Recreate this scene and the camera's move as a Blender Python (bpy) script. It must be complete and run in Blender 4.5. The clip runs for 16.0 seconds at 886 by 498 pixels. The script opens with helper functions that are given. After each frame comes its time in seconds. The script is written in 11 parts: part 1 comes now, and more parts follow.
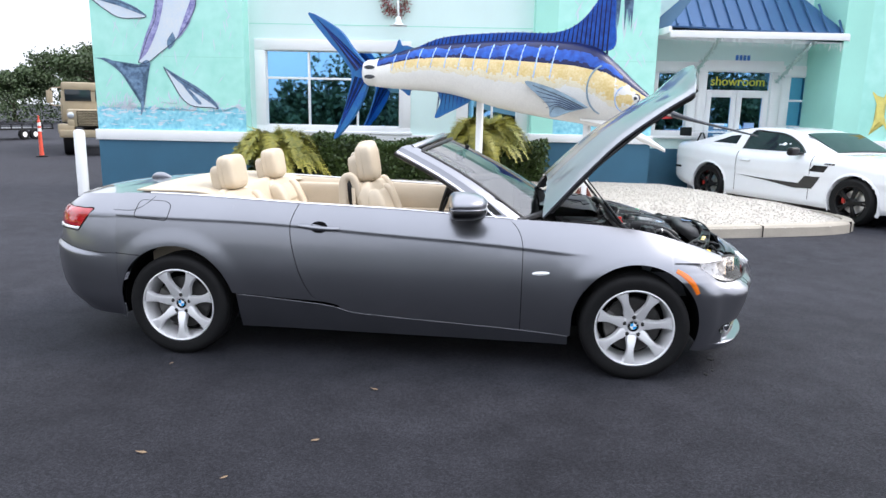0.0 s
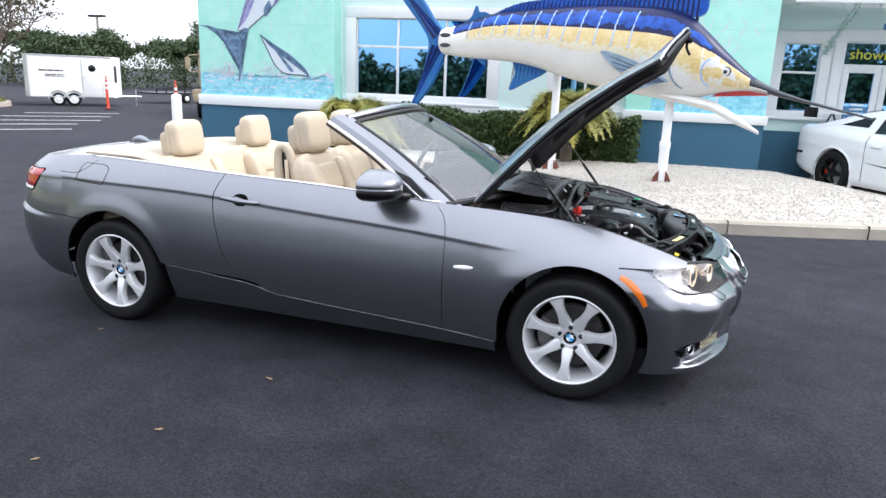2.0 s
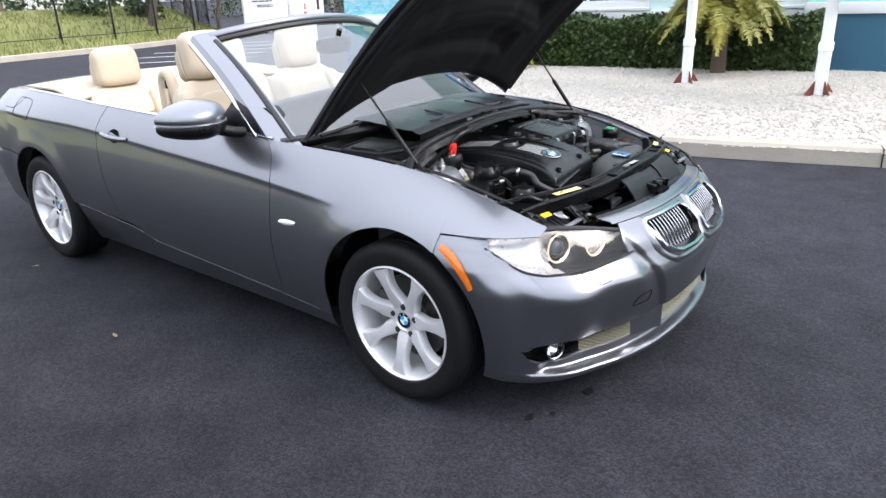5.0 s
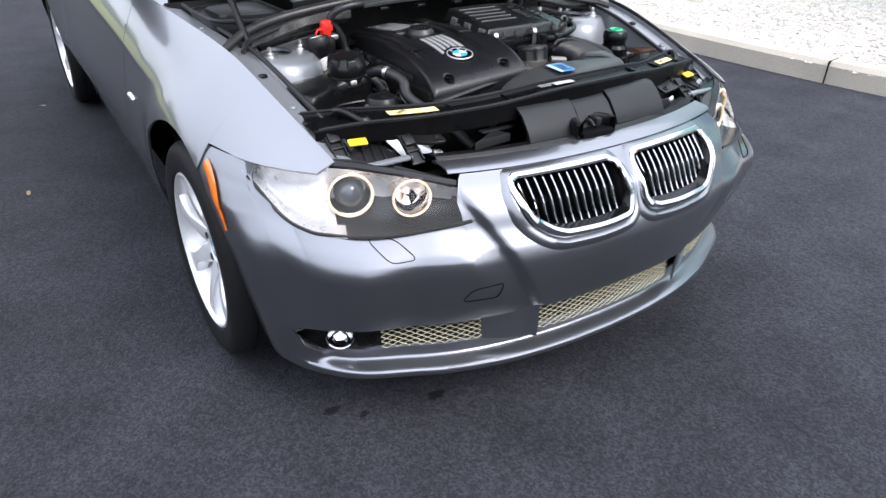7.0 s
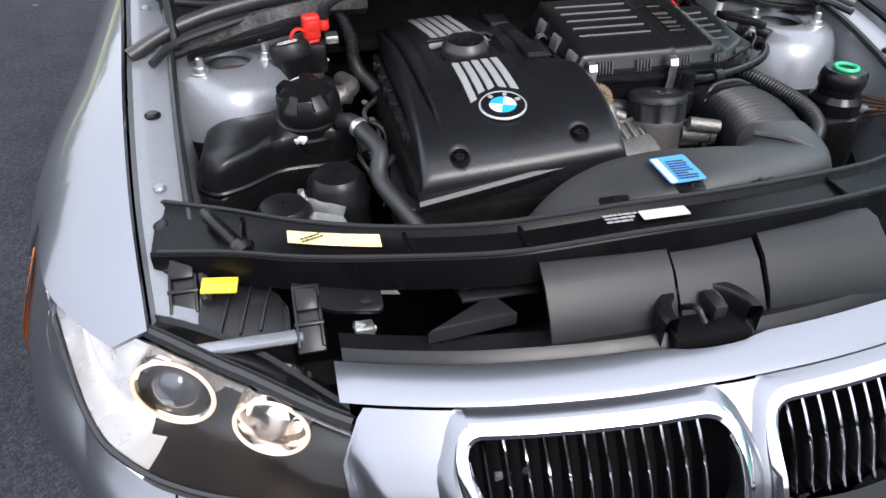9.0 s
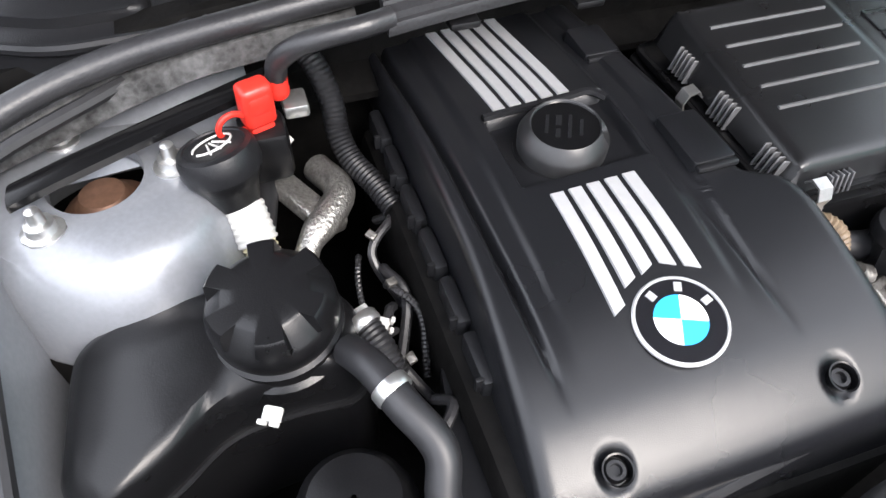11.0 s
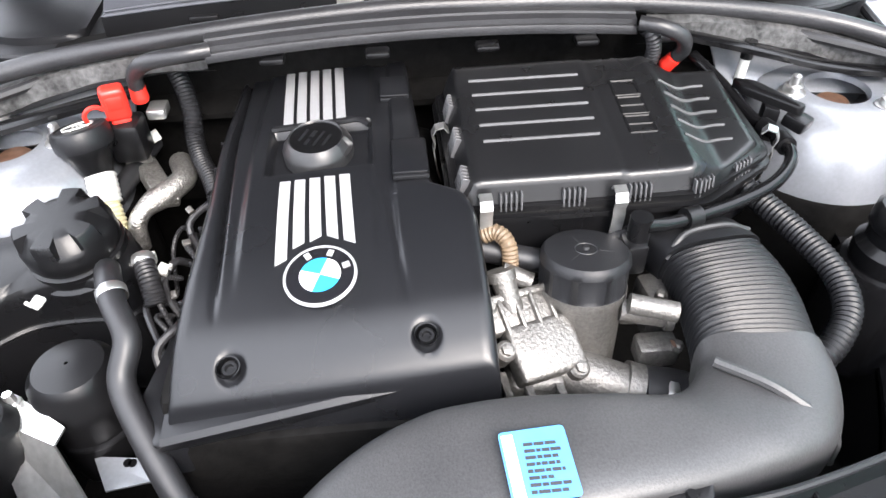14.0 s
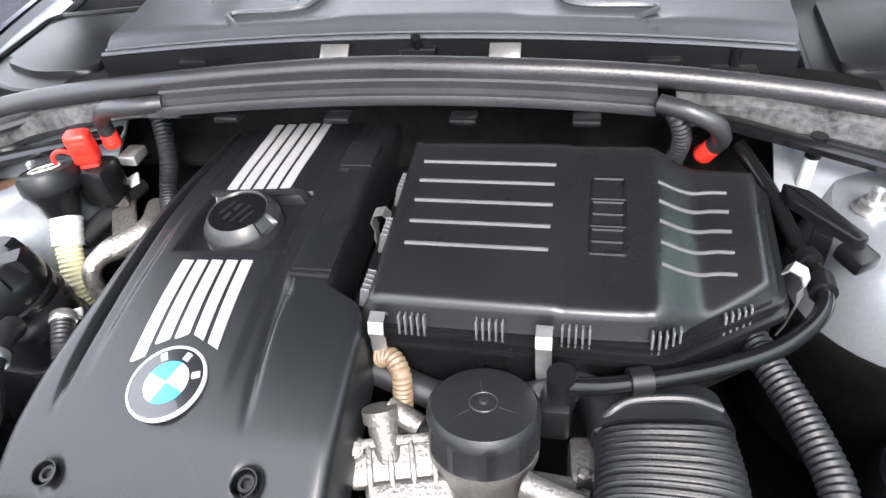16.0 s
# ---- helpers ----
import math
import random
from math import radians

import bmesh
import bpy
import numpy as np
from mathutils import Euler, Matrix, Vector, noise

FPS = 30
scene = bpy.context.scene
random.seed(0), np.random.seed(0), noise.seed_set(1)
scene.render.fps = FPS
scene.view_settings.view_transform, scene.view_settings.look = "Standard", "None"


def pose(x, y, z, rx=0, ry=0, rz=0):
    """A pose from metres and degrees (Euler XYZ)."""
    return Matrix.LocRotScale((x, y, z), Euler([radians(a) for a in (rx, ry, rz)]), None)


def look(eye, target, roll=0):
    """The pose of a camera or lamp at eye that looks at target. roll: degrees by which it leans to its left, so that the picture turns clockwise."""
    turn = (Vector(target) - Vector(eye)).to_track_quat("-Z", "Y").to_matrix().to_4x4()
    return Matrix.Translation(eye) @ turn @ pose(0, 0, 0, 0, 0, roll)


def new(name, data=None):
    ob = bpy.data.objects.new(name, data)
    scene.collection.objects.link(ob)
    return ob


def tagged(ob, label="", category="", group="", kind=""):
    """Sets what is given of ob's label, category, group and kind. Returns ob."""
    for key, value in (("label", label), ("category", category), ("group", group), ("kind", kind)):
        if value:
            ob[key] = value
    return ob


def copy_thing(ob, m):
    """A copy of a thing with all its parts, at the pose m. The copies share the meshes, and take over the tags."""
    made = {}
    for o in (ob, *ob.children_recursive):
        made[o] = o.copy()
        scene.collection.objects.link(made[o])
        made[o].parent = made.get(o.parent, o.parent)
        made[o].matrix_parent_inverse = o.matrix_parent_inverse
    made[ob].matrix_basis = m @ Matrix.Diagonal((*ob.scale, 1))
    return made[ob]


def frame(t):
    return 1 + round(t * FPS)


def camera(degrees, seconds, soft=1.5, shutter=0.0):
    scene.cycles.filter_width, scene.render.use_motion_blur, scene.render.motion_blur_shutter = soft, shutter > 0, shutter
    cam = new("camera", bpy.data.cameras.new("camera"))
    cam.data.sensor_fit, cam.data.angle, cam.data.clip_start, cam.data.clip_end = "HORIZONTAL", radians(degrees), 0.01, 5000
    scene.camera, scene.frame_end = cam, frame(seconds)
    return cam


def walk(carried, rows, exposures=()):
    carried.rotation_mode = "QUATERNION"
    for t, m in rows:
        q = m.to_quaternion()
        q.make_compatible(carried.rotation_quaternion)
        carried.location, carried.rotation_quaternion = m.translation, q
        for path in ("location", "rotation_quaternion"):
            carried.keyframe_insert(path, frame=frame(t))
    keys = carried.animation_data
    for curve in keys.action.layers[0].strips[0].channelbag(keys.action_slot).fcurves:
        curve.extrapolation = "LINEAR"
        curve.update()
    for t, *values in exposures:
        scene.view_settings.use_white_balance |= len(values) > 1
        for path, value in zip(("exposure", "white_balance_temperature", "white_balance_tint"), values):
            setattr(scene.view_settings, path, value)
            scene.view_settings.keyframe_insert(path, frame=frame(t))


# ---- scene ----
cam = camera(66.0, 16.0)
PATH = [
    (0, (-0.722, -4.729, 1.527), (-0.923, -2.779, 1.13), 1.2),
    (0.5, (-0.448, -4.534, 1.519), (-0.806, -2.605, 1.134), -0.0),
    (1, (-0.175, -4.388, 1.523), (-0.613, -2.478, 1.124), -0.4),
    (1.5, (0.173, -4.248, 1.555), (-0.339, -2.37, 1.097), 1.5),
    (2, (0.378, -4.025, 1.53), (-0.228, -2.181, 1.047), 2.3),
    (2.5, (0.564, -3.769, 1.551), (-0.153, -1.961, 1.087), -1.0),
    (3, (0.918, -3.598, 1.564), (0.073, -1.858, 1.058), 2.4),
    (3.5, (1.111, -3.378, 1.525), (0.237, -1.689, 0.907), 0.3),
    (4, (1.253, -3.055, 1.524), (0.377, -1.393, 0.838), 0.0),
    (4.2, (1.314, -2.973, 1.529), (0.388, -1.339, 0.841), -1.4),
    (6.3, (1.829, -1.646, 1.333), (0.431, -0.55, 0.414), 0.6),
    (6.5, (1.853, -1.536, 1.332), (0.433, -0.505, 0.373), -0.7),
    (7, (1.781, -1.21, 1.302), (0.337, -0.249, 0.307), 1.1),
    (7.5, (1.71, -0.92, 1.299), (0.194, -0.107, 0.28), -1.0),
    (8, (1.652, -0.599, 1.322), (0.124, 0.091, 0.232), 2.9),
    (8.5, (1.434, -0.482, 1.285), (-0.134, 0.086, 0.18), 3.6),
    (8.7, (1.318, -0.455, 1.279), (-0.277, 0.0, 0.161), 1.8),
    (10.8, (0.461, -0.44, 1.255), (-0.8, -0.072, -0.252), 1.6),
    (11, (0.45, -0.405, 1.252), (-0.774, 0.04, -0.266), 1.7),
    (11.5, (0.42, -0.342, 1.252), (-0.721, 0.265, -0.274), 3.2),
    (12, (0.417, -0.304, 1.261), (-0.707, 0.394, -0.238), 2.7),
    (12.5, (0.467, -0.263, 1.255), (-0.667, 0.44, -0.235), 1.3),
    (13, (0.524, -0.234, 1.259), (-0.7, 0.296, -0.231), 0.9),
    (13.5, (0.63, -0.128, 1.284), (-0.77, 0.169, -0.114), -1.3),
    (14, (0.721, -0.055, 1.301), (-0.758, 0.056, -0.041), -1.6),
    (14.5, (0.726, -0.003, 1.272), (-0.741, -0.011, -0.087), -3.2),
    (15, (0.615, 0.095, 1.263), (-0.846, -0.022, -0.098), -2.9),
    (15.5, (0.563, 0.143, 1.275), (-0.886, -0.055, -0.089), -4.9),
    (16, (0.543, 0.204, 1.284), (-0.917, -0.2, -0.022), -7.2),
]
walk(cam, [(t, look(eye, target, roll)) for t, eye, target, roll in PATH],
     exposures=[(0, 0.8, 6500, 14), (4.2, 0.8, 6500, 14), (6.3, 1.0, 6400, 14), (8.7, 1.0, 6450, 14), (10.8, 1.62, 6650, 14), (11.5, 1.94, 6620, 14), (14, 2.24, 6680, 14), (15, 2.10, 6620, 14), (16, 2.30, 6640, 14)])

# ---- world and sun: bright overcast ----
world = bpy.data.worlds.new("overcast_sky")
scene.world = world
world.use_nodes = True
wn, wl = world.node_tree.nodes, world.node_tree.links
sky = wn.new("ShaderNodeTexSky")
sky.sky_type, sky.sun_disc = "NISHITA", False
sky.sun_elevation, sky.sun_rotation = radians(43), radians(72)
sky.air_density, sky.dust_density, sky.ozone_density = 1.0, 3.0, 1.0
veil = wn.new("ShaderNodeMix")
veil.data_type = "RGBA"
veil.inputs["Factor"].default_value = 0.86
veil.inputs["B"].default_value = (7.6, 8.2, 9.0, 1)
wl.new(sky.outputs[0], veil.inputs["A"])
# an overcast sky is brighter overhead than at the horizon
wt, wz, wr, wm = (wn.new("ShaderNode" + k) for k in ("TexCoord", "SeparateXYZ", "MapRange", "Mix"))
wl.new(wt.outputs["Generated"], wz.inputs[0])
wr.inputs["From Min"].default_value, wr.inputs["From Max"].default_value = 0.0, 1.0
wr.inputs["To Min"].default_value, wr.inputs["To Max"].default_value = 0.72, 1.55
wl.new(wz.outputs["Z"], wr.inputs["Value"])
wm.data_type, wm.blend_type = "RGBA", "MULTIPLY"
wm.inputs["Factor"].default_value = 1.0
wl.new(veil.outputs["Result"], wm.inputs["A"])
wl.new(wr.outputs[0], wm.inputs["B"])
wl.new(wm.outputs["Result"], wn["Background"].inputs["Color"])
wn["Background"].inputs["Strength"].default_value = 0.14
sun = new("sun", bpy.data.lights.new("sun", "SUN"))
sun.data.energy, sun.data.angle, sun.data.color = 1.5, radians(24), (1.0, 0.965, 0.91)
sun.matrix_world = look((15, 5, 15), (0, 0, 0))


# ---- materials ----
def material(name, color, rough=0.5, metal=0.0, coat=0.0, vary=0.12, scale=8.0, fine=120.0, bump=0.0, coat_rough=0.03, spec=0.5, color2=None, rvary=0.1):
    m = bpy.data.materials.new(name)
    m.use_nodes = True
    n, l = m.node_tree.nodes, m.node_tree.links
    b = n["Principled BSDF"]
    b.inputs["Roughness"].default_value, b.inputs["Metallic"].default_value = rough, metal
    b.inputs["Coat Weight"].default_value, b.inputs["Coat Roughness"].default_value = coat, coat_rough
    b.inputs["Specular IOR Level"].default_value = spec
    c = n.new("ShaderNodeTexCoord")
    big, small = n.new("ShaderNodeTexNoise"), n.new("ShaderNodeTexNoise")
    for t, s, d in ((big, scale, 4), (small, fine, 3)):
        t.inputs["Scale"].default_value, t.inputs["Detail"].default_value = s, d
        l.new(c.outputs["Object"], t.inputs["Vector"])
    both = n.new("ShaderNodeMath")
    both.operation = "ADD"
    l.new(big.outputs["Fac"], both.inputs[0])
    l.new(small.outputs["Fac"], both.inputs[1])
    ramp = n.new("ShaderNodeMapRange")
    ramp.inputs["From Min"].default_value, ramp.inputs["From Max"].default_value = 0.65, 1.35
    l.new(both.outputs[0], ramp.inputs["Value"])
    mix = n.new("ShaderNodeMix")
    mix.data_type = "RGBA"
    lo = [min(1, v * (1 - vary)) for v in color]
    hi = color2 or [min(1, v * (1 + vary)) for v in color]
    mix.inputs["A"].default_value, mix.inputs["B"].default_value = (*lo, 1), (*hi, 1)
    l.new(ramp.outputs[0], mix.inputs["Factor"])
    l.new(mix.outputs["Result"], b.inputs["Base Color"])
    rr = n.new("ShaderNodeMapRange")
    rr.inputs["To Min"].default_value, rr.inputs["To Max"].default_value = max(0.02, rough - rvary * 0.5), min(1, rough + rvary * 0.5)
    l.new(big.outputs["Fac"], rr.inputs["Value"])
    if rvary:
        l.new(rr.outputs[0], b.inputs["Roughness"])
    if bump:
        bp = n.new("ShaderNodeBump")
        bp.inputs["Strength"].default_value, bp.inputs["Distance"].default_value = bump, 0.004
        l.new(small.outputs["Fac"], bp.inputs["Height"])
        l.new(bp.outputs[0], b.inputs["Normal"])
    return m


def glass(name, tint, rough=0.0, ior=1.45):
    m = bpy.data.materials.new(name)
    m.use_nodes = True
    n, l = m.node_tree.nodes, m.node_tree.links
    n.remove(n["Principled BSDF"])
    tr, gl, fr, mx = (n.new("ShaderNode" + k) for k in ("BsdfTransparent", "BsdfGlossy", "Fresnel", "MixShader"))
    tr.inputs["Color"].default_value = (*tint, 1)
    gl.inputs["Roughness"].default_value = rough
    fr.inputs["IOR"].default_value = ior
    for a, b in ((fr.outputs[0], mx.inputs[0]), (tr.outputs[0], mx.inputs[1]), (gl.outputs[0], mx.inputs[2]), (mx.outputs[0], n["Material Output"].inputs["Surface"])):
        l.new(a, b)
    return m


def glow(name, color, strength):
    m = bpy.data.materials.new(name)
    m.use_nodes = True
    b = m.node_tree.nodes["Principled BSDF"]
    b.inputs["Base Color"].default_value = b.inputs["Emission Color"].default_value = (*color, 1)
    b.inputs["Emission Strength"].default_value = strength
    return m


M = {}
M["paint"] = material("grey_metallic_paint", (0.226, 0.232, 0.256), 0.30, 0.93, 0.9, 0.05, 3.0, 900.0, rvary=0.03)


def asphalt_material():
    """Fine dark stones in bitumen, with broad worn and damp patches."""
    m = material("asphalt", (0.0238, 0.0243, 0.0292), 0.80, 0, 0, 0.30, 0.55, 4.0, 0, spec=0.08, rvary=0.2)
    n, l = m.node_tree.nodes, m.node_tree.links
    b = n["Principled BSDF"]
    co = n.new("ShaderNodeTexCoord")
    v, g = n.new("ShaderNodeTexVoronoi"), n.new("ShaderNodeTexNoise")
    v.inputs["Scale"].default_value = 165.0
    g.inputs["Scale"].default_value, g.inputs["Detail"].default_value = 38.0, 6.0
    l.new(co.outputs["Object"], v.inputs["Vector"])
    l.new(co.outputs["Object"], g.inputs["Vector"])
    sp, mr, mg, mul, mx = (n.new("ShaderNode" + k) for k in ("SeparateColor", "MapRange", "MapRange", "Math", "Mix"))
    l.new(v.outputs["Color"], sp.inputs[0])
    mr.inputs["From Min"].default_value, mr.inputs["To Min"].default_value, mr.inputs["To Max"].default_value = 0.2, 0.76, 1.5
    l.new(sp.outputs[0], mr.inputs["Value"])
    mg.inputs["From Min"].default_value, mg.inputs["From Max"].default_value = 0.3, 0.7
    mg.inputs["To Min"].default_value, mg.inputs["To Max"].default_value = 0.86, 1.14
    l.new(g.outputs["Fac"], mg.inputs["Value"])
    mul.operation = "MULTIPLY"
    l.new(mr.outputs[0], mul.inputs[0])
    l.new(mg.outputs[0], mul.inputs[1])
    mx.data_type, mx.blend_type = "RGBA", "MULTIPLY"
    mx.inputs["Factor"].default_value = 1.0
    l.new(b.inputs["Base Color"].links[0].from_socket, mx.inputs["A"])
    l.new(mul.outputs[0], mx.inputs["B"])
    l.new(mx.outputs["Result"], b.inputs["Base Color"])
    # the lot is a little paler towards the island, with an uneven edge
    sx, wn_, mw, add, mx2 = (n.new("ShaderNode" + k) for k in ("SeparateXYZ", "TexNoise", "MapRange", "Math", "Mix"))
    l.new(co.outputs["Object"], sx.inputs[0])
    wn_.inputs["Scale"].default_value, wn_.inputs["Detail"].default_value = 0.9, 3.0
    l.new(co.outputs["Object"], wn_.inputs["Vector"])
    add.operation = "MULTIPLY_ADD"
    add.inputs[1].default_value = 2.4
    l.new(wn_.outputs["Fac"], add.inputs[0])
    l.new(sx.outputs["Y"], add.inputs[2])
    mw.inputs["From Min"].default_value, mw.inputs["From Max"].default_value = -0.6, 3.0
    mw.inputs["To Min"].default_value, mw.inputs["To Max"].default_value = 0.88, 1.45
    l.new(add.outputs[0], mw.inputs["Value"])
    mx2.data_type, mx2.blend_type = "RGBA", "MULTIPLY"
    mx2.inputs["Factor"].default_value = 1.0
    l.new(mx.outputs["Result"], mx2.inputs["A"])
    l.new(mw.outputs[0], mx2.inputs["B"])
    l.new(mx2.outputs["Result"], b.inputs["Base Color"])
    bp = n.new("ShaderNodeBump")
    bp.inputs["Strength"].default_value, bp.inputs["Distance"].default_value = 0.7, 0.0035
    l.new(v.outputs["Distance"], bp.inputs["Height"])
    bp.invert = True
    l.new(bp.outputs[0], b.inputs["Normal"])
    return m


M["asphalt"] = asphalt_material()
M["wet"] = material("wet_oil", (0.008, 0.008, 0.010), 0.5, vary=0.3, scale=30)
M["gap"] = material("dark_gap", (0.0035, 0.0035, 0.004), 0.8, spec=0.08)
M["rubber"] = material("tyre_rubber", (0.0065, 0.0065, 0.007), 0.66, vary=0.25, fine=60, bump=0.15, spec=0.22)
M["seal"] = material("rubber_seal", (0.013, 0.013, 0.0145), 0.45, vary=0.3)
M["alloy"] = material("silver_alloy", (0.78, 0.78, 0.79), 0.34, 0.45, 0.5, 0.06, 20)
M["chrome"] = material("chrome", (0.62, 0.62, 0.645), 0.08, 1.0, vary=0.04, rvary=0.04)
M["disc"] = material("brake_disc_steel", (0.07, 0.068, 0.066), 0.42, 0.7, vary=0.2, scale=30)
M["slat"] = material("dull_chrome_slat", (0.22, 0.22, 0.23), 0.22, 1.0, vary=0.06)
M["satin_chrome"] = material("satin_chrome", (0.72, 0.72, 0.74), 0.2, 1.0, vary=0.06)
M["plastic"] = material("black_plastic", (0.0058, 0.0058, 0.0064), 0.30, vary=0.3, scale=14, fine=700, bump=0.06, rvary=0.2, spec=0.30)
M["plastic_gloss"] = material("black_plastic_gloss", (0.0050, 0.0050, 0.0055), 0.19, vary=0.2, scale=10, fine=400, rvary=0.14, spec=0.26)
M["plastic_matt"] = material("grey_black_plastic", (0.0095, 0.0097, 0.011), 0.40, vary=0.25, scale=10, fine=600, bump=0.1, rvary=0.2, spec=0.34)
M["cover"] = material("engine_cover_plastic", (0.0085, 0.0088, 0.0102), 0.29, vary=0.16, scale=7, fine=1200, bump=0.08, rvary=0.14, spec=0.40)
# far paler than the lid: light caught on worn rib edges is painted in
M["rib"] = material("edge_lit_rib_plastic", (0.085, 0.085, 0.088), 0.32, vary=0.15, scale=20)
# weathered plastic, made paler still to hold the sky's sheen
M["faded"] = material("faded_sheen_grey_plastic", (0.060, 0.063, 0.073), 0.30, vary=0.2, scale=9, fine=500, bump=0.12, rvary=0.15)
M["faded_dark"] = material("weathered_black_rubber", (0.022, 0.022, 0.024), 0.36, vary=0.3, scale=12, fine=300, bump=0.12, rvary=0.2)
# near-black, hardly any gloss: deep shade of the bay is in this colour
M["bay"] = material("engine_bay_shade", (0.0045, 0.0043, 0.0042), 0.75, vary=0.6, scale=12, fine=90, bump=0.3, spec=0.08)
M["beam_black"] = material("beam_black_paint", (0.0036, 0.0036, 0.0040), 0.28, vary=0.3, scale=12, fine=300, rvary=0.16, spec=0.10)
M["grime"] = material("grimy_painted_steel", (0.016, 0.016, 0.016), 0.5, 0, 0, 0.5, 26, 140, 0.4, spec=0.4, color2=(0.10, 0.10, 0.10))
M["foil"] = material("crumpled_heat_foil", (0.36, 0.35, 0.33), 0.34, 0.85, vary=0.4, scale=60, fine=300, bump=0.5, rvary=0.2)
M["bay_paint"] = material("grey_inner_paint", (0.205, 0.215, 0.235), 0.36, 0.3, 0.5, 0.10, 9, 200, rvary=0.2)
M["lid"] = material("satin_black_lid", (0.0085, 0.0085, 0.0092), 0.28, vary=0.3, scale=9, fine=700, bump=0.06, rvary=0.14, spec=0.5)
M["cap_rim"] = material("worn_grey_rim", (0.020, 0.020, 0.021), 0.36, vary=0.3, scale=40)
M["snorkel"] = material("dusty_grey_duct", (0.034, 0.0345, 0.036), 0.42, vary=0.3, scale=8, fine=500, bump=0.1, rvary=0.2, color2=(0.052, 0.052, 0.053))
M["cast"] = material("cast_aluminium", (0.185, 0.178, 0.168), 0.46, 0.75, vary=0.3, scale=22, fine=260, bump=0.35)
M["steel"] = material("zinc_steel", (0.62, 0.62, 0.61), 0.3, 0.9, vary=0.16, scale=40)
M["stripe"] = material("silver_stripe", (0.52, 0.52, 0.53), 0.36, 0.45, vary=0.05)
M["white"] = material("white_plastic", (0.50, 0.50, 0.48), 0.42, vary=0.08)
M["cream_tube"] = material("yellowed_plastic", (0.62, 0.57, 0.36), 0.4, vary=0.12, scale=20)
M["red"] = material("red_plastic", (0.62, 0.028, 0.018), 0.36, vary=0.12)
M["green"] = material("green_ring", (0.03, 0.5, 0.22), 0.4)
M["blue_badge"] = material("blue_enamel", (0.02, 0.36, 0.78), 0.35, coat=0.15, vary=0.03)
M["white_badge"] = material("white_enamel", (0.82, 0.83, 0.84), 0.35, coat=0.15, vary=0.02)
M["black_badge"] = material("black_enamel", (0.01, 0.01, 0.012), 0.16, coat=0.6)
M["cream"] = material("cream_leather", (0.55, 0.465, 0.35), 0.5, vary=0.08, scale=9, fine=260, bump=0.25)
M["cream_dark"] = material("cream_trim", (0.48, 0.405, 0.305), 0.6, vary=0.08, fine=300, bump=0.2)
M["amber"] = material("amber_lens", (0.78, 0.17, 0.01), 0.16, coat=0.8, vary=0.12, scale=60)
M["tail"] = material("red_lens", (0.42, 0.004, 0.012), 0.1, coat=1.0, vary=0.25, scale=30)
M["lamp_black"] = material("lamp_bezel", (0.022, 0.020, 0.019), 0.38, 0.0, vary=0.03, scale=3, fine=20, rvary=0.02)
M["lamp_bright"] = material("bright_lamp_insert", (0.86, 0.86, 0.87), 0.28, 0.45, vary=0.10, scale=25)
M["reflector"] = material("bright_reflector", (0.85, 0.85, 0.86), 0.1, 1.0, vary=0.05)
M["lens"] = glass("clear_lens", (0.96, 0.96, 0.97), 0.0, 1.5)
M["screen"] = glass("windscreen_glass", (0.84, 0.90, 0.88), 0.0, 2.5)
M["ring_glow"] = glow("warm_ring_light", (1.0, 0.76, 0.52), 0.24)
# warm tint puts the glow of the light rings into the reflector's colour
M["warm_reflector"] = material("warm_lit_reflector", (0.86, 0.78, 0.70), 0.16, 1.0, vary=0.12, scale=40)
M["duct"] = material("dusty_black_duct", (0.014, 0.0142, 0.015), 0.40, vary=0.3, scale=8, fine=500, bump=0.1, rvary=0.2, color2=(0.023, 0.023, 0.024))
M["mesh"] = material("wire_mesh", (0.25, 0.235, 0.165), 0.5, 0.3, vary=0.2, scale=30)
M["label_yellow"] = material("yellow_label", (0.80, 0.66, 0.30), 0.5, vary=0.07, scale=30)
M["label_blue"] = material("blue_label", (0.075, 0.29, 0.64), 0.4, vary=0.06, scale=30)
M["ink"] = material("dark_ink", (0.03, 0.03, 0.035), 0.5)
M["copper"] = material("corroded_copper", (0.13, 0.07, 0.045), 0.5, 0.4, vary=0.3, scale=40)
M["yellow_plastic"] = material("yellow_plastic", (0.75, 0.52, 0.02), 0.4, vary=0.1)

M["teal"] = material("teal_wall_paint", (0.035, 0.125, 0.20), 0.7, vary=0.1, scale=2, fine=150, bump=0.3)
M["mint"] = material("pale_mint_wall", (0.66, 0.83, 0.80), 0.75, vary=0.05, scale=1.2, fine=150, bump=0.3)
M["mint_deep"] = material("mint_wall", (0.36, 0.74, 0.62), 0.75, vary=0.07, scale=1.2, fine=150, bump=0.3)
M["trim"] = material("white_trim_paint", (0.82, 0.83, 0.83), 0.55, vary=0.04, scale=3)
# mirror panes; blue of the reflected sky is put into their colour
M["pane"] = material("sky_tinted_window_glass", (0.21, 0.47, 0.76), 0.02, 1.0, 0, vary=0.06, scale=1, rvary=0.0)
M["projector"] = material("projector_glass", (0.05, 0.055, 0.065), 0.05, 0.3, 1.0)
M["concrete"] = material("kerb_concrete", (0.41, 0.37, 0.31), 0.85, vary=0.16, scale=3, fine=120, bump=0.5)
M["gravel"] = material("white_gravel", (0.46, 0.43, 0.385), 0.85, vary=0.3, scale=30, fine=90, bump=0.8)
M["leaf"] = material("hedge_leaf", (0.040, 0.072, 0.012), 0.5, vary=0.5, scale=3, fine=40)
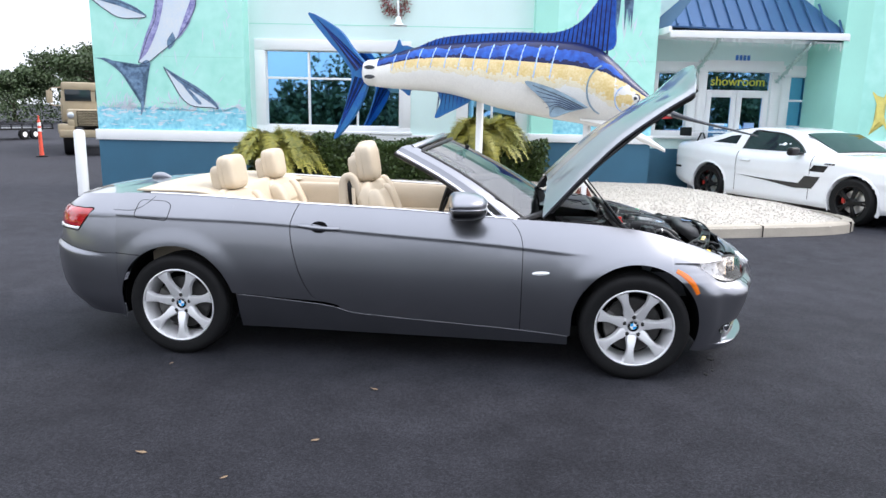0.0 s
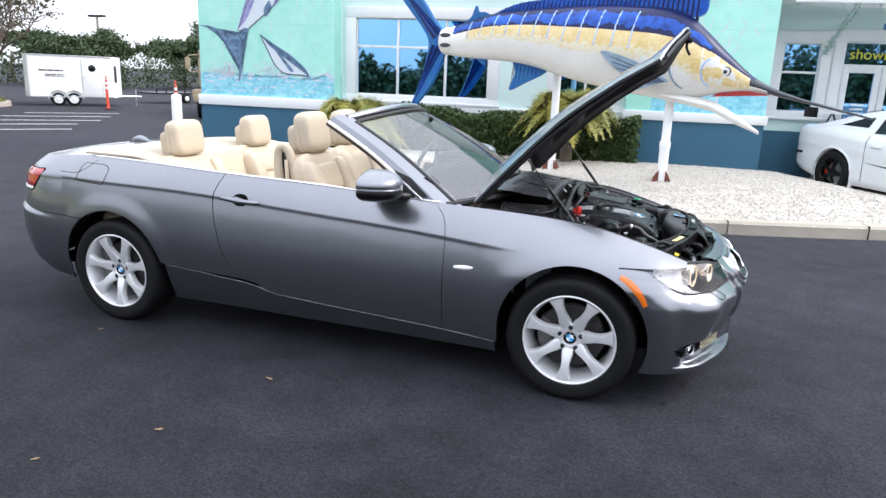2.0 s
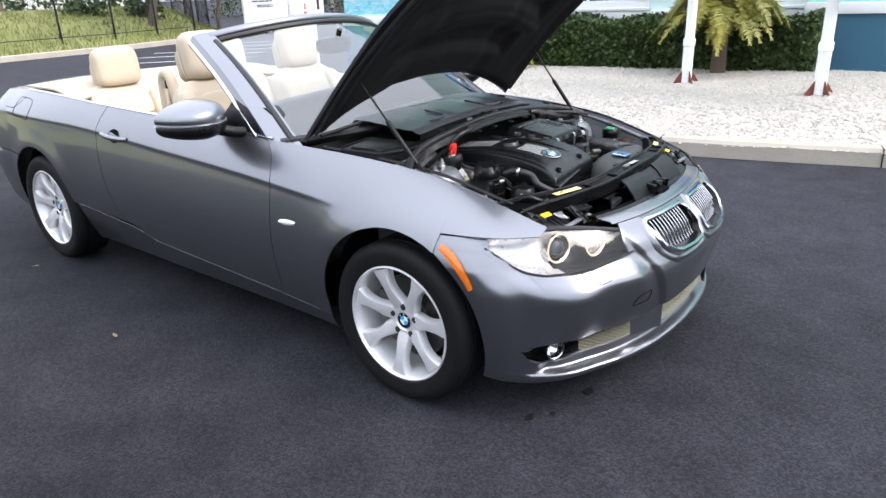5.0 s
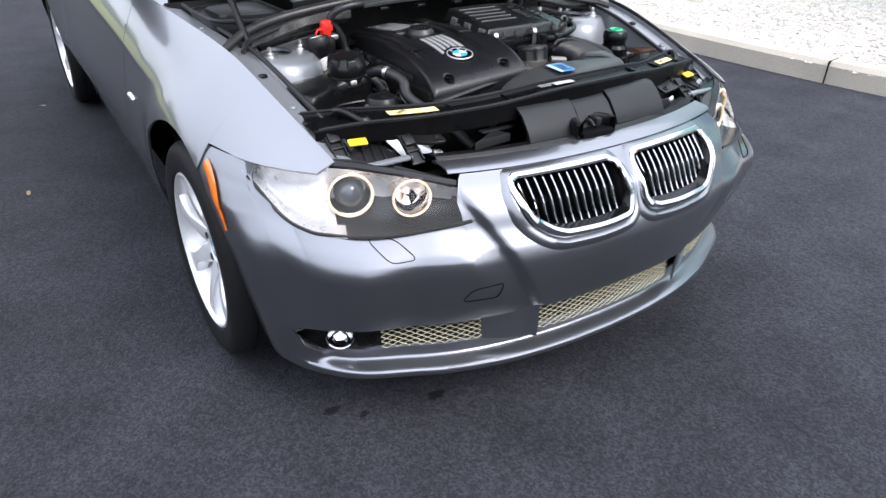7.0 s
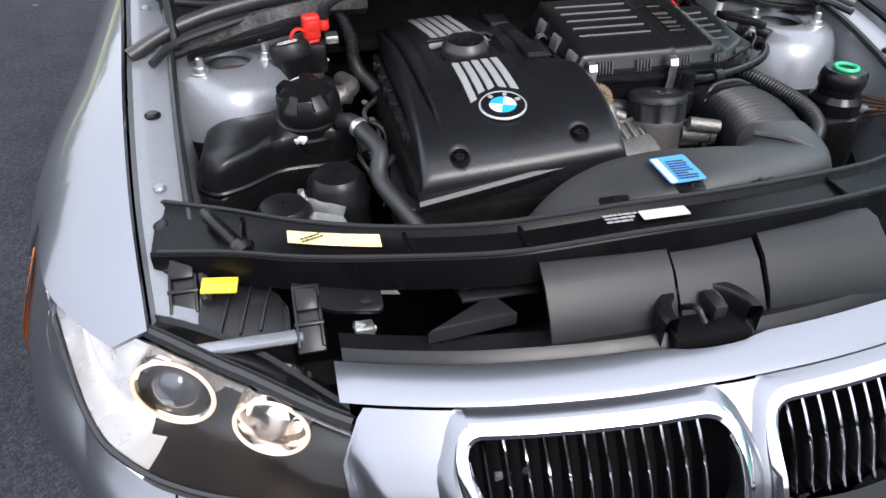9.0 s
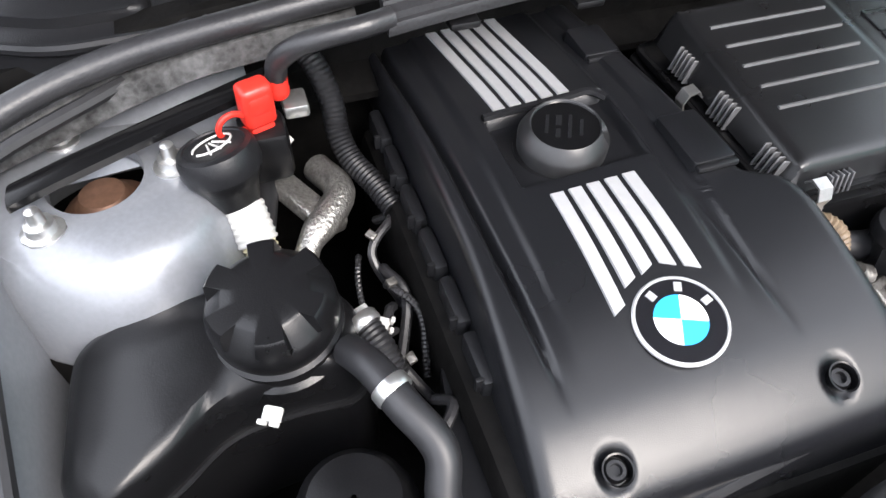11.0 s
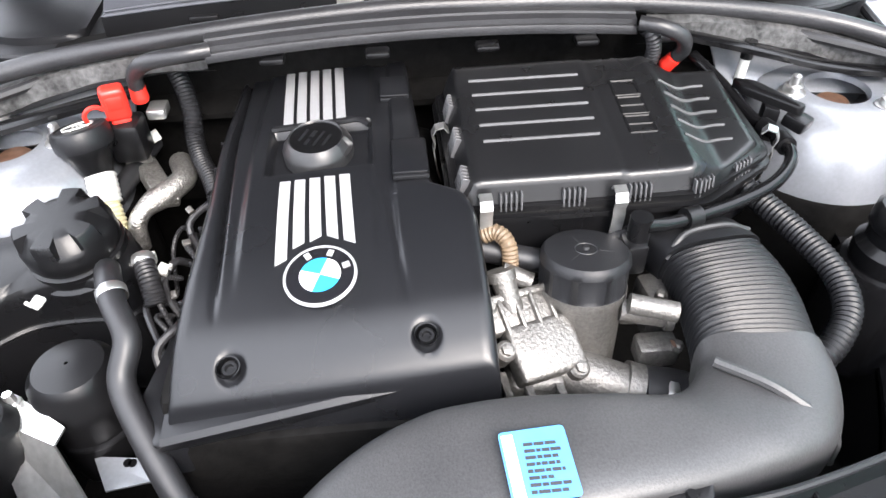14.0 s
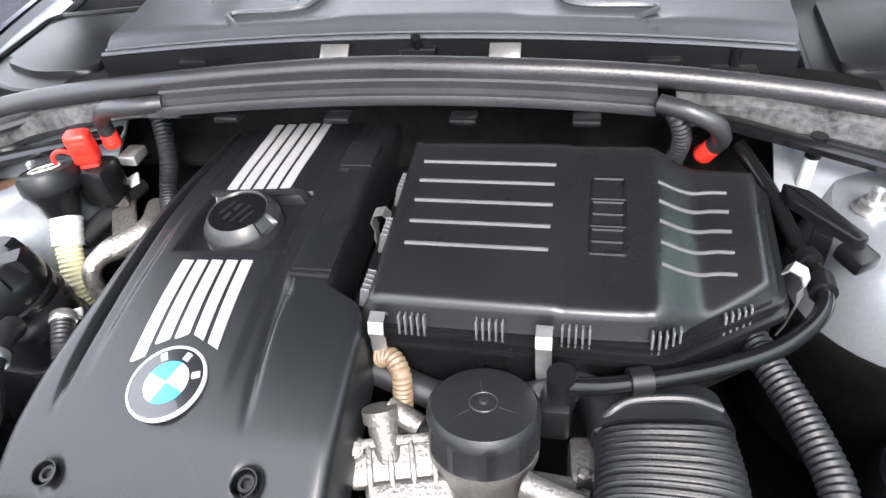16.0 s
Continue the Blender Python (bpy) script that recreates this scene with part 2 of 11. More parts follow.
M["white_car"] = material("white_car_paint", (0.80, 0.81, 0.83), 0.25, 0, 1.0, vary=0.02)


# ---- mesh helpers ----
def curve(*pts):
    """A smooth curve through (x, y) points, without overshoot."""
    xs, ys = np.array([p[0] for p in pts], float), np.array([p[1] for p in pts], float)
    h, d = np.diff(xs), np.diff(ys) / np.diff(xs)
    m = np.zeros(len(xs))
    m[0], m[-1] = d[0], d[-1]
    for i in range(1, len(xs) - 1):
        if d[i - 1] * d[i] > 0:
            w1, w2 = 2 * h[i] + h[i - 1], h[i] + 2 * h[i - 1]
            m[i] = (w1 + w2) / (w1 / d[i - 1] + w2 / d[i])

    def f(x):
        x = min(max(x, xs[0]), xs[-1])
        i = min(max(int(np.searchsorted(xs, x)) - 1, 0), len(xs) - 2)
        t = (x - xs[i]) / h[i]
        return float((1 + 2 * t) * (1 - t) ** 2 * ys[i] + t * (1 - t) ** 2 * h[i] * m[i] + t * t * (3 - 2 * t) * ys[i + 1] + t * t * (t - 1) * h[i] * m[i + 1])
    return f


def smooth(pts, n):
    """n points along a soft line through pts."""
    p = [Vector(q) for q in pts]
    p = [2 * p[0] - p[1], *p, 2 * p[-1] - p[-2]]
    dense = []
    for i in range(1, len(p) - 2):
        for k in range(16):
            t = k / 16
            a, b, c, d = p[i - 1:i + 3]
            dense.append(0.5 * (2 * b + (c - a) * t + (2 * a - 5 * b + 4 * c - d) * t * t + (3 * b - a - 3 * c + d) * t ** 3))
    dense.append(p[-2])
    s = np.concatenate([[0], np.cumsum([(dense[i + 1] - dense[i]).length for i in range(len(dense) - 1)])])
    arr = np.array([list(v) for v in dense])
    u = np.linspace(0, s[-1], n)
    return [Vector([float(np.interp(x, s, arr[:, k])) for k in range(arr.shape[1])]) for x in u]


def obj(name, bm, mat, angle=38):
    bm.normal_update()
    for f in bm.faces:
        f.smooth = True
    lim = radians(angle)
    for e in bm.edges:
        if len(e.link_faces) == 2 and e.calc_face_angle(0) > lim:
            e.smooth = False
    me = bpy.data.meshes.new(name)
    bm.to_mesh(me)
    bm.free()
    for k in (mat if isinstance(mat, (list, tuple)) else [mat]):
        me.materials.append(M[k] if isinstance(k, str) else k)
    return new(name, me)


def part(name, bm, mat, parent, label="", angle=38, kind=""):
    o = obj(name, bm, mat, angle)
    o.parent = parent
    if parent is not None and parent.type == "MESH":
        o.matrix_parent_inverse = parent.matrix_basis.inverted()
    if label:
        o["label"] = label
    if kind:
        o["kind"] = kind
    return o


def pieces(name, bm, mat, parent, label=""):
    """Links every loose piece of a bmesh as a part of its own."""
    seen = set()
    bm.verts.ensure_lookup_table()
    groups = []
    for v in bm.verts:
        if v in seen:
            continue
        stack, group = [v], []
        seen.add(v)
        while stack:
            u = stack.pop()
            group.append(u.index)
            for e in u.link_edges:
                w = e.other_vert(u)
                if w not in seen:
                    seen.add(w)
                    stack.append(w)
        groups.append(set(group))
    for g in groups:
        one = bm.copy()
        one.verts.ensure_lookup_table()
        bmesh.ops.delete(one, geom=[v for v in one.verts if v.index not in g], context="VERTS")
        part(name, one, mat, parent, label)
    bm.free()


def thing(name, label, category, group="", kind=""):
    return tagged(new(name), label, category, group, kind)


def B():
    return bmesh.new()


def sheet(bm, rows, close_u=False, close_v=False, flip=False, mi=0):
    """Quads over a table of points (rows of equal length; None leaves a hole)."""
    vs = [[bm.verts.new(p) if p is not None else None for p in r] for r in rows]
    nr, nc = len(vs), len(vs[0])
    for i in range(nr if close_v else nr - 1):
        for j in range(nc if close_u else nc - 1):
            q = [vs[i][j], vs[i][(j + 1) % nc], vs[(i + 1) % nr][(j + 1) % nc], vs[(i + 1) % nr][j]]
            if None in q:
                continue
            f = bm.faces.new(q[::-1] if flip else q)
            f.material_index = mi
    return vs


def solid(bm, t):
    bm.normal_update()
    bmesh.ops.solidify(bm, geom=bm.faces[:], thickness=t)


def thick(bm, t):
    """Gives an open sheet a plain inner skin and closed rims."""
    bm.normal_update()
    inner = {v: bm.verts.new(v.co - v.normal * t) for v in bm.verts[:]}
    for f in bm.faces[:]:
        bm.faces.new([inner[v] for v in reversed(f.verts)])
    for e in [e for e in bm.edges if len(e.link_faces) == 1 and e.verts[0] in inner and e.verts[1] in inner]:
        a, b = e.verts
        bm.faces.new((a, b, inner[b], inner[a]))
    bmesh.ops.recalc_face_normals(bm, faces=bm.faces[:])


def box(bm, c, s, bevel=0.0, m=None, seg=2, mi=0):
    made = bmesh.ops.create_cube(bm, size=1.0)["verts"]
    bmesh.ops.scale(bm, vec=s, verts=made)
    fs = {f for v in made for f in v.link_faces}
    for f in fs:
        f.material_index = mi
    if bevel:
        es = list({e for v in made for e in v.link_edges})
        r = bmesh.ops.bevel(bm, geom=es, offset=min(bevel, 0.45 * min(s)), segments=seg, affect="EDGES", profile=0.5)
        made = list({v for f in r["faces"] for v in f.verts} | {v for v in made if v.is_valid})
    bmesh.ops.transform(bm, matrix=(m or Matrix()) @ Matrix.Translation(c), verts=made)
    return made


def prism(bm, outline, z0, z1, bevel=0.0, m=None, seg=2, mi=0):
    """An upright block over a plan outline, counter-clockwise."""
    lo = [bm.verts.new((x, y, z0)) for x, y in outline]
    hi = [bm.verts.new((x, y, z1)) for x, y in outline]
    n = len(outline)
    fs = [bm.faces.new(lo[::-1]), bm.faces.new(hi)]
    for i in range(n):
        fs.append(bm.faces.new((lo[i], lo[(i + 1) % n], hi[(i + 1) % n], hi[i])))
    for f in fs:
        f.material_index = mi
    made = lo + hi
    if bevel:
        es = [e for e in fs[1].edges]
        r = bmesh.ops.bevel(bm, geom=es, offset=bevel, segments=seg, affect="EDGES", profile=0.5)
        made = list({v for f in r["faces"] for v in f.verts} | {v for v in made if v.is_valid})
    if m:
        bmesh.ops.transform(bm, matrix=m, verts=made)
    return made


def rounded(pts, r, n=5):
    """A plan outline with rounded corners."""
    out, k = [], len(pts)
    for i in range(k):
        a, b, c = Vector(pts[i - 1]), Vector(pts[i]), Vector(pts[(i + 1) % k])
        q = min(r, 0.45 * (a - b).length, 0.45 * (c - b).length)
        p0, p1 = b + (a - b).normalized() * q, b + (c - b).normalized() * q
        for j in range(n + 1):
            t = j / n
            out.append(tuple((1 - t) ** 2 * p0 + 2 * t * (1 - t) * b + t * t * p1))
    return out


def lathe(bm, prof, m=None, n=24, mi=0, cap=True):
    """A turned form: (radius, height) from bottom to top, about z."""
    rows = [[(r * math.cos(2 * math.pi * j / n), r * math.sin(2 * math.pi * j / n), z) for j in range(n)] for r, z in prof]
    vs = sheet(bm, rows, close_u=True, mi=mi)
    if cap:
        for ring, rev in ((vs[0], True), (vs[-1], False)):
            f = bm.faces.new(ring[::-1] if rev else ring)
            f.material_index = mi
    if m:
        bmesh.ops.transform(bm, matrix=m, verts=[v for r in vs for v in r])
    return vs


def tube(bm, pts, r, n=10, steps=24, rib=0.0, pitch=0.006, mi=0, closed=False):
    """A round hose along pts; r may be a function of 0..1; rib: depth of corrugation."""
    if rib:
        length = sum((Vector(pts[i + 1]) - Vector(pts[i])).length for i in range(len(pts) - 1))
        steps = max(steps, int(length / pitch * 4))
    p = smooth(pts, steps)
    up, rows = None, []
    for i, c in enumerate(p):
        d = (p[min(i + 1, steps - 1)] - p[max(i - 1, 0)]).normalized()
        if up is None:
            up = d.orthogonal().normalized()
        up = (up - d * up.dot(d)).normalized()
        side = d.cross(up)
        q = r(i / (steps - 1)) if callable(r) else r
        if rib:
            q -= rib * (0.5 + 0.5 * math.cos(i * math.pi / 2))
        rows.append([c + (up * math.cos(2 * math.pi * j / n) + side * math.sin(2 * math.pi * j / n)) * q for j in range(n)])
    vs = sheet(bm, rows, close_u=True, mi=mi)
    for ring, rev in ((vs[0], True), (vs[-1], False)):
        f = bm.faces.new(ring[::-1] if rev else ring)
        f.material_index = mi
    return vs


def along(a, b):
    """The pose that takes z from a towards b."""
    d = Vector(b) - Vector(a)
    return Matrix.Translation(a) @ d.to_track_quat("Z", "Y").to_matrix().to_4x4()


def rod(bm, a, b, r, n=10, mi=0, r2=None):
    h = (Vector(b) - Vector(a)).length
    return lathe(bm, [(r, 0), (r if r2 is None else r2, h)], along(a, b), n, mi)


def bars(bm, c, right, up, w, h, rows=4, th=0.0006, fill=0.8, seed=1):
    """Plain bars that stand for unreadable writing."""
    rnd = random.Random(seed)
    right, up = Vector(right).normalized(), Vector(up).normalized()
    nrm = right.cross(up)
    for i in range(rows):
        x0, y0 = -w / 2, h / 2 - (i + 0.5) * h / rows
        end = -w / 2 + w * (fill + (1 - fill) * rnd.random())
        while x0 < end - 0.04 * w:
            l = min(rnd.uniform(0.1, 0.28) * w, end - x0)
            q = Vector(c) + right * (x0 + l / 2) + up * y0 + nrm * th
            m = Matrix((right, up, nrm)).transposed().to_4x4()
            m.translation = q
            box(bm, (0, 0, 0), (l, h / rows * 0.5, th), m=m)
            x0 += l + 0.03 * w


# ---- the grey convertible: body lines (x ahead of the front axle, y to its left) ----
plan = curve((-3.82, 0.30), (-3.74, 0.62), (-3.6, 0.755), (-3.3, 0.84), (-2.76, 0.882), (-2.2, 0.868), (-1.5, 0.866), (-0.8, 0.870), (-0.4, 0.876), (0, 0.888), (0.25, 0.866), (0.36, 0.855), (0.52, 0.775), (0.62, 0.70))
ztop = curve((-3.78, 0.90), (-3.5, 0.955), (-2.9, 0.99), (-2.0, 0.962), (-1.4, 0.945), (-0.78, 0.915), (-0.5, 0.905), (0, 0.862), (0.3, 0.788), (0.53, 0.71))
ytop = curve((-3.78, 0.52), (-3.4, 0.68), (-2.9, 0.745), (-2.0, 0.762), (-0.8, 0.752), (-0.5, 0.745), (0, 0.70), (0.3, 0.672), (0.53, 0.64))
full = curve((-3.7, 2.0), (-2.8, 1.9), (-1.9, 1.5), (-0.7, 1.6), (-0.2, 2.3), (0.5, 2.6))
front_x = curve((0.15, 0.70), (0.175, 0.742), (0.19, 0.768), (0.203, 0.783), (0.214, 0.788), (0.220, 0.787), (0.2235, 0.780), (0.227, 0.768), (0.232, 0.750), (0.238, 0.742), (0.262, 0.740), (0.29, 0.752), (0.36, 0.779), (0.40, 0.792), (0.45, 0.804), (0.52, 0.814), (0.552, 0.807), (0.575, 0.793), (0.60, 0.778), (0.62, 0.77), (0.66, 0.745), (0.72, 0.685))
drop = curve((0, 0), (0.1, 0.003), (0.25, 0.018), (0.41, 0.055), (0.55, 0.115), (0.65, 0.183), (0.72, 0.26), (0.775, 0.345), (0.83, 0.46))
ARCH, AXLE_Z, REAR = 0.366, 0.327, -2.76


crease_z = curve((-3.6, 0.872), (-3.36, 0.87), (-2.37, 0.856), (-1.4, 0.806), (-0.9, 0.78), (-0.4, 0.742), (0.2, 0.70))


def sstep(a, b, x):
    t = min(1, max(0, (x - a) / (b - a)))
    return t * t * (3 - 2 * t)


def sill_z(x):
    return 0.415 - 0.0835 * (x + 2.43) - 0.028 * sstep(-1.82, -1.66, x) * (1 - sstep(-1.66, -0.5, x))


def side_y(x, z):
    yw, zt, yt = plan(x), ztop(x), ytop(x)
    if z > 0.6:
        h = min(1.0, (z - 0.6) / max(0.02, zt - 0.6))
        y = yw - (yw - yt) * (0.25 * h + 0.75 * h ** full(x))
    else:
        y = yw
    fade = sstep(-0.16, -0.50, x) * sstep(-3.66, -3.42, x)
    if fade > 0:
        cz = crease_z(x)
        yc = yw - 0.032
        if z >= cz:
            h = min(1.0, (z - cz) / max(0.03, zt - cz))
            yn = yc - (yc - yt) * (0.66 * h + 0.34 * h * h)
        else:
            d = cz - z
            q = min(1.0, d / 0.36)
            yn = yc - 0.0035 * min(1, d / 0.014) + 0.038 * (1 - (1 - q) ** 2)
        y += (yn - y) * fade
    if z < 0.6:
        y -= 0.068 * ((0.6 - z) / 0.42) ** 1.8
    if x > 0.3:
        y += 0.030 * sstep(0.33, 0.48, x) * (1 - sstep(0.52, 0.64, z))
    for xc in (0.0, REAR):
        r = math.hypot(x - xc, z - AXLE_Z)
        if r < ARCH + 0.12:
            y += 0.006 * (1 - sstep(0.012, 0.12, r - ARCH)) * (1 - sstep(0.08, 0.24, x))
    return y


def arch_z(x, low):
    for xc in (0.0, REAR):
        if abs(x - xc) < ARCH:
            low = max(low, AXLE_Z + math.sqrt(ARCH ** 2 - (x - xc) ** 2))
    return low


def spread(x0, x1, n, knots=()):
    xs = set(np.linspace(x0, x1, n))
    for k in knots:
        for d in (-0.03, -0.015, -0.006, -0.002, 0, 0.002, 0.006, 0.015, 0.03):
            if x0 < k + d < x1:
                xs.add(k + d)
    return sorted(xs)


def side_panel(x0, x1, low, high, dl, dr, n=40, nz=22, s=-1, off=0.0, tuck=0.0):
    """A panel of the flank between two edges; low and high are functions of x."""
    bm = B()
    rows = []
    for x in spread(x0, x1, n, (-ARCH, ARCH, REAR - ARCH, REAR + ARCH)):
        zl, zh = low(x), high(x)
        cz = min(max(crease_z(x), zl + 0.15 * (zh - zl)), zh - 0.15 * (zh - zl))
        fade = sstep(-0.16, -0.50, x) * sstep(-3.66, -3.42, x)
        zs = [zl + (cz - 0.03 - zl) * k / nz if cz - 0.03 > zl else zl for k in range(nz)] + [cz - 0.026, cz - 0.018, cz - 0.008, cz, cz + 0.004] + [cz + 0.004 + (zh - cz - 0.004) * k / 9 for k in range(1, 10)]
        even = [zl + (zh - zl) * (1 - (1 - k / (len(zs) - 1)) ** 1.5) for k in range(len(zs))]
        if cz - 0.03 <= zl:
            fade = 0.0
        k = min(1.0, 3 * fade)
        zs = [a * k + b * (1 - k) for a, b in zip(zs, even)]
        col = []
        for z in zs:
            q = x + max(0, 1 - (x - x0) / 0.3) * dl(z) + max(0, 1 - (x1 - x) / 0.3) * dr(z)
            col.append((q, s * (side_y(q, z) + off - tuck * max(0.0, zh - z)), z))
        rows.append(col)
    sheet(bm, rows, flip=s < 0)
    solid(bm, -0.006)
    return bm


none = lambda z: 0.0
door_rear = curve((0.28, 0.30), (0.36, 0.25), (0.40, 0.155), (0.47, 0.10), (0.6, 0.045), (0.83, 0.0), (0.90, 0.015), (1.0, 0.06))
door_front = curve((0.2, 0.0), (0.74, 0.0), (0.80, -0.008), (0.86, -0.034), (0.915, -0.085), (1.0, -0.10))
DOOR0, DOOR1 = -2.04, -0.66
car = thing("convertible_car", "grey metallic two-door convertible, roof down, bonnet propped open", "car")


def reach(y, z):
    """How far the nose falls back towards its corners; squarer low down."""
    return drop(y) - (0.034 + 0.032 * sstep(0.24, 0.34, z)) * sstep(0.54, 0.75, y) * (1 - sstep(0.50, 0.63, z))


def front_point(y, z):
    return Vector((front_x(z) - reach(abs(y), z), y, z))


def vee(y, z):
    """How far the middle of the nose stands proud of the bumper's sides, and the ledge below the lamps."""
    edge = 0.418 - 0.587 * (0.611 - z)
    t = min(1, max(0, (edge - y) / 0.030))
    mid = 0.016 * t * t * (3 - 2 * t) * min(1, max(0, (0.70 - z) / 0.06)) * min(1, max(0, (z - 0.3) / 0.05))
    f = min(1, max(0, (0.602 - z) / 0.062)) if z > 0.54 else max(0, 1 - (0.54 - z) / 0.20)
    return mid + 0.017 * f * sstep(edge, edge + 0.09, y) * (1 - sstep(0.66, 0.80, y))


flush_x = curve((0.15, 0.70), (0.19, 0.762), (0.21, 0.776), (0.30, 0.786), (0.40, 0.795), (0.45, 0.804), (0.52, 0.812), (0.56, 0.79), (0.72, 0.60))


def nose_line(z, n=90, s=-1):
    """The bumper's plan at height z, from the middle round to the wheel arch."""
    pts = [(front_x(z) + (max(front_x(z), flush_x(z)) - front_x(z)) * sstep(0.69, 0.755, y) - reach(y, z) + vee(y, z), y) for y in np.linspace(0, 0.755, 150)]
    xa = math.sqrt(max(0.01, ARCH ** 2 - (z - AXLE_Z) ** 2)) + 0.002
    xe = max(xa, 0.17)
    x0 = pts[-1][0]
    for k in (0.25, 0.5, 0.75, 1.0):
        x = x0 + (xe - x0) * k
        ys = side_y(x, z)
        blend = min(1, k * 1.15)
        pts.append((x, ys * blend + (1 - blend) * (0.755 + (ys - 0.755) * k ** 0.55)))
    return [(p.x, s * p.y) for p in smooth([(a, b, 0) for a, b in pts], n)]


hl_bot = curve((0.40, 0.618), (0.5, 0.603), (0.62, 0.59), (0.72, 0.588), (0.76, 0.605), (0.79, 0.66), (0.81, 0.70))
hl_top = curve((0.40, 0.672), (0.442, 0.68), (0.55, 0.703), (0.644, 0.713), (0.72, 0.712), (0.776, 0.704), (0.81, 0.70))


def bumper_top(y):
    if y < 0.425:
        return 0.70
    if y < 0.445:
        return 0.70 + (hl_bot(0.445) - 0.70) * (y - 0.425) / 0.02
    return hl_bot(y) if y < 0.80 else 0.698


open_hi = curve((0, 0.366), (0.26, 0.364), (0.32, 0.354), (0.6, 0.346), (0.70, 0.353), (0.745, 0.349), (0.766, 0.336), (0.776, 0.318), (0.9, 0.318))
open_lo = curve((0, 0.266), (0.3, 0.266), (0.6, 0.268), (0.66, 0.258), (0.72, 0.260), (0.757, 0.275), (0.776, 0.318), (0.9, 0.318))
KID = [(0.012, 0.694), (0.016, 0.572), (0.12, 0.563), (0.250, 0.566), (0.312, 0.606), (0.336, 0.694)]


def kidney(y, z):
    """Whether a point of the nose lies within a grille opening."""
    p = [(0.17 + (a - 0.17) * 0.955, 0.634 + (b - 0.634) * 0.88) for a, b in rounded(KID, 0.045, 6)]
    y, hit = abs(y), False
    for (a, b), (c, d) in zip(p, p[1:] + p[:1]):
        if (b > z) != (d > z) and y < a + (z - b) * (c - a) / (d - b):
            hit = not hit
    return hit


def bumper(low, high, nz, holes=False):
    bm = B()
    cn = 240
    z1 = 0.56 if holes else 0.20
    levels = [nose_line(0.15 + z1 * k / 140, cn) for k in range(141)]

    def at(j, z):
        q = min(max((z - 0.15) / z1 * 140, 0), 139.999)
        k, f = int(q), q - int(q)
        a, b = levels[k][j], levels[k + 1][j]
        return (a[0] + (b[0] - a[0]) * f, a[1] + (b[1] - a[1]) * f, z)
    cols = []
    for j in range(cn):
        zl, zh = low(abs(at(j, 0.33)[1])), high(abs(at(j, 0.62 if holes else 0.28)[1]))
        cols.append([at(j, zl + (zh - zl) * k / nz) for k in range(nz + 1)])
    for s in (1, -1):
        sheet(bm, [[(x, y * s, z) for x, y, z in c] for c in cols], flip=s < 0)
    bmesh.ops.remove_doubles(bm, verts=bm.verts[:], dist=0.0005)
    if holes:
        gone = [f for f in bm.faces if kidney(f.calc_center_median().y, f.calc_center_median().z)]
        bmesh.ops.delete(bm, geom=gone, context="FACES")
    bmesh.ops.recalc_face_normals(bm, faces=bm.faces[:])
    thick(bm, 0.005)
    return bm


part("front_bumper", bumper(open_hi, bumper_top, 84, True), "paint", car)
part("front_lip", bumper(lambda y: 0.182, open_lo, 40), "paint", car)

for s in (-1, 1):
    fend = side_panel(DOOR1 + 0.004, 0.50, lambda x: arch_z(x, max(0.2, sill_z(x) + 0.004)) if x < 0.19 else 0.702, ztop, door_front, none, 120, 20, s)
    part("front_wing", fend, "paint", car)
    door = side_panel(DOOR0, DOOR1, lambda x: sill_z(x) + 0.004, ztop, door_rear, door_front, 48, 20, s)
    part("door", door, "paint", car)
    dr = lambda z: door_rear(z) - 0.005
    quarter = side_panel(-3.14, DOOR0 + 0.0, lambda x: arch_z(x, 0.215 if x < REAR else sill_z(x) + 0.004), ztop, none, dr, 56, 20, s)
    part("rear_wing", quarter, "paint", car)
    sill = side_panel(REAR + ARCH + 0.012, -ARCH - 0.01, lambda x: 0.182, lambda x: sill_z(x), none, none, 40, 10, s, -0.006, 0.16)
    part("sill", sill, "paint", car, "painted sill below the door")
    bm = B()
    tube(bm, [(x, s * (side_y(x, sill_z(x)) - 0.0038), sill_z(x) - 0.004) for x in np.linspace(REAR + ARCH + 0.03, -ARCH - 0.015, 24)], 0.0036, 8, 60)
    part("sill_edge", bm, "paint", car)
    for nm, pts in (("door_seam", [(DOOR1 + 0.002 + door_front(z), z) for z in np.linspace(sill_z(DOOR1), ztop(DOOR1) - 0.004, 14)]), ("door_seam", [(DOOR0 + door_rear(z) - 0.0025, z) for z in np.linspace(0.39, ztop(DOOR0) - 0.004, 22)]), ("sill_seam", [(x, sill_z(x) + 0.002) for x in np.linspace(REAR + ARCH + 0.02, -ARCH - 0.01, 24)])):
        bm = B()
        tube(bm, [(x, s * (side_y(x, z) - 0.0022), z) for x, z in pts], 0.0032, 6, 60)
        part(nm, bm, "gap", car)
    bm = B()
    tube(bm, [(x, s * (side_y(x, z) + 0.0058), z) for x, z in ((-2.975, 0.626), (-3.05, 0.628), (-3.14, 0.632))], 0.0026, 6, 30)
    part("bumper_seam", bm, "gap", car)
    bm = B()
    tube(bm, [(x, s * (side_y(x, z) + 0.0062), z) for x, z in ((-3.26, 0.893), (-3.2, 0.893), (-3.05, 0.893), (-2.99, 0.91), (-2.94, 0.945), (-2.91, 0.975))], 0.0024, 6, 50)
    part("boot_seam", bm, "gap", car)


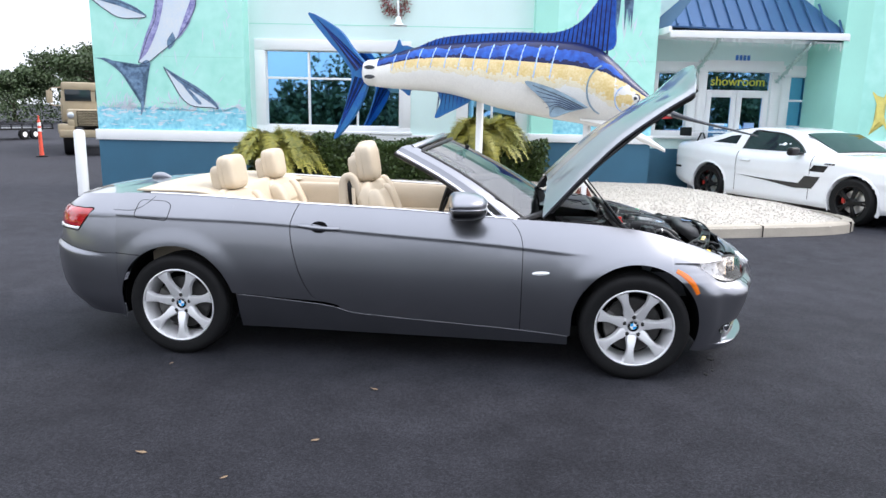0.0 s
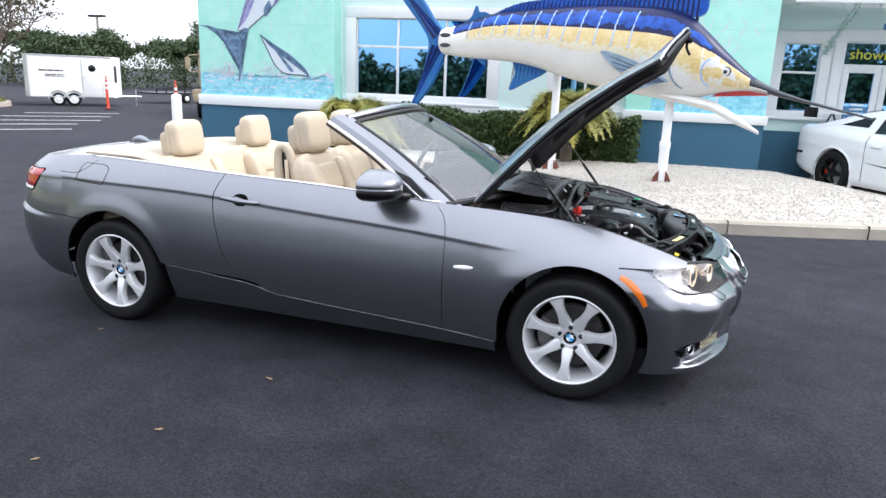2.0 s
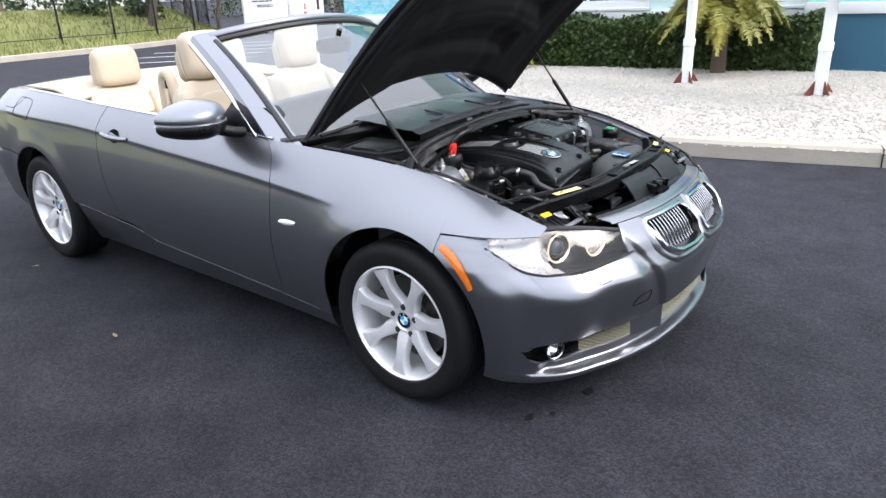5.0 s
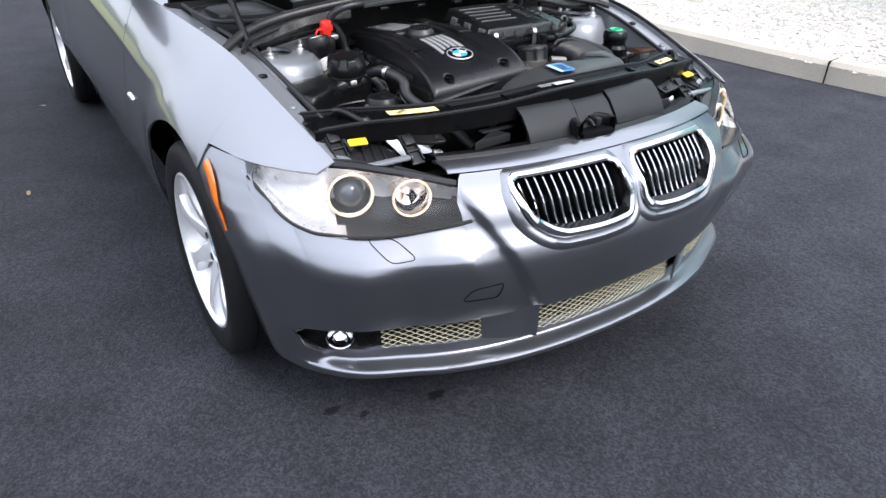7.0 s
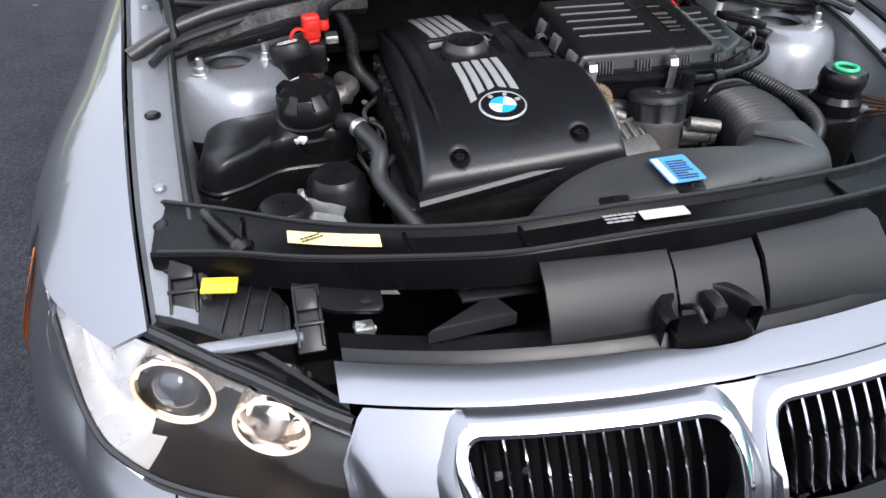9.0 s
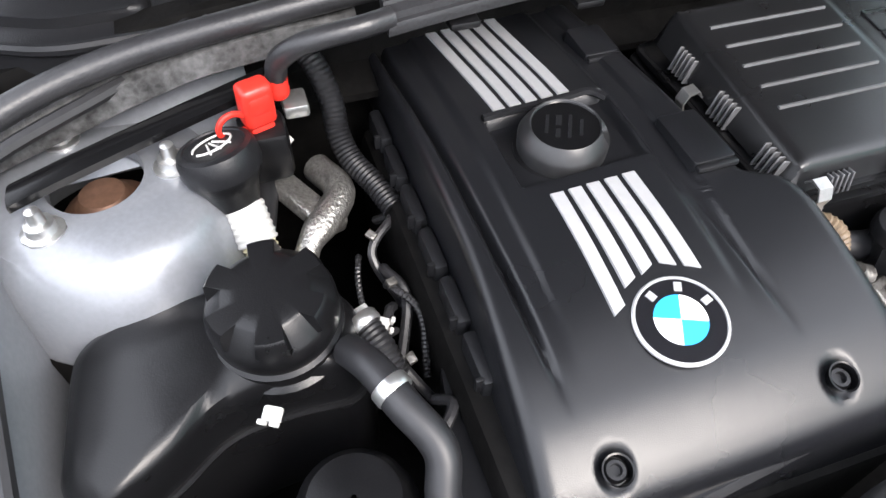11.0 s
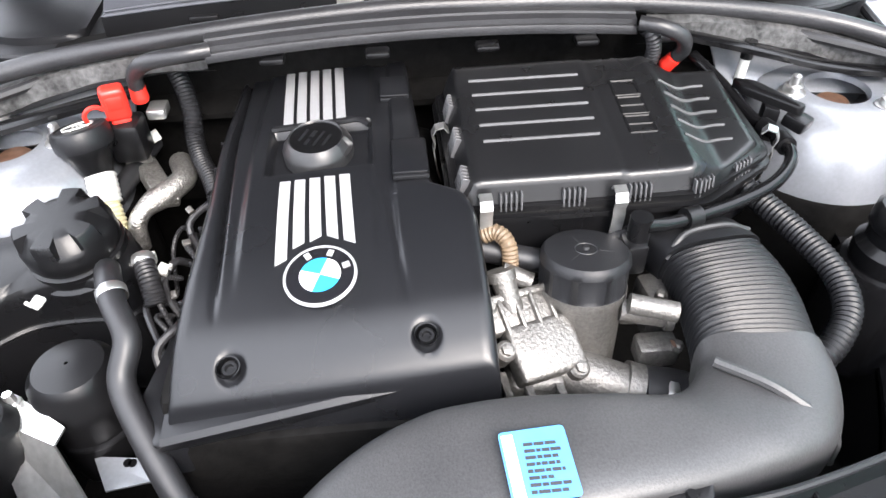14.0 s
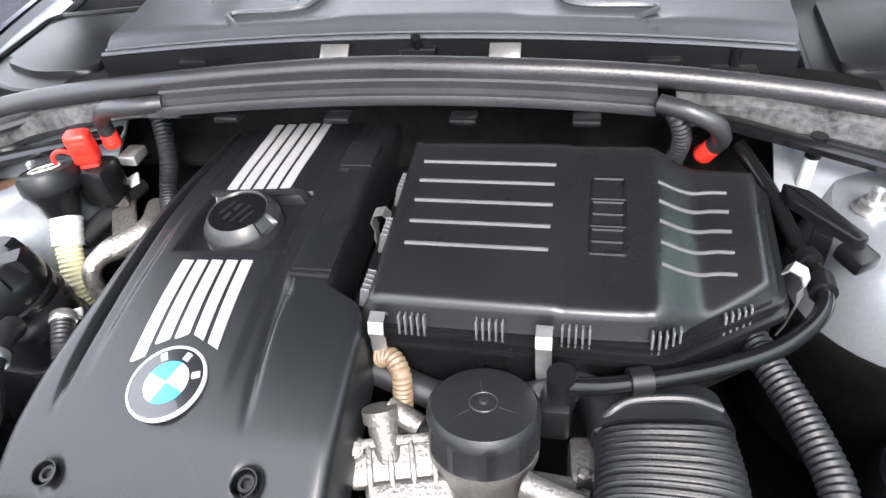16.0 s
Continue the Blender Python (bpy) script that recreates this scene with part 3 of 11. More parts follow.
def pad(bm, size, m, p=0.45, n=10, bulge=0.0, mi=0):
    """A soft rounded block: a cube's grid pushed onto a full, round form."""
    n += 1
    k, made = 2 / p, {}

    def corner(*c):
        if c not in made:
            v = Vector([2 * q / n - 1 for q in c])
            d = (abs(v.x) ** k + abs(v.y) ** k + abs(v.z) ** k) ** (1 / k)
            made[c] = bm.verts.new((v.x / d * size[0], v.y / d * size[1], v.z / d * size[2]))
        return made[c]
    for ax in range(3):
        for e in (0, n):
            for i in range(n):
                for j in range(n):
                    q = []
                    for di, dj in ((0, 0), (1, 0), (1, 1), (0, 1)):
                        c = [i + di, j + dj]
                        c.insert(ax, e)
                        q.append(corner(*c))
                    if (e == 0) != (ax == 1):
                        q.reverse()
                    bm.faces.new(q).material_index = mi
    vs = list(made.values())
    bmesh.ops.transform(bm, matrix=m, verts=vs)
    return vs


# rear end: one rounded form from the rear wings round the tail
TAIL = -3.14
rear_x = curve((0.2, -3.63), (0.3, -3.70), (0.45, -3.765), (0.6, -3.77), (0.8, -3.74), (0.9, -3.71), (0.98, -3.62))
TAIL_TOP = ztop(TAIL)


def tail_top(u):
    return TAIL_TOP + (0.918 - TAIL_TOP) * u ** 1.3


def rear_point(u, z, off=0.0):
    """A point of the tail: u runs from the wing (0) round to the middle (1)."""
    zq = z + (TAIL_TOP - tail_top(u)) * sstep(0.62, 0.95, z)
    wide, far = side_y(TAIL, min(zq, TAIL_TOP)) + 0.006, rear_x(zq)
    a = u * math.pi / 2
    e = 2 / 2.75
    c, n = math.cos(a), math.sin(a)
    return Vector((TAIL + (far - TAIL) * n ** e - off * n, -(wide * max(c, 0.0) ** e + off * c), z))


def bumper_seam_z(u):
    return 0.632 + 0.045 * sstep(0.0, 0.5, u)


def bumper_off(u, d):
    return sstep(0.0, 0.30, u) * (0.018 * sstep(0.0, 0.028, d) - 0.004 * sstep(0.03, 0.16, d) - 0.003 * sstep(0.17, 0.19, d))


US = [1 - (1 - k / 36) ** 0.8 if k > 18 else k / 36 for k in range(37)]
US = sorted(set(np.linspace(0, 1, 41)))


def mirrored(rows):
    """Joins a right-hand run of rows with its left-hand image."""
    return [[Vector((q.x, -q.y, q.z)) for q in r] for r in rows] + rows[-2::-1]


bm = B()
low = lambda u: 0.215 + 0.05 * u
rows = []
for u in US:
    zs = bumper_seam_z(u) - 0.004
    ds = [0, 0.004, 0.009, 0.014, 0.019, 0.024, 0.03, 0.045, 0.08, 0.12, 0.16, 0.17, 0.18, 0.19, 0.21, 0.26, 0.33]
    rows.append([rear_point(u, max(zs - d, low(u)), bumper_off(u, d)) for d in ds] + [rear_point(u, low(u), -0.03)])
sheet(bm, mirrored(rows))
bmesh.ops.remove_doubles(bm, verts=bm.verts[:], dist=0.0003)
bmesh.ops.recalc_face_normals(bm, faces=bm.faces[:])
part("rear_bumper", bm, "paint", car)
bm = B()
sheet(bm, mirrored([[rear_point(u, bumper_seam_z(u) + (tail_top(u) - bumper_seam_z(u)) * (1 - (1 - k / 26) ** 1.4)) for k in range(27)] for u in US]))
bmesh.ops.recalc_face_normals(bm, faces=bm.faces[:])
part("tail_panel", bm, "paint", car)
for s in (-1, 1):
    lampo = new("tail_lamp")
    lampo.parent = car
    tagged(lampo, "red wrap-round tail lamp with a clear lower strip")
    flip = Matrix.Diagonal((1, -s, 1, 1))

    def lamp_pt(a, b, off):
        z = 0.757 + 0.137 * b
        u0 = 0.205 - 0.10 * b
        return flip @ rear_point(u0 + (0.72 - u0) * a, z, off)
    for nm, b0, b1, mat, lab in (("red_lens", 0.17, 1.0, "tail", ""), ("clear_lens", 0.03, 0.15, "lamp_bright", "clear strip of the tail lamp")):
        bm = B()
        sheet(bm, [[lamp_pt(a, b0 + (b1 - b0) * b, 0.003 + 0.007 * min(1, 8 * min(a, 1 - a)) * min(1, 5 * min(b, 1 - b) + 0.2)) for b in np.linspace(0, 1, 9)] for a in np.linspace(0, 1, 25)])
        bmesh.ops.recalc_face_normals(bm, faces=bm.faces[:])
        solid(bm, 0.003)
        part(nm, bm, mat, lampo, lab)
    bm = B()
    edge = [lamp_pt(a, 0, 0.002) for a in np.linspace(1, 0, 14)] + [lamp_pt(0, b, 0.002) for b in (0.3, 0.6, 1.0)] + [lamp_pt(a, 1, 0.002) for a in np.linspace(0.1, 1, 12)]
    tube(bm, edge, 0.0035, 6, 90)
    part("lamp_gap", bm, "gap", lampo)
bm = B()
rows = []
for x in np.linspace(-2.92, TAIL + 0.02, 6):
    yt = ytop(x)
    rows.append([(x, yt * t, ztop(x) + 0.028 * (1 - t * t)) for t in np.linspace(-1, 1, 29)])
for u in US:
    e = rear_point(u, tail_top(u))
    rows.append([(e.x, -e.y * t, e.z + 0.028 * (1 - t * t) * min(1, abs(e.y) / 0.5)) for t in np.linspace(-1, 1, 29)])
sheet(bm, rows)
bmesh.ops.recalc_face_normals(bm, faces=bm.faces[:])
part("boot_lid", bm, "paint", car)
bm = B()
tube(bm, [(-3.35, 0.0, 1.0), (-3.33, 0, 1.018), (-3.27, 0, 1.022), (-3.2, 0, 1.006)], lambda t: 0.008 + 0.02 * math.sin(math.pi * t), 10, 14)
part("aerial_fin", bm, "paint", car)

# underbody and wheel housings
bm = B()
box(bm, (-1.5, 0, 0.25), (4.0, 1.1, 0.06))
box(bm, (-1.4, 0, 0.33), (1.9, 1.50, 0.2))
part("underbody", bm, "gap", car)
for xc in (0.0, REAR):
    for s in (-1, 1):
        bm = B()
        rows = []
        for k in range(25):
            a = radians(-14 + 208 * k / 24)
            rows.append([(xc + (ARCH + 0.004) * math.cos(a), s * y, AXLE_Z + (ARCH + 0.004) * math.sin(a)) for y in (0.52, 0.80)])
        sheet(bm, rows)
        solid(bm, 0.006)
        part("wheel_housing", bm, "gap", car)
        bm = B()
        rows = [[(xc + (ARCH + 0.01) * math.cos(radians(a)), s * 0.52, AXLE_Z + (ARCH + 0.01) * math.sin(radians(a))), (xc, s * 0.52, AXLE_Z)] for a in range(-14, 200, 6)]
        sheet(bm, rows)
        part("wheel_housing", bm, "gap", car)


# wheels
def wheel(xc, s):
    base = new("wheel")
    base.parent = car
    base.matrix_basis = Matrix.Translation((xc, s * 0.752, 0.316)) @ pose(0, 0, 0, 90 if s < 0 else -90, 0, 0)
    bm = B()
    prof = [(0.226, -0.105), (0.255, -0.112), (0.285, -0.113), (0.304, -0.104), (0.314, -0.09)]
    for g in (-0.06, -0.02, 0.02, 0.06):
        prof += [(0.3155, g - 0.013), (0.309, g - 0.011), (0.309, g - 0.004), (0.3155, g - 0.002)]
    prof += [(0.314, 0.09), (0.304, 0.104), (0.296, 0.109), (0.287, 0.1135), (0.270, 0.1145), (0.256, 0.1125), (0.246, 0.112), (0.234, 0.109), (0.227, 0.1)]
    lathe(bm, prof, n=72, cap=False)
    part("tyre", bm, "rubber", base, "black road tyre")
    bm = B()
    lathe(bm, [(0.2, -0.1), (0.228, -0.104), (0.2305, 0.098), (0.2285, 0.106), (0.223, 0.108), (0.219, 0.104), (0.215, 0.088), (0.207, 0.07), (0.2, 0.0), (0.196, -0.09)], n=72, cap=False)
    ns = 7
    spoke_w = curve((0.03, 0.020), (0.065, 0.031), (0.085, 0.0305), (0.11, 0.0245), (0.14, 0.0215), (0.165, 0.0235), (0.19, 0.031), (0.215, 0.043))
    for k in range(ns):
        a0 = 2 * math.pi * k / ns + radians(15 if xc else 9)
        rows = []
        for i in range(11):
            t = i / 10
            r = 0.034 + 0.180 * t
            w = spoke_w(r)
            top = 0.058 + 0.028 * math.sin(math.pi * min(1, t * 0.62)) + 0.012 * t
            sec = []
            for q, h in ((-1, -0.035), (-1.0, -0.012), (-0.8, 0.0), (-0.3, 0.003), (0.0, 0.0015), (0.3, 0.003), (0.8, 0.0), (1.0, -0.012), (1, -0.035)):
                sec.append((r, q * w, top + h))
            ca, sa = math.cos(a0), math.sin(a0)
            rows.append([(x * ca - y * sa, x * sa + y * ca, z) for x, y, z in sec])
        sheet(bm, rows)
    lathe(bm, [(0.070, 0.03), (0.074, 0.058), (0.066, 0.066), (0.042, 0.067), (0.036, 0.06), (0.0, 0.06)], n=42, cap=False)
    bmesh.ops.recalc_face_normals(bm, faces=bm.faces[:])
    rim = part("rim", bm, "alloy", base, "silver seven-spoke alloy rim")
    for k in range(5):
        a = 2 * math.pi * k / 5 + 0.3
        bm = B()
        lathe(bm, [(0.0125, 0.03), (0.0125, 0.0525), (0.009, 0.0545), (0.0, 0.0545)], pose(0.056 * math.cos(a), 0.056 * math.sin(a), 0.016), 12, cap=False)
        part("wheel_bolt", bm, "lamp_black", base)
    roundel(base, Matrix.Translation((0, 0, 0.062)), 0.034)
    bm = B()
    lathe(bm, [(0.08, 0.0), (0.163, 0.0), (0.165, 0.012), (0.158, 0.02), (0.085, 0.02), (0.08, 0.03)], n=48)
    part("brake_disc", bm, "disc", base)
    bm = B()
    lathe(bm, [(0.06, -0.06), (0.2, -0.06), (0.2, -0.055), (0.06, -0.055)], n=32)
    part("brake_backing", bm, "gap", base)
    bm = B()
    rows = []
    for k in range(9):
        a = radians(150 + 62 * k / 8)
        rows.append([(r * math.cos(a), r * math.sin(a), z) for r, z in ((0.10, 0.03), (0.165, 0.03), (0.17, 0.015), (0.165, -0.03), (0.10, -0.03))])
    sheet(bm, rows, close_u=True)
    part("brake_caliper", bm, "cast", base)


def roundel(parent, m, r):
    """A round badge: dark ring with a light rim, blue and white quarters."""
    bm = B()
    lathe(bm, [(r * 1.0, 0), (r, 0.002), (r * 0.97, 0.0032), (r * 0.93, 0.0032), (r * 0.92, 0.0022)], m, 48, 0, False)
    lathe(bm, [(r * 0.92, 0.0022), (r * 0.56, 0.0024)], m, 48, 1, False)
    n = 40
    for k in range(n):
        a, b = 2 * math.pi * k / n, 2 * math.pi * (k + 1) / n
        f = bm.faces.new([bm.verts.new(m @ Vector(p)) for p in ((0, 0, 0.003), (r * 0.56 * math.cos(a), r * 0.56 * math.sin(a), 0.0026), (r * 0.56 * math.cos(b), r * 0.56 * math.sin(b), 0.0026))])
        f.material_index = 2 if (k * 4 // n) % 2 == 0 else 3
    for a in (40, 90, 140):
        c, d = math.cos(radians(a)), math.sin(radians(a))
        box(bm, (0, 0, 0), (r * 0.16, r * 0.20, 0.0010), m=m @ Matrix.Translation((r * 0.74 * c, r * 0.74 * d, 0.0029)) @ pose(0, 0, 0, 0, 0, a - 90), mi=0)
    return part("badge", bm, ["stripe", "black_badge", "white_badge", "blue_badge"], parent, "round badge in blue, white and black")


for xc in (0.0, REAR):
    for s in (-1, 1):
        wheel(xc, s)

# bonnet, hinged at its rear and standing open
HINGE = Vector((-0.57, 0, 0.915))
OPEN = Matrix.Translation(HINGE) @ pose(0, 0, 0, 0, -52.3, 0) @ Matrix.Translation(-HINGE)
bon_y = curve((0, 0.738), (0.5, 0.700), (0.85, 0.664), (1, 0.628))


def bonnet_point(a, b, off=0.0):
    y = a * bon_y(b)
    xf = 0.70 - drop(abs(y)) + 0.05 * max(0, 1 - (y / 0.34) ** 2)
    x0 = -0.55 + 0.17 * (1 - abs(a) ** 2.2)
    x = x0 + b * (xf - x0)
    z = ztop(min(x, 0.53)) + (0.05 * (1 - b) + 0.018) * (1 - a * a) - 0.09 * max(0, b - 0.86) ** 1.0 * (0.35 + 0.65 * (1 - a * a))
    z += 0.008 * math.exp(-((abs(y) - 0.30 + 0.1 * b) / 0.05) ** 2) * (1 - 0.5 * b)
    z += 0.018 * (1 - abs(a) ** 8)
    return OPEN @ Vector((x, y, z - off))


bm = B()
sheet(bm, [[bonnet_point(a, b) for a in np.linspace(-1, 1, 41)] for b in np.linspace(0, 1, 37)], flip=False)
bmesh.ops.recalc_face_normals(bm, faces=bm.faces[:])
solid(bm, 0.012)
bonnet = part("bonnet", bm, "paint", car, "grey painted bonnet standing open")


def under(a, b):
    """Depth of the pressed inner panel under the skin."""
    e = min(1 - abs(a), b * 1.2, (1 - b) * 1.4)
    d = 0.014 + 0.034 * min(1, max(0, (e - 0.015) / 0.03))
    for b0, b1, wide in ((0.40, 0.86, 0.70), (0.15, 0.31, 0.60)):
        w = wide * (1.0 - 0.25 * max(0, b - 0.5))
        inner = min((w - abs(a)) / 0.05, (b - b0) / 0.05, (b1 - b) / 0.05)
        d -= 0.030 * min(1, max(0, inner))
    d += 0.010 * math.exp(-((b - 0.355) / 0.018) ** 2) * (1 if abs(a) < 0.75 else 0)
    d -= 0.006 * math.exp(-((abs(a) - 0.88) / 0.03) ** 2) * (1 if 0.1 < b < 0.93 else 0)
    d += 0.002 * noise.noise(Vector((a * 9, b * 9, 3.0)))
    return d


bm = B()
sheet(bm, [[bonnet_point(a * 0.992, 0.006 + b * 0.988, under(a, b)) for a in np.linspace(-1, 1, 81)] for b in np.linspace(0, 1, 71)])
bmesh.ops.recalc_face_normals(bm, faces=bm.faces[:])
M["liner"] = material("matt_black_liner", (0.011, 0.0103, 0.0098), 0.62, vary=0.5, scale=14, fine=260, bump=0.3, spec=0.3, rvary=0.2)
part("bonnet_liner", bm, "liner", bonnet, "black pressed inner panel of the bonnet")
bm = B()
for s in (-1, 1):
    tube(bm, [bonnet_point(s * a, b, 0.03) for a, b in ((0.97, 0.04), (0.97, 0.4), (0.96, 0.8), (0.9, 0.985))], 0.008, 8, 40)
tube(bm, [bonnet_point(a, 0.985, 0.03) for a in np.linspace(-0.9, 0.9, 9)], 0.008, 8, 40)
part("bonnet_seal", bm, "seal", bonnet)
bm = B()
c = bonnet_point(0, 0.955, 0.05)
box(bm, (0, 0, 0), (0.05, 0.04, 0.03), 0.006, Matrix.Translation(c))
tube(bm, [c, c + Vector((0.0, 0, -0.04)), c + Vector((0.02, 0, -0.075))], 0.007, 8, 10)
part("bonnet_catch", bm, "plastic", bonnet)
for s in (-1, 1):
    bm = B()
    top = bonnet_point(s * 0.90, 0.29, 0.045)
    low = Vector((-0.055, s * 0.625, 0.858))
    mid = low.lerp(top, 0.52)
    rod(bm, low, mid, 0.0095, 12)
    rod(bm, mid, top, 0.0042, 10)
    part("gas_strut", bm, "plastic", car, "thin black gas strut holding the bonnet")

# windscreen
HEAD, FOOT = (-1.36, 0.575, 1.285), (-0.70, 0.735, 0.905)


def screen_point(a, t):
    """a: -1..1 across, t: 0 foot .. 1 header."""
    y = a * (FOOT[1] + (HEAD[1] - FOOT[1]) * t)
    x = FOOT[0] + (HEAD[0] - FOOT[0]) * t + (0.27 - 0.12 * t) * (1 - abs(a) ** 2.2)
    z = FOOT[2] + (HEAD[2] - FOOT[2]) * t + (0.035 + 0.03 * t) * (1 - a * a) + 0.05 * math.sin(math.pi * t) * 0.55
    return Vector((x, y, z))


bm = B()
sheet(bm, [[screen_point(a * 0.97, t) for a in np.linspace(-1, 1, 33)] for t in np.linspace(0.0, 0.97, 21)])
o = part("windscreen", bm, "screen", car, "clear windscreen glass")
o.visible_shadow = False
bm = B()
for s in (-1, 1):
    rows = []
    for t in np.linspace(-0.10, 1.04, 24):
        k = 1 - 0.25 * max(0, t)
        rows.append([screen_point(s * 0.925, t) + Vector((0.006, 0, -0.01)), screen_point(s * 0.93, t) + Vector((0.004, 0, 0.012)), screen_point(s * 0.97, t) + Vector((-0.012 * k, s * 0.012, 0.016)), screen_point(s, t) + Vector((-0.04 * k, s * 0.026, 0.010)), screen_point(s, t) + Vector((-0.072 * k, s * 0.032, -0.014)), screen_point(s, t) + Vector((-0.07 * k, s * 0.0, -0.03))])
    sheet(bm, rows, close_u=True, flip=s > 0)
tube(bm, [screen_point(a, 1.02) for a in np.linspace(-0.95, 0.95, 15)], 0.022, 12, 40)
part("screen_frame", bm, "paint", car, "grey painted screen frame")
bm = B()
for s in (-1, 1):
    tube(bm, [screen_point(s * 0.955, t) + Vector((0.008, 0, 0.006)) for t in (-0.02, 0.25, 0.5, 0.75, 0.94)], 0.014, 8, 30)
    tube(bm, [screen_point(s, t) + Vector((-0.088 + 0.02 * t, s * 0.014, -0.03)) for t in (0.0, 0.3, 0.6, 0.9, 1.04)], 0.017, 8, 30)
tube(bm, [screen_point(a, 0.965) + Vector((0.01, 0, 0.0)) for a in np.linspace(-0.92, 0.92, 11)], 0.012, 8, 40)
tube(bm, [screen_point(a, 1.05) + Vector((-0.018, 0, -0.016)) for a in np.linspace(-0.92, 0.92, 11)], 0.012, 8, 40)
tube(bm, [screen_point(a, -0.01) for a in np.linspace(-1, 1, 13)], 0.02, 8, 40)
part("screen_seal", bm, "seal", car, "black screen seal")
for s in (-1, 1):
    bm = B()
    tube(bm, [screen_point(s, t) + Vector((-0.080 + 0.019 * t, s * 0.031, -0.018)) for t in (0.06, 0.3, 0.6, 0.9, 1.03)], 0.010, 8, 30)
    part("pillar_trim", bm, "satin_chrome", car, "bright trim strip along the screen pillar")
bm = B()
pad(bm, (0.03, 0.11, 0.04), Matrix.Translation((-1.10, 0.0, 1.225)), 0.5)
rod(bm, (-1.08, 0, 1.25), (-1.05, 0, 1.30), 0.014)
part("inside_mirror", bm, "plastic", car)

# door mirrors, glass triangle, handles, flap, markers
for s in (-1, 1):
    def mirror_shell(size, dz, squash):
        b_ = B()
        for v in pad(b_, size, Matrix.Translation((0, 0, 0)), 0.86, 14):
            if v.co.x < -0.025:
                v.co.x = -0.025 + (v.co.x + 0.025) * 0.3
            v.co.z *= 1 - squash * max(0, v.co.y * s) / 0.125
            v.co.x -= 0.22 * max(0, -v.co.y * s) + 0.10 * max(0, v.co.y * s)
        bmesh.ops.transform(b_, matrix=Matrix.Translation((-1.012, s * 0.925, 1.0 + dz)) @ pose(0, 0, 0, 0, 0, -s * 6), verts=b_.verts[:])
        return b_
    mir = part("door_mirror", mirror_shell((0.145, 0.149, 0.068), 0.014, 0.25), "paint", car, "grey door mirror with a black lower half")
    part("mirror_strip", mirror_shell((0.147, 0.151, 0.006), -0.006, 0.1), "satin_chrome", mir)
    bm = mirror_shell((0.144, 0.148, 0.060), -0.020, 0.2)
    tube(bm, [(-0.97, s * 0.85, 0.955), (-0.93, s * 0.79, 0.935), (-0.90, s * 0.745, 0.93)], lambda t: 0.026 - 0.003 * t, 10, 12)
    part("mirror_foot", bm, "plastic", mir, "black mirror foot")
    bm = B()
    pad(bm, (0.004, 0.098, 0.045), Matrix.Translation((-1.056, s * 0.925, 1.0)), 0.5)
    part("mirror_glass", bm, "chrome", mir)
    bm = B()
    tri = [(-0.80, 0.915), (-1.09, 0.937), (-1.0, 1.02), (-0.93, 1.055)]
    sheet(bm, [[(-0.78, s * 0.742, 0.93), (-1.08, s * 0.755, 0.935)], [(-0.90, s * 0.712, 1.02), (-1.04, s * 0.735, 0.99)], [(-1.0, s * 0.69, 1.06), (-1.01, s * 0.70, 1.05)]])
    solid(bm, 0.012)
    part("quarter_trim", bm, "plastic", car, "black mirror triangle")
    bm = B()
    tube(bm, [(x, s * (ytop(x) + 0.002), ztop(x) + 0.004) for x in np.linspace(-2.95, -0.72, 14)], 0.0075, 8, 60)
    part("belt_trim", bm, "satin_chrome", car, "bright strip along the waistline")
    # handle; the shadow in its cup is painted as a near-black disc
    bm = B()
    cup = [(-1.865 + 0.052 * math.cos(a), 0.835 + 0.034 * math.sin(a)) for a in np.linspace(0, 2 * math.pi, 25)[:-1]]
    f = bm.faces.new([bm.verts.new((x, s * (side_y(x, z) + 0.008), z)) for x, z in cup])
    bmesh.ops.recalc_face_normals(bm, faces=bm.faces[:])
    part("handle_cup_shade", bm, "gap", car)
    bm = B()
    tube(bm, [(x, s * (side_y(x, z) + o), z) for x, z, o in ((-1.985, 0.838, 0.004), (-1.95, 0.838, 0.018), (-1.86, 0.833, 0.03), (-1.78, 0.829, 0.02), (-1.745, 0.828, 0.004))], lambda t: 0.011 + 0.003 * math.sin(math.pi * t), 10, 24)
    part("door_handle", bm, "paint", car, "body-coloured door handle")
    # repeater and side marker
    bm = B()
    rows = []
    for k in range(13):
        x = -0.60 + 0.10 * k / 12
        hz = 0.012 * math.sin(math.pi * min(1, 0.1 + k / 12 * 0.85)) ** 0.6
        rows.append([(x, s * (side_y(x, 0.617 + q) + 0.006 * (1 - (q / hz) ** 2) + 0.0065), 0.617 + q + 0.006 * (k / 12)) for q in np.linspace(-hz, hz, 7)])
    sheet(bm, rows, flip=s > 0)
    bmesh.ops.recalc_face_normals(bm, faces=bm.faces[:])
    part("side_repeater", bm, "white_badge", car, "clear side repeater lamp")
    bm = B()
    rows = []
    for k in range(19):
        t = k / 18
        a = radians(58 - 26 * t)
        rr = ARCH + 0.022 + 0.012 * math.sin(math.pi * t) * 0.3
        wd = 0.031 * (0.55 + 0.45 * math.sin(math.pi * (0.12 + 0.76 * t)))
        row = []
        for q in np.linspace(0, 1, 6):
            r = rr + wd * q
            x, z = r * math.cos(a), AXLE_Z + r * math.sin(a)
            row.append((x, s * (side_y(x, z) + 0.002 * math.sin(math.pi * q) + 0.001), z))
        rows.append(row)
    sheet(bm, rows, flip=s < 0)
    bmesh.ops.recalc_face_normals(bm, faces=bm.faces[:])
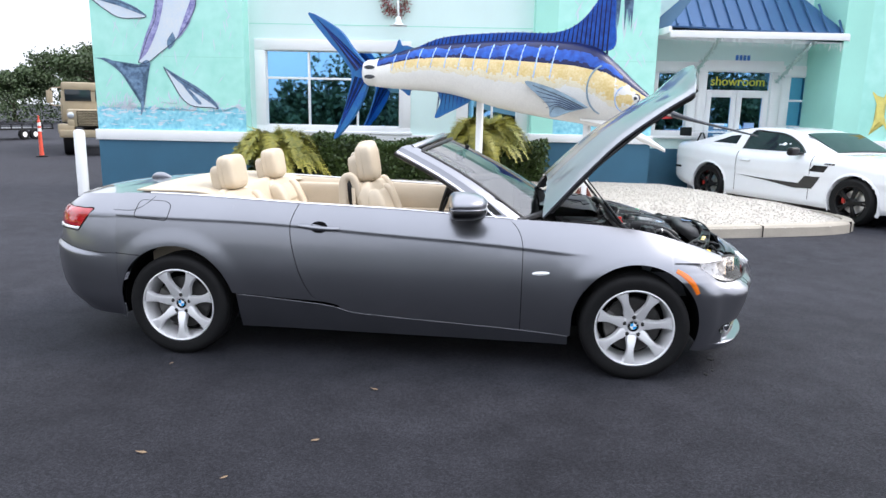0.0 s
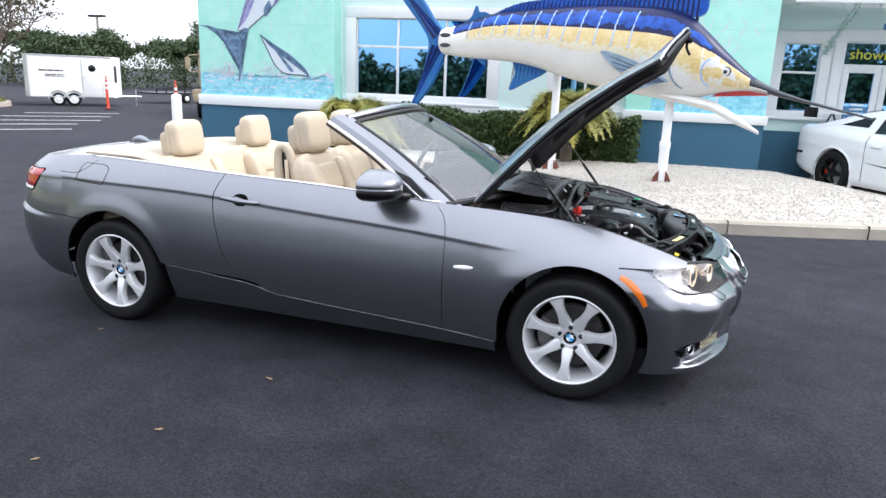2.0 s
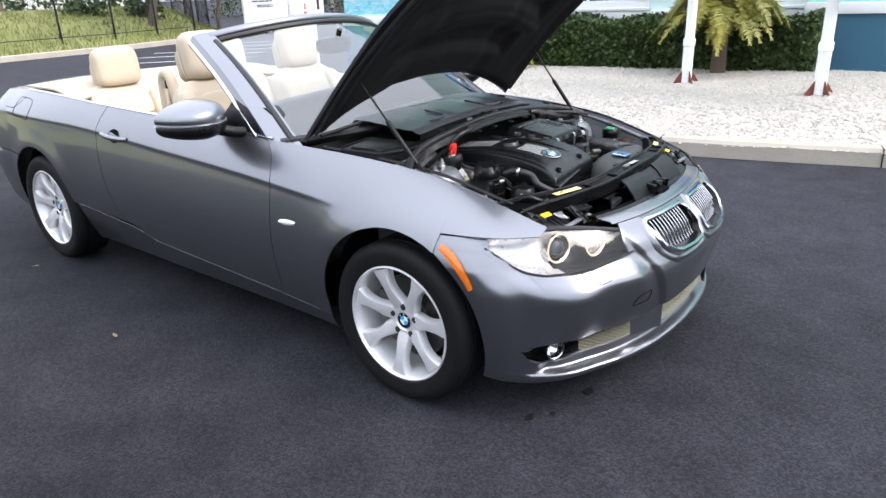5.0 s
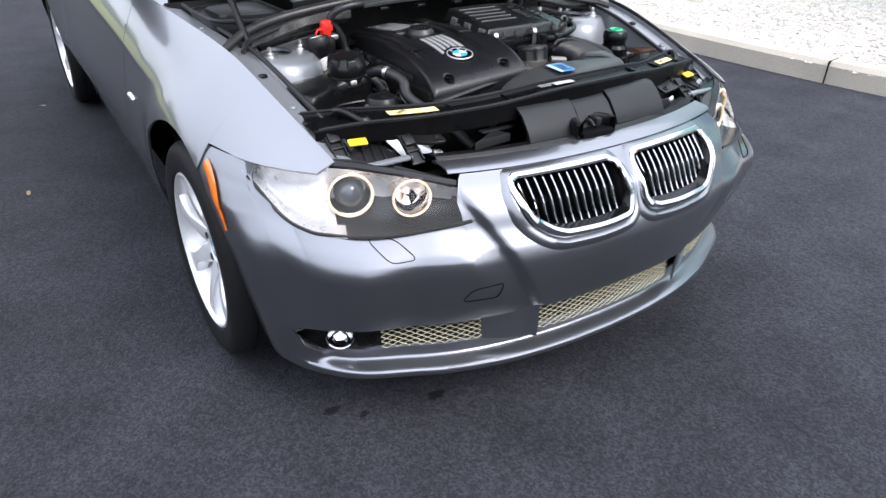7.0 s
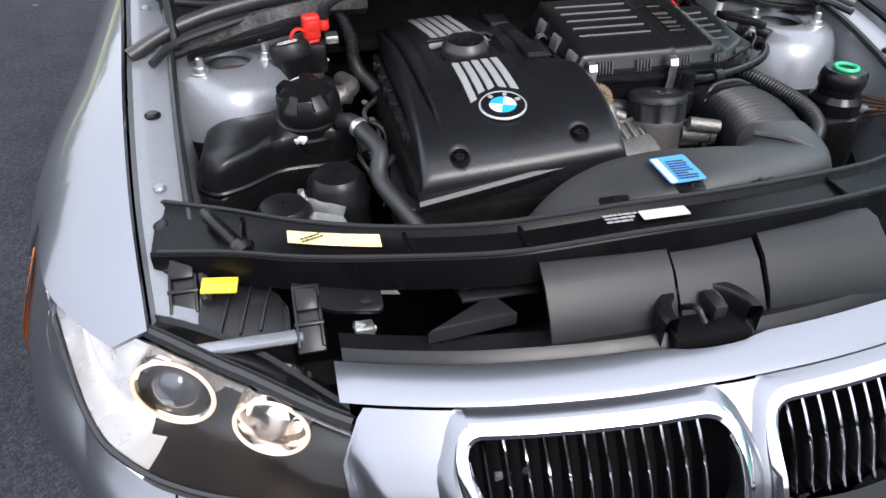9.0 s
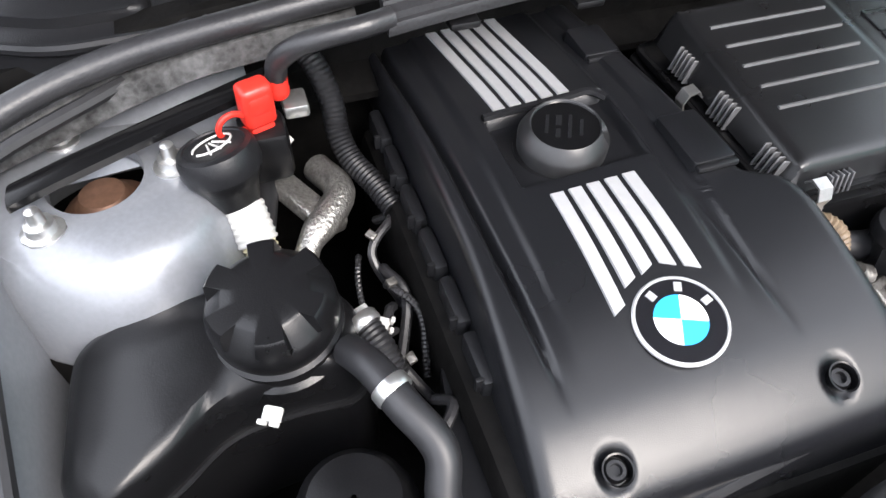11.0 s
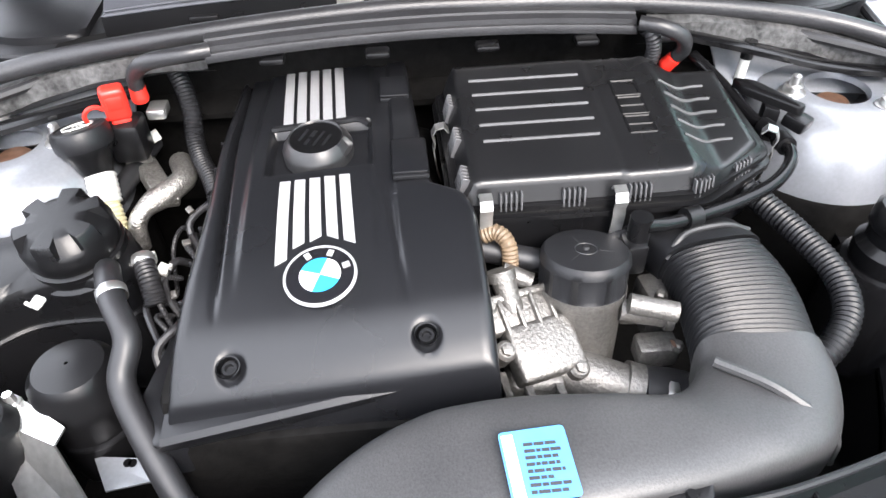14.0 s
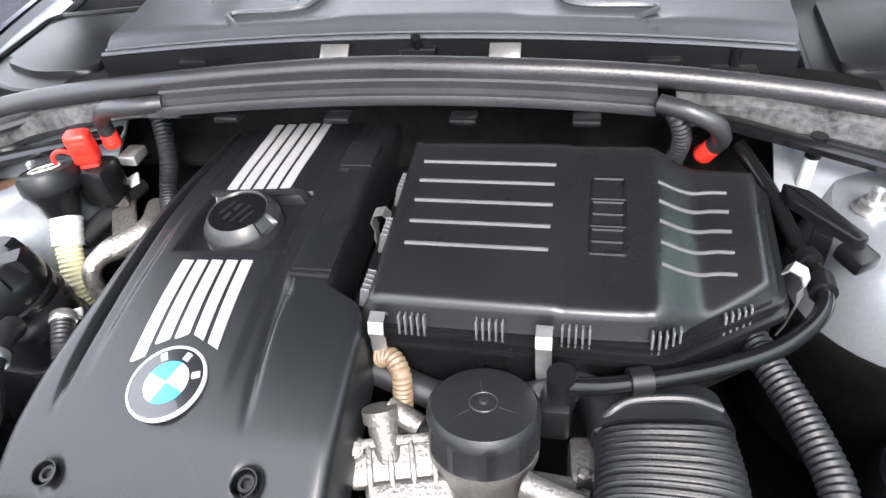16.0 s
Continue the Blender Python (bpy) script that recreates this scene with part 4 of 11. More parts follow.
    part("side_marker", bm, "amber", car, "amber side marker lamp")
bm = B()
pts = rounded([(-3.02, 0.855), (-2.80, 0.842), (-2.79, 0.93), (-2.83, 0.952), (-3.0, 0.955)], 0.03, 6)
pts = [(q.x, q.y) for q in smooth([(a, b, 0) for a, b in pts + pts[:1]], 90)]
tube(bm, [(x, -(side_y(x, z) + 0.0062), z) for x, z in pts], 0.0026, 6, 180)
part("fuel_flap_gap", bm, "gap", car, "outline of the fuel flap")

# cabin
for s in (-1, 1):
    bm = B()
    rows = []
    for k in range(31):
        x = -3.0 + 2.25 * k / 30
        zt = ztop(x)
        rows.append([(x, s * (ytop(x) - 0.006), zt - 0.002), (x, s * (ytop(x) - 0.035), zt - 0.008), (x, s * (ytop(x) - 0.07), zt - 0.05), (x, s * (ytop(x) - 0.085), zt - 0.18), (x, s * (ytop(x) - 0.06), zt - 0.24), (x, s * (ytop(x) - 0.06), 0.4)])
    sheet(bm, rows, flip=s > 0)
    bmesh.ops.recalc_face_normals(bm, faces=bm.faces[:])
    part("inner_door_panel", bm, "cream_dark", car, "cream inner side panel")
    bm = B()
    box(bm, (-1.45, s * 0.655, 0.735), (0.62, 0.06, 0.05), 0.018)
    part("armrest", bm, "cream", car)
bm = B()
rows = []
for k in range(15):
    x = -3.06 + 0.46 * k / 14
    yt = ytop(x) - 0.02
    drop_in = 0.05 * max(0, (k - 8) / 6) ** 2
    rows.append([(x + 0.16 * (abs(t) ** 3) * (k / 14), yt * t, ztop(x) + 0.012 + 0.018 * (1 - t * t) - drop_in) for t in np.linspace(-1, 1, 31)])
sheet(bm, rows, flip=True)
solid(bm, -0.01)
part("tonneau_trim", bm, "cream_dark", car, "cream trim behind the rear seats")
bm = B()
box(bm, (-1.75, 0, 0.38), (2.2, 1.42, 0.08))
box(bm, (-1.5, 0, 0.5), (1.5, 0.2, 0.28), 0.03)
part("cabin_floor", bm, "cream_dark", car)
bm = B()
tube(bm, [(-0.86, y, 0.93 - 0.1 * (y / 0.7) ** 2 * 0.3) for y in np.linspace(-0.68, 0.68, 9)], 0.13, 14, 30)
pad(bm, (0.16, 0.24, 0.07), Matrix.Translation((-0.95, 0.37, 1.0)), 0.6)
part("dashboard", bm, "plastic_matt", car)
bm = B()
ringp = [Vector((-1.22, 0.37, 0.93)) + Vector((0.05 * math.sin(a) * 1.1, 0.185 * math.cos(a), 0.175 * math.sin(a))) for a in np.linspace(0, 2 * math.pi, 25)]
tube(bm, ringp, 0.014, 8, 60)
rod(bm, (-1.22, 0.37, 0.93), (-0.95, 0.37, 0.9), 0.05, 14)
part("steering_wheel", bm, "plastic", car)


def seat(x, y, back_x, head, front=True):
    """head: centre of the headrest."""
    z0 = 0.60
    base = new("front_seat" if front else "rear_seat")
    base.parent = car
    bm = B()
    pad(bm, (0.27, 0.25, 0.09), Matrix.Translation((x, y, z0)) @ pose(0, 0, 0, 0, -7, 0), 0.4)
    part("cushion", bm, "cream", base)
    for q in (-1, 1):
        bm = B()
        pad(bm, (0.26, 0.055, 0.07), Matrix.Translation((x, y + q * 0.215, z0 + 0.05)) @ pose(0, 0, 0, 0, -7, 0), 0.55, 8)
        part("seat_bolster", bm, "cream", base)
    foot, neck = Vector((back_x, y, z0 + 0.06)), Vector((head[0] - 0.01, y, head[2] - 0.125))
    ax = neck - foot
    L = ax.length
    lean = math.degrees(math.atan2(-ax.x, ax.z))
    mb = Matrix.Translation(foot) @ pose(0, 0, 0, 0, -lean, 0)
    bm = B()
    vs = pad(bm, (0.062, 0.225, L * 0.5), mb @ Matrix.Translation((0, 0, L * 0.5)), 0.40, 12)
    part("backrest", bm, "cream", base)
    for k, (zz, hh, ww) in enumerate(((0.24, 0.13, 0.125), (0.62, 0.20, 0.135))):
        bm = B()
        pad(bm, (0.030, ww, hh * L), mb @ Matrix.Translation((0.052, 0, zz * L)), 0.42, 9)
        part("centre_pad", bm, "cream", base)
    for q in (-1, 1):
        bm = B()
        vs = pad(bm, (0.058, 0.055, L * 0.42), mb @ Matrix.Translation((0.050, q * 0.180, L * 0.45)), 0.6, 9)
        part("side_bolster", bm, "cream", base)
    hm = Matrix.Translation(head) @ pose(0, 0, 0, 0, -9, 0)
    bm = B()
    vs = pad(bm, (0.062, 0.132, 0.120 if front else 0.112), hm, 0.46, 12)
    rest = part("headrest", bm, "cream", base)
    bm = B()
    pad(bm, (0.042, 0.112, 0.088), hm @ Matrix.Translation((-0.075, 0, -0.035)), 0.42, 9)
    part("headrest_shell", bm, "cream_dark", rest)
    bm = B()
    ring = [hm @ Vector((-0.012, 0.1335 * math.copysign(abs(math.cos(a)) ** 0.46, math.cos(a)), (0.1215 if front else 0.1135) * math.copysign(abs(math.sin(a)) ** 0.46, math.sin(a)))) for a in np.linspace(0, 2 * math.pi, 49)]
    tube(bm, ring, 0.0016, 5, 96)
    part("headrest_seam", bm, "cream_dark", rest)
    for q in (-1, 1):
        bm = B()
        rod(bm, head + Vector((-0.02, q * 0.06, -0.17)), head + Vector((-0.01, q * 0.06, -0.05)), 0.007)
        part("headrest_post", bm, "chrome", base)
    if front:
        s = 1 if y > 0 else -1
        gm = Matrix.Translation(head + Vector((-0.055, s * 0.185, -0.21))) @ pose(0, 0, 0, 0, -lean * 0.6, 0)
        bm = B()
        tube(bm, [gm @ Vector(p) for p in ((0.045, 0, -0.17), (0.038, 0, 0.0), (0.03, 0, 0.105), (0.0, 0, 0.135), (-0.035, 0, 0.11), (-0.055, 0, 0.03), (-0.075, 0, -0.10))], lambda t: 0.026 + 0.01 * abs(2 * t - 1), 10, 36)
        part("belt_guide", bm, "cream_dark", base, "cream seat belt guide loop")
        bm = B()
        box(bm, (-0.01, 0, 0.03), (0.05, 0.022, 0.16), 0.012, gm)
        part("guide_slot", bm, "plastic", base)
        bm = B()
        tube(bm, [gm @ Vector(p) for p in ((0.02, s * 0.03, 0.06), (0.0, s * 0.036, -0.06), (-0.03, s * 0.036, -0.2))], 0.012, 6, 14)
        part("seat_belt", bm, "cream", base, "cream seat belt")


seat(-1.27, -0.38, -1.50, Vector((-1.666, -0.38, 1.194)))
seat(-1.42, 0.38, -1.66, Vector((-1.83, 0.38, 1.175)))
for y in (-0.39, 0.39):
    seat(-2.22, y, -2.42, Vector((-2.575, y, 1.105)), False)
bm = B()
pad(bm, (0.27, 0.66, 0.10), Matrix.Translation((-2.22, 0, 0.57)), 0.35)
part("rear_bench", bm, "cream", car, "cream leather rear bench")
bm = B()
pad(bm, (0.07, 0.66, 0.21), Matrix.Translation((-2.56, 0, 0.80)) @ pose(0, 0, 0, 0, -20, 0), 0.3)
part("rear_backrest", bm, "cream", car, "cream leather rear backrest")
for s in (-1, 1):
    bm = B()
    pad(bm, (0.30, 0.05, 0.20), Matrix.Translation((-2.25, s * 0.655, 0.74)), 0.3)
    part("rear_side_trim", bm, "cream_dark", car, "cream side trim beside the rear seat")


# ---- nose: kidney grilles, headlamps, lower grilles ----
def nose_at(y, z, off=0.0):
    a = abs(y)
    x = front_x(z) + (max(front_x(z), flush_x(z)) - front_x(z)) * sstep(0.69, 0.755, a) - reach(a, z) + vee(a, z)
    return Vector((x + off, y, z))


for s in (-1, 1):
    grille = new("kidney_grille")
    grille.parent = car
    outline = [(p.x, p.y) for p in smooth([(a, b, 0) for a, b in rounded(KID, 0.045, 10) + rounded(KID, 0.045, 10)[:1]], 97)][:-1]
    line = [nose_at(s * y, z, 0.006) for y, z in outline]
    bm = B()
    n = len(line)
    cen = sum(line, Vector()) / n
    rows = []
    for i in range(n):
        p = line[i]
        tan = line[(i + 2) % n] - line[i - 2]
        inward = Vector((0, -tan.z, tan.y)).normalized()
        if inward.dot(cen - p) < 0:
            inward = -inward
        w = 0.012 + 0.008 * max(0, inward.z)
        fwd = Vector((1, 0, 0))
        rows.append([p - inward * 0.004 - fwd * 0.014, p - inward * 0.003 + fwd * 0.006, p + inward * w * 0.25 + fwd * 0.014, p + inward * w * 0.7 + fwd * 0.015, p + inward * w + fwd * 0.008, p + inward * w - fwd * 0.02])
    bead = []
    for i in range(n):
        p = line[i]
        tan = line[(i + 2) % n] - line[i - 2]
        out = Vector((0, tan.z, -tan.y)).normalized()
        if out.dot(p - cen) < 0:
            out = -out
        k = 0.35 + 0.65 * sstep(0.4, -0.5, out.z)
        bead.append([nose_at(p.y + out.y * d * k, min(0.70, p.z + out.z * d * k), f) for d, f in ((0.0035, 0.001), (0.006, 0.010), (0.012, 0.0135), (0.020, 0.011), (0.029, 0.004), (0.036, -0.003))])
    surround = B()
    sheet(surround, bead, close_v=True)
    bmesh.ops.recalc_face_normals(surround, faces=surround.faces[:])
    part("grille_surround", surround, "paint", grille, "painted bead round the grille")
    sheet(bm, rows, close_v=True)
    for k, f in enumerate(bm.faces):
        f.material_index = 1 if k % 5 == 4 else 0
    bmesh.ops.recalc_face_normals(bm, faces=bm.faces[:])
    part("chrome_frame", bm, ["chrome", "plastic_gloss"], grille, "chrome grille frame")
    for k in range(12):
        y = 0.045 + 0.262 * (k + 0.5) / 12
        lo = 0.582 + 0.9 * max(0, y - 0.25)
        hi = 0.683
        bm = B()
        rows = []
        for q in range(7):
            z = lo + (hi - lo) * q / 6
            c = nose_at(s * y, z, -0.008 - 0.012 * (1 - abs(2 * q / 6 - 1) ** 2) * 0.3)
            rows.append([c + Vector((dx, dy, 0)) for dx, dy in ((-0.03, -0.0018), (0, -0.0019), (0.003, 0), (0, 0.0019), (-0.03, 0.0018))])
        vs = sheet(bm, rows, close_u=True)
        for k2, f in enumerate(bm.faces):
            f.material_index = 1 if k2 % 5 in (1, 2) else 0
        bmesh.ops.recalc_face_normals(bm, faces=bm.faces[:])
        part("slat", bm, ["slat", "chrome"], grille)
    bm = B()
    sheet(bm, [[nose_at(s * y, z, -0.07) for y in np.linspace(0.0, 0.36, 8)] for z in np.linspace(0.52, 0.70, 5)])
    solid(bm, 0.004)
    part("grille_backing", bm, "gap", grille)
bm = B()
for k in range(8):
    box(bm, (0.70, -0.27 + 0.033 * k, 0.603), (0.012, 0.02, 0.02), 0.002)
pieces("radiator_fin", bm, "bay_paint", car)

# painted strip above the grilles
bm = B()
rows = []
for k in range(49):
    y = -0.44 + 0.88 * k / 48
    dip = 0.020 * math.exp(-(y / 0.055) ** 4)
    rows.append([nose_at(y, 0.699, 0.0) + Vector((-0.004, 0, 0.003)), nose_at(y, 0.70, -0.012) + Vector((0, 0, 0.009)), nose_at(y, 0.70, -0.055 + 0.5 * dip) + Vector((0, 0, 0.013)), nose_at(y, 0.70, -0.062 + 0.5 * dip) + Vector((0, 0, 0.004))])
sheet(bm, rows)
bmesh.ops.recalc_face_normals(bm, faces=bm.faces[:])
solid(bm, 0.003)
part("nose_panel", bm, "paint", car, "painted strip above the grilles")

# bonnet latch: a black hoop over a dark well
latch = new("bonnet_latch")
latch.parent = car
lx = nose_at(0, 0.70, -0.07).x
bm = B()
rows = []
for k in range(21):
    a = radians(-10 + 200 * k / 20)
    y, x = 0.056 * math.cos(a), lx - 0.004 - 0.052 * math.sin(a)
    out = Vector((-math.sin(a), math.cos(a), 0))
    p = Vector((x, y, 0.742))
    rows.append([p + out * d + Vector((0, 0, z)) for d, z in ((-0.010, -0.05), (-0.010, 0.002), (-0.007, 0.006), (0.004, 0.006), (0.008, 0.001), (0.008, -0.05))])
sheet(bm, rows)
bmesh.ops.recalc_face_normals(bm, faces=bm.faces[:])
part("latch_hoop", bm, "plastic", latch, "black hoop round the bonnet latch")
bm = B()
prism(bm, [(lx - 0.05, -0.046), (lx + 0.015, -0.05), (lx + 0.015, 0.05), (lx - 0.05, 0.046)], 0.70, 0.722, 0.003)
part("latch_well", bm, "gap", latch)
bm = B()
box(bm, (lx - 0.018, 0.012, 0.738), (0.035, 0.018, 0.022), 0.004)
tube(bm, [(lx - 0.03, -0.02, 0.73), (lx - 0.008, -0.018, 0.748), (lx + 0.006, -0.012, 0.735)], 0.004, 8, 14)
part("latch_hook", bm, "plastic_matt", latch, "dark latch hook")

# headlamps
for s in (-1, 1):
    lamp = new("headlamp")
    lamp.parent = car
    ys = np.linspace(0.425, 0.795, 30)

    def lamp_at(y, f, off):
        z = hl_bot(y) + (hl_top(y) - hl_bot(y)) * f
        q = front_point(s * y, z)
        nrm = Vector((1.0, s * (0.25 + 1.5 * max(0, y - 0.42)), 0.55)).normalized()
        return q + nrm * off
    bm = B()
    sheet(bm, [[lamp_at(y, f, 0.003) for f in np.linspace(0.03, 0.98, 9)] for y in ys])
    bmesh.ops.recalc_face_normals(bm, faces=bm.faces[:])
    o = part("lamp_lens", bm, "lens", lamp, "clear headlamp lens")
    o.visible_shadow = False
    bm = B()
    sheet(bm, [[lamp_at(y, f, -(0.085 - 0.05 * sstep(0.64, 0.70, y)) * (1 - abs(2 * f - 1) ** 3)) for f in np.linspace(-0.02, 1.0, 13)] for y in np.linspace(0.42, 0.80, 30)])
    for f in bm.faces:
        c = f.calc_center_median()
        f.material_index = 1 if abs(c.y) > 0.66 or c.z > 0.5 * (hl_bot(abs(c.y)) + hl_top(abs(c.y))) - 0.012 else 0
    bmesh.ops.recalc_face_normals(bm, faces=bm.faces[:])
    part("lamp_housing", bm, ["lamp_black", "lamp_bright"], lamp, "dark lamp housing with a bright outer reflector")
    fwd = Vector((0.93, s * 0.30, 0.05)).normalized()
    for y, z, r, x in ((0.626, 0.654, 0.052, 0.528), (0.515, 0.652, 0.045, 0.605)):
        c = Vector((x, s * y, z))
        mt = along(c, c + fwd)
        bm = B()
        lathe(bm, [(r * 1.0, -0.05), (r * 1.04, 0.0), (r * 1.0, 0.012), (r * 0.86, 0.006), (r * 0.80, -0.012), (r * 0.7, -0.03)], mt, 40, 0, False)
        part("lamp_bowl", bm, "warm_reflector", lamp)
        bm = B()
        ring = [mt @ Vector((r * 0.93 * math.cos(a), r * 0.93 * math.sin(a), 0.012)) for a in np.linspace(0, 2 * math.pi, 33)]
        tube(bm, ring, 0.0024, 8, 64)
        part("light_ring", bm, "ring_glow", lamp, "softly lit warm ring")
        bm = B()
        if r > 0.05:
            lathe(bm, [(r * 0.66, -0.03), (r * 0.64, -0.004), (r * 0.5, 0.012), (r * 0.28, 0.019), (0.001, 0.021)], mt, 36, 0, False)
            part("projector_lens", bm, "projector", lamp)
        else:
            lathe(bm, [(r * 0.72, -0.03), (r * 0.5, -0.038), (r * 0.2, -0.042), (0.001, -0.043)], mt, 30, 0, False)
            part("reflector_dish", bm, "warm_reflector", lamp)
    bm = B()
    tube(bm, [lamp_at(y, 0.0, 0.002) for y in np.linspace(0.425, 0.795, 12)], 0.0045, 6, 50)
    tube(bm, [lamp_at(y, 1.0, -0.004) + Vector((-0.012, 0, 0.006)) for y in np.linspace(0.43, 0.67, 12)], 0.008, 8, 40)
    part("lamp_seal", bm, "seal", lamp)
    # inner top of the lamp, seen from above
    bm = B()
    rows = []
    for y in np.linspace(0.43, 0.655, 14):
        p = lamp_at(y, 1.0, 0)
        w = 0.25 + 0.75 * math.sin(math.pi * (y - 0.43) / 0.225)
        rows.append([p + Vector((-0.008, 0, 0.006)), p + Vector((-0.024, 0, 0.012)), p + Vector((-0.026, 0, 0.008)), p + Vector((-0.028 - 0.034 * w, 0, 0.002)), p + Vector((-0.034 - 0.036 * w, 0, 0.006)), p + Vector((-0.09, 0, -0.02)), p + Vector((-0.095, 0, -0.08))])
    sheet(bm, rows)
    # opaque warm faces stand for lamp glow coming through the top
    for f in bm.faces:
        c = f.calc_center_median()
        q = lamp_at(abs(c.y), 1.0, 0).x - c.x
        f.material_index = 1 if 0.026 < q < 0.055 and 0.46 < abs(c.y) < 0.62 and len({round(v.co.y, 4) for v in f.verts}) > 1 and abs(f.normal.z) > 0.8 else 0
    solid(bm, 0.004)
    part("lamp_top", bm, ["plastic_gloss", "warm_reflector"], lamp, "black lamp shroud with the lamp's glow painted as a warm patch on top")
    bm = B()
    box(bm, (0.535, s * 0.535, 0.712), (0.018, 0.13, 0.010), 0.004, None)
    part("lamp_strip", bm, "bay_paint", lamp)


# lower openings
def diamonds(bm, y0, y1, z0, z1, ny, nz, off):
    """Expanded metal: crossing slanted strands."""
    dy = (y1 - y0) / ny
    dz = (z1 - z0) / nz
    for i in range(ny):
        for k in range(nz):
            ya, yb, ym = y0 + i * dy, y0 + (i + 1) * dy, y0 + (i + 0.5) * dy
            za, zb, zm = z0 + k * dz, z0 + (k + 1) * dz, z0 + (k + 0.5) * dz
            for p, q in (((ya, zm), (ym, zb)), ((ym, zb), (yb, zm)), ((yb, zm), (ym, za)), ((ym, za), (ya, zm))):
                a, b = (nose_at(c[0], z1, off + 0.08 * (z1 - c[1])) for c in (p, q))
                a.z, b.z = p[1], q[1]
                rod(bm, a, b, 0.0014, 4)


bm = B()
diamonds(bm, -0.258, 0.258, 0.270, 0.364, 17, 7, -0.040)
part("centre_mesh", bm, "mesh", car, "pale expanded-metal mesh in the lower opening")
for s in (-1, 1):
    bm = B()
    diamonds(bm, *sorted((s * 0.372, s * 0.605)), 0.272, 0.352, 9, 6, -0.036)
    part("side_mesh", bm, "mesh", car)
    bm = B()
    rows = []
    for k in range(9):
        t = k / 8
        y = 0.250 + 0.125 * t
        top = nose_at(s * y, 0.36, -0.003 - 0.030 * t ** 1.5)
        rows.append([Vector((top.x - 0.02 * (0.362 - z) * (1 - t), top.y, z)) for z in (0.364 - 0.008 * t, 0.34, 0.32, 0.30, 0.285, 0.268)])
    sheet(bm, rows)
    bmesh.ops.recalc_face_normals(bm, faces=bm.faces[:])
    thick(bm, 0.004)
    part("grille_blade", bm, "paint", car, "painted blade beside the lower grille")
    fog = new("fog_lamp")
    fog.parent = car
    c = Vector((0.566, s * 0.690, 0.312))
    d = Vector((0.88, s * 0.47, 0.0))
    bm = B()
    lathe(bm, [(0.034, -0.02), (0.035, 0.003), (0.0335, 0.006), (0.031, 0.004)], along(c, c + d), 32, 0, False)
    part("fog_ring", bm, "chrome", fog)
    bm = B()
    lathe(bm, [(0.031, 0.004), (0.02, 0.010), (0.001, 0.012)], along(c, c + d), 28, 0, False)
    part("fog_lens", bm, "lens", fog)
    bm = B()
    lathe(bm, [(0.03, -0.002), (0.018, -0.02), (0.001, -0.026)], along(c, c + d), 28, 0, False)
    part("fog_reflector", bm, "reflector", fog)
    bm = B()
    rows = []
    for y in np.linspace(0.605, 0.774, 14):
        rows.append([nose_at(s * y, open_hi(y) - 0.001, -0.004), nose_at(s * y, 0.33, -0.05), nose_at(s * y, 0.28, -0.05), nose_at(s * y, open_lo(y) + 0.001, -0.004)])
    sheet(bm, rows)
    bmesh.ops.recalc_face_normals(bm, faces=bm.faces[:])
    part("fog_recess", bm, "plastic", fog, "black recess round the fog lamp")
    # small flush covers
    bm = B()
    pts = rounded([(0.588, 0.590), (0.640, 0.590), (0.612, 0.547), (0.556, 0.552)], 0.016, 5)
    line = [nose_at(s * y, z, 0.0012) for y, z in pts]
    tube(bm, line + [line[0]], 0.0012, 5, 70)
    part("washer_cover", bm, "gap", car, "flush cover of the lamp washer")
bm = B()
pts = rounded([(-0.365, 0.466), (-0.44, 0.462), (-0.46, 0.425), (-0.375, 0.425)], 0.015, 5)
line = [nose_at(y, z, 0.0012) for y, z in pts]
tube(bm, line + [line[0]], 0.0012, 5, 70)
part("tow_cover", bm, "gap", car, "flush cover of the towing eye")
bm = B()
sheet(bm, [[nose_at(y, z, -0.075) for y in np.linspace(-0.74, 0.74, 31)] for z in (0.2, 0.27, 0.36, 0.42)])
solid(bm, 0.004)
part("opening_backing", bm, "gap", car)
bm = B()
sheet(bm, [[nose_at(y, open_lo(abs(y)), d) for d in (-0.003, -0.08)] for y in np.linspace(-0.76, 0.76, 41)])
solid(bm, 0.004)
part("lip_shelf", bm, "paint", car)


# ---- engine bay ----
def height_block(x0, x1, y0, y1, zf, nx, ny, skirt, round_r=0.01, flare=0.004):
    """A moulded cover: a raised field between edge lines y0(x), y1(x) with rounded rim and a skirt."""
    bm = B()
    xs = np.linspace(x0, x1, nx)
    rows = []

    def edge(d):
        return 0.0 if d >= round_r else round_r * (1 - math.sqrt(max(0, 1 - (1 - d / round_r) ** 2)))
    for i in range(-1, nx + 1):
        x = xs[min(max(i, 0), nx - 1)]
        row = []
        ya, yb = y0(x), y1(x)
        ts = np.concatenate([[0, 0.006, 0.015, 0.03], np.linspace(0.05, 0.95, ny), [0.97, 0.985, 0.994, 1]])
        for j in range(-1, len(ts) + 1):
            t = ts[min(max(j, 0), len(ts) - 1)]
            y = ya + (yb - ya) * t
            dx = min(x - x0, x1 - x)
            dy = min(y - ya, yb - y)
            z = zf(x, y) - max(edge(dx), edge(dy))
            px, py = x, y
            if i in (-1, nx) or j in (-1, len(ts)):
                z -= skirt
                px += flare * (-1 if i == -1 else 1 if i == nx else 0)
                py += flare * (-1 if j == -1 else 1 if j == len(ts) else 0)
            row.append((px, py, z))
        rows.append(row)
    sheet(bm, rows)
    bmesh.ops.recalc_face_normals(bm, faces=bm.faces[:])
    return bm


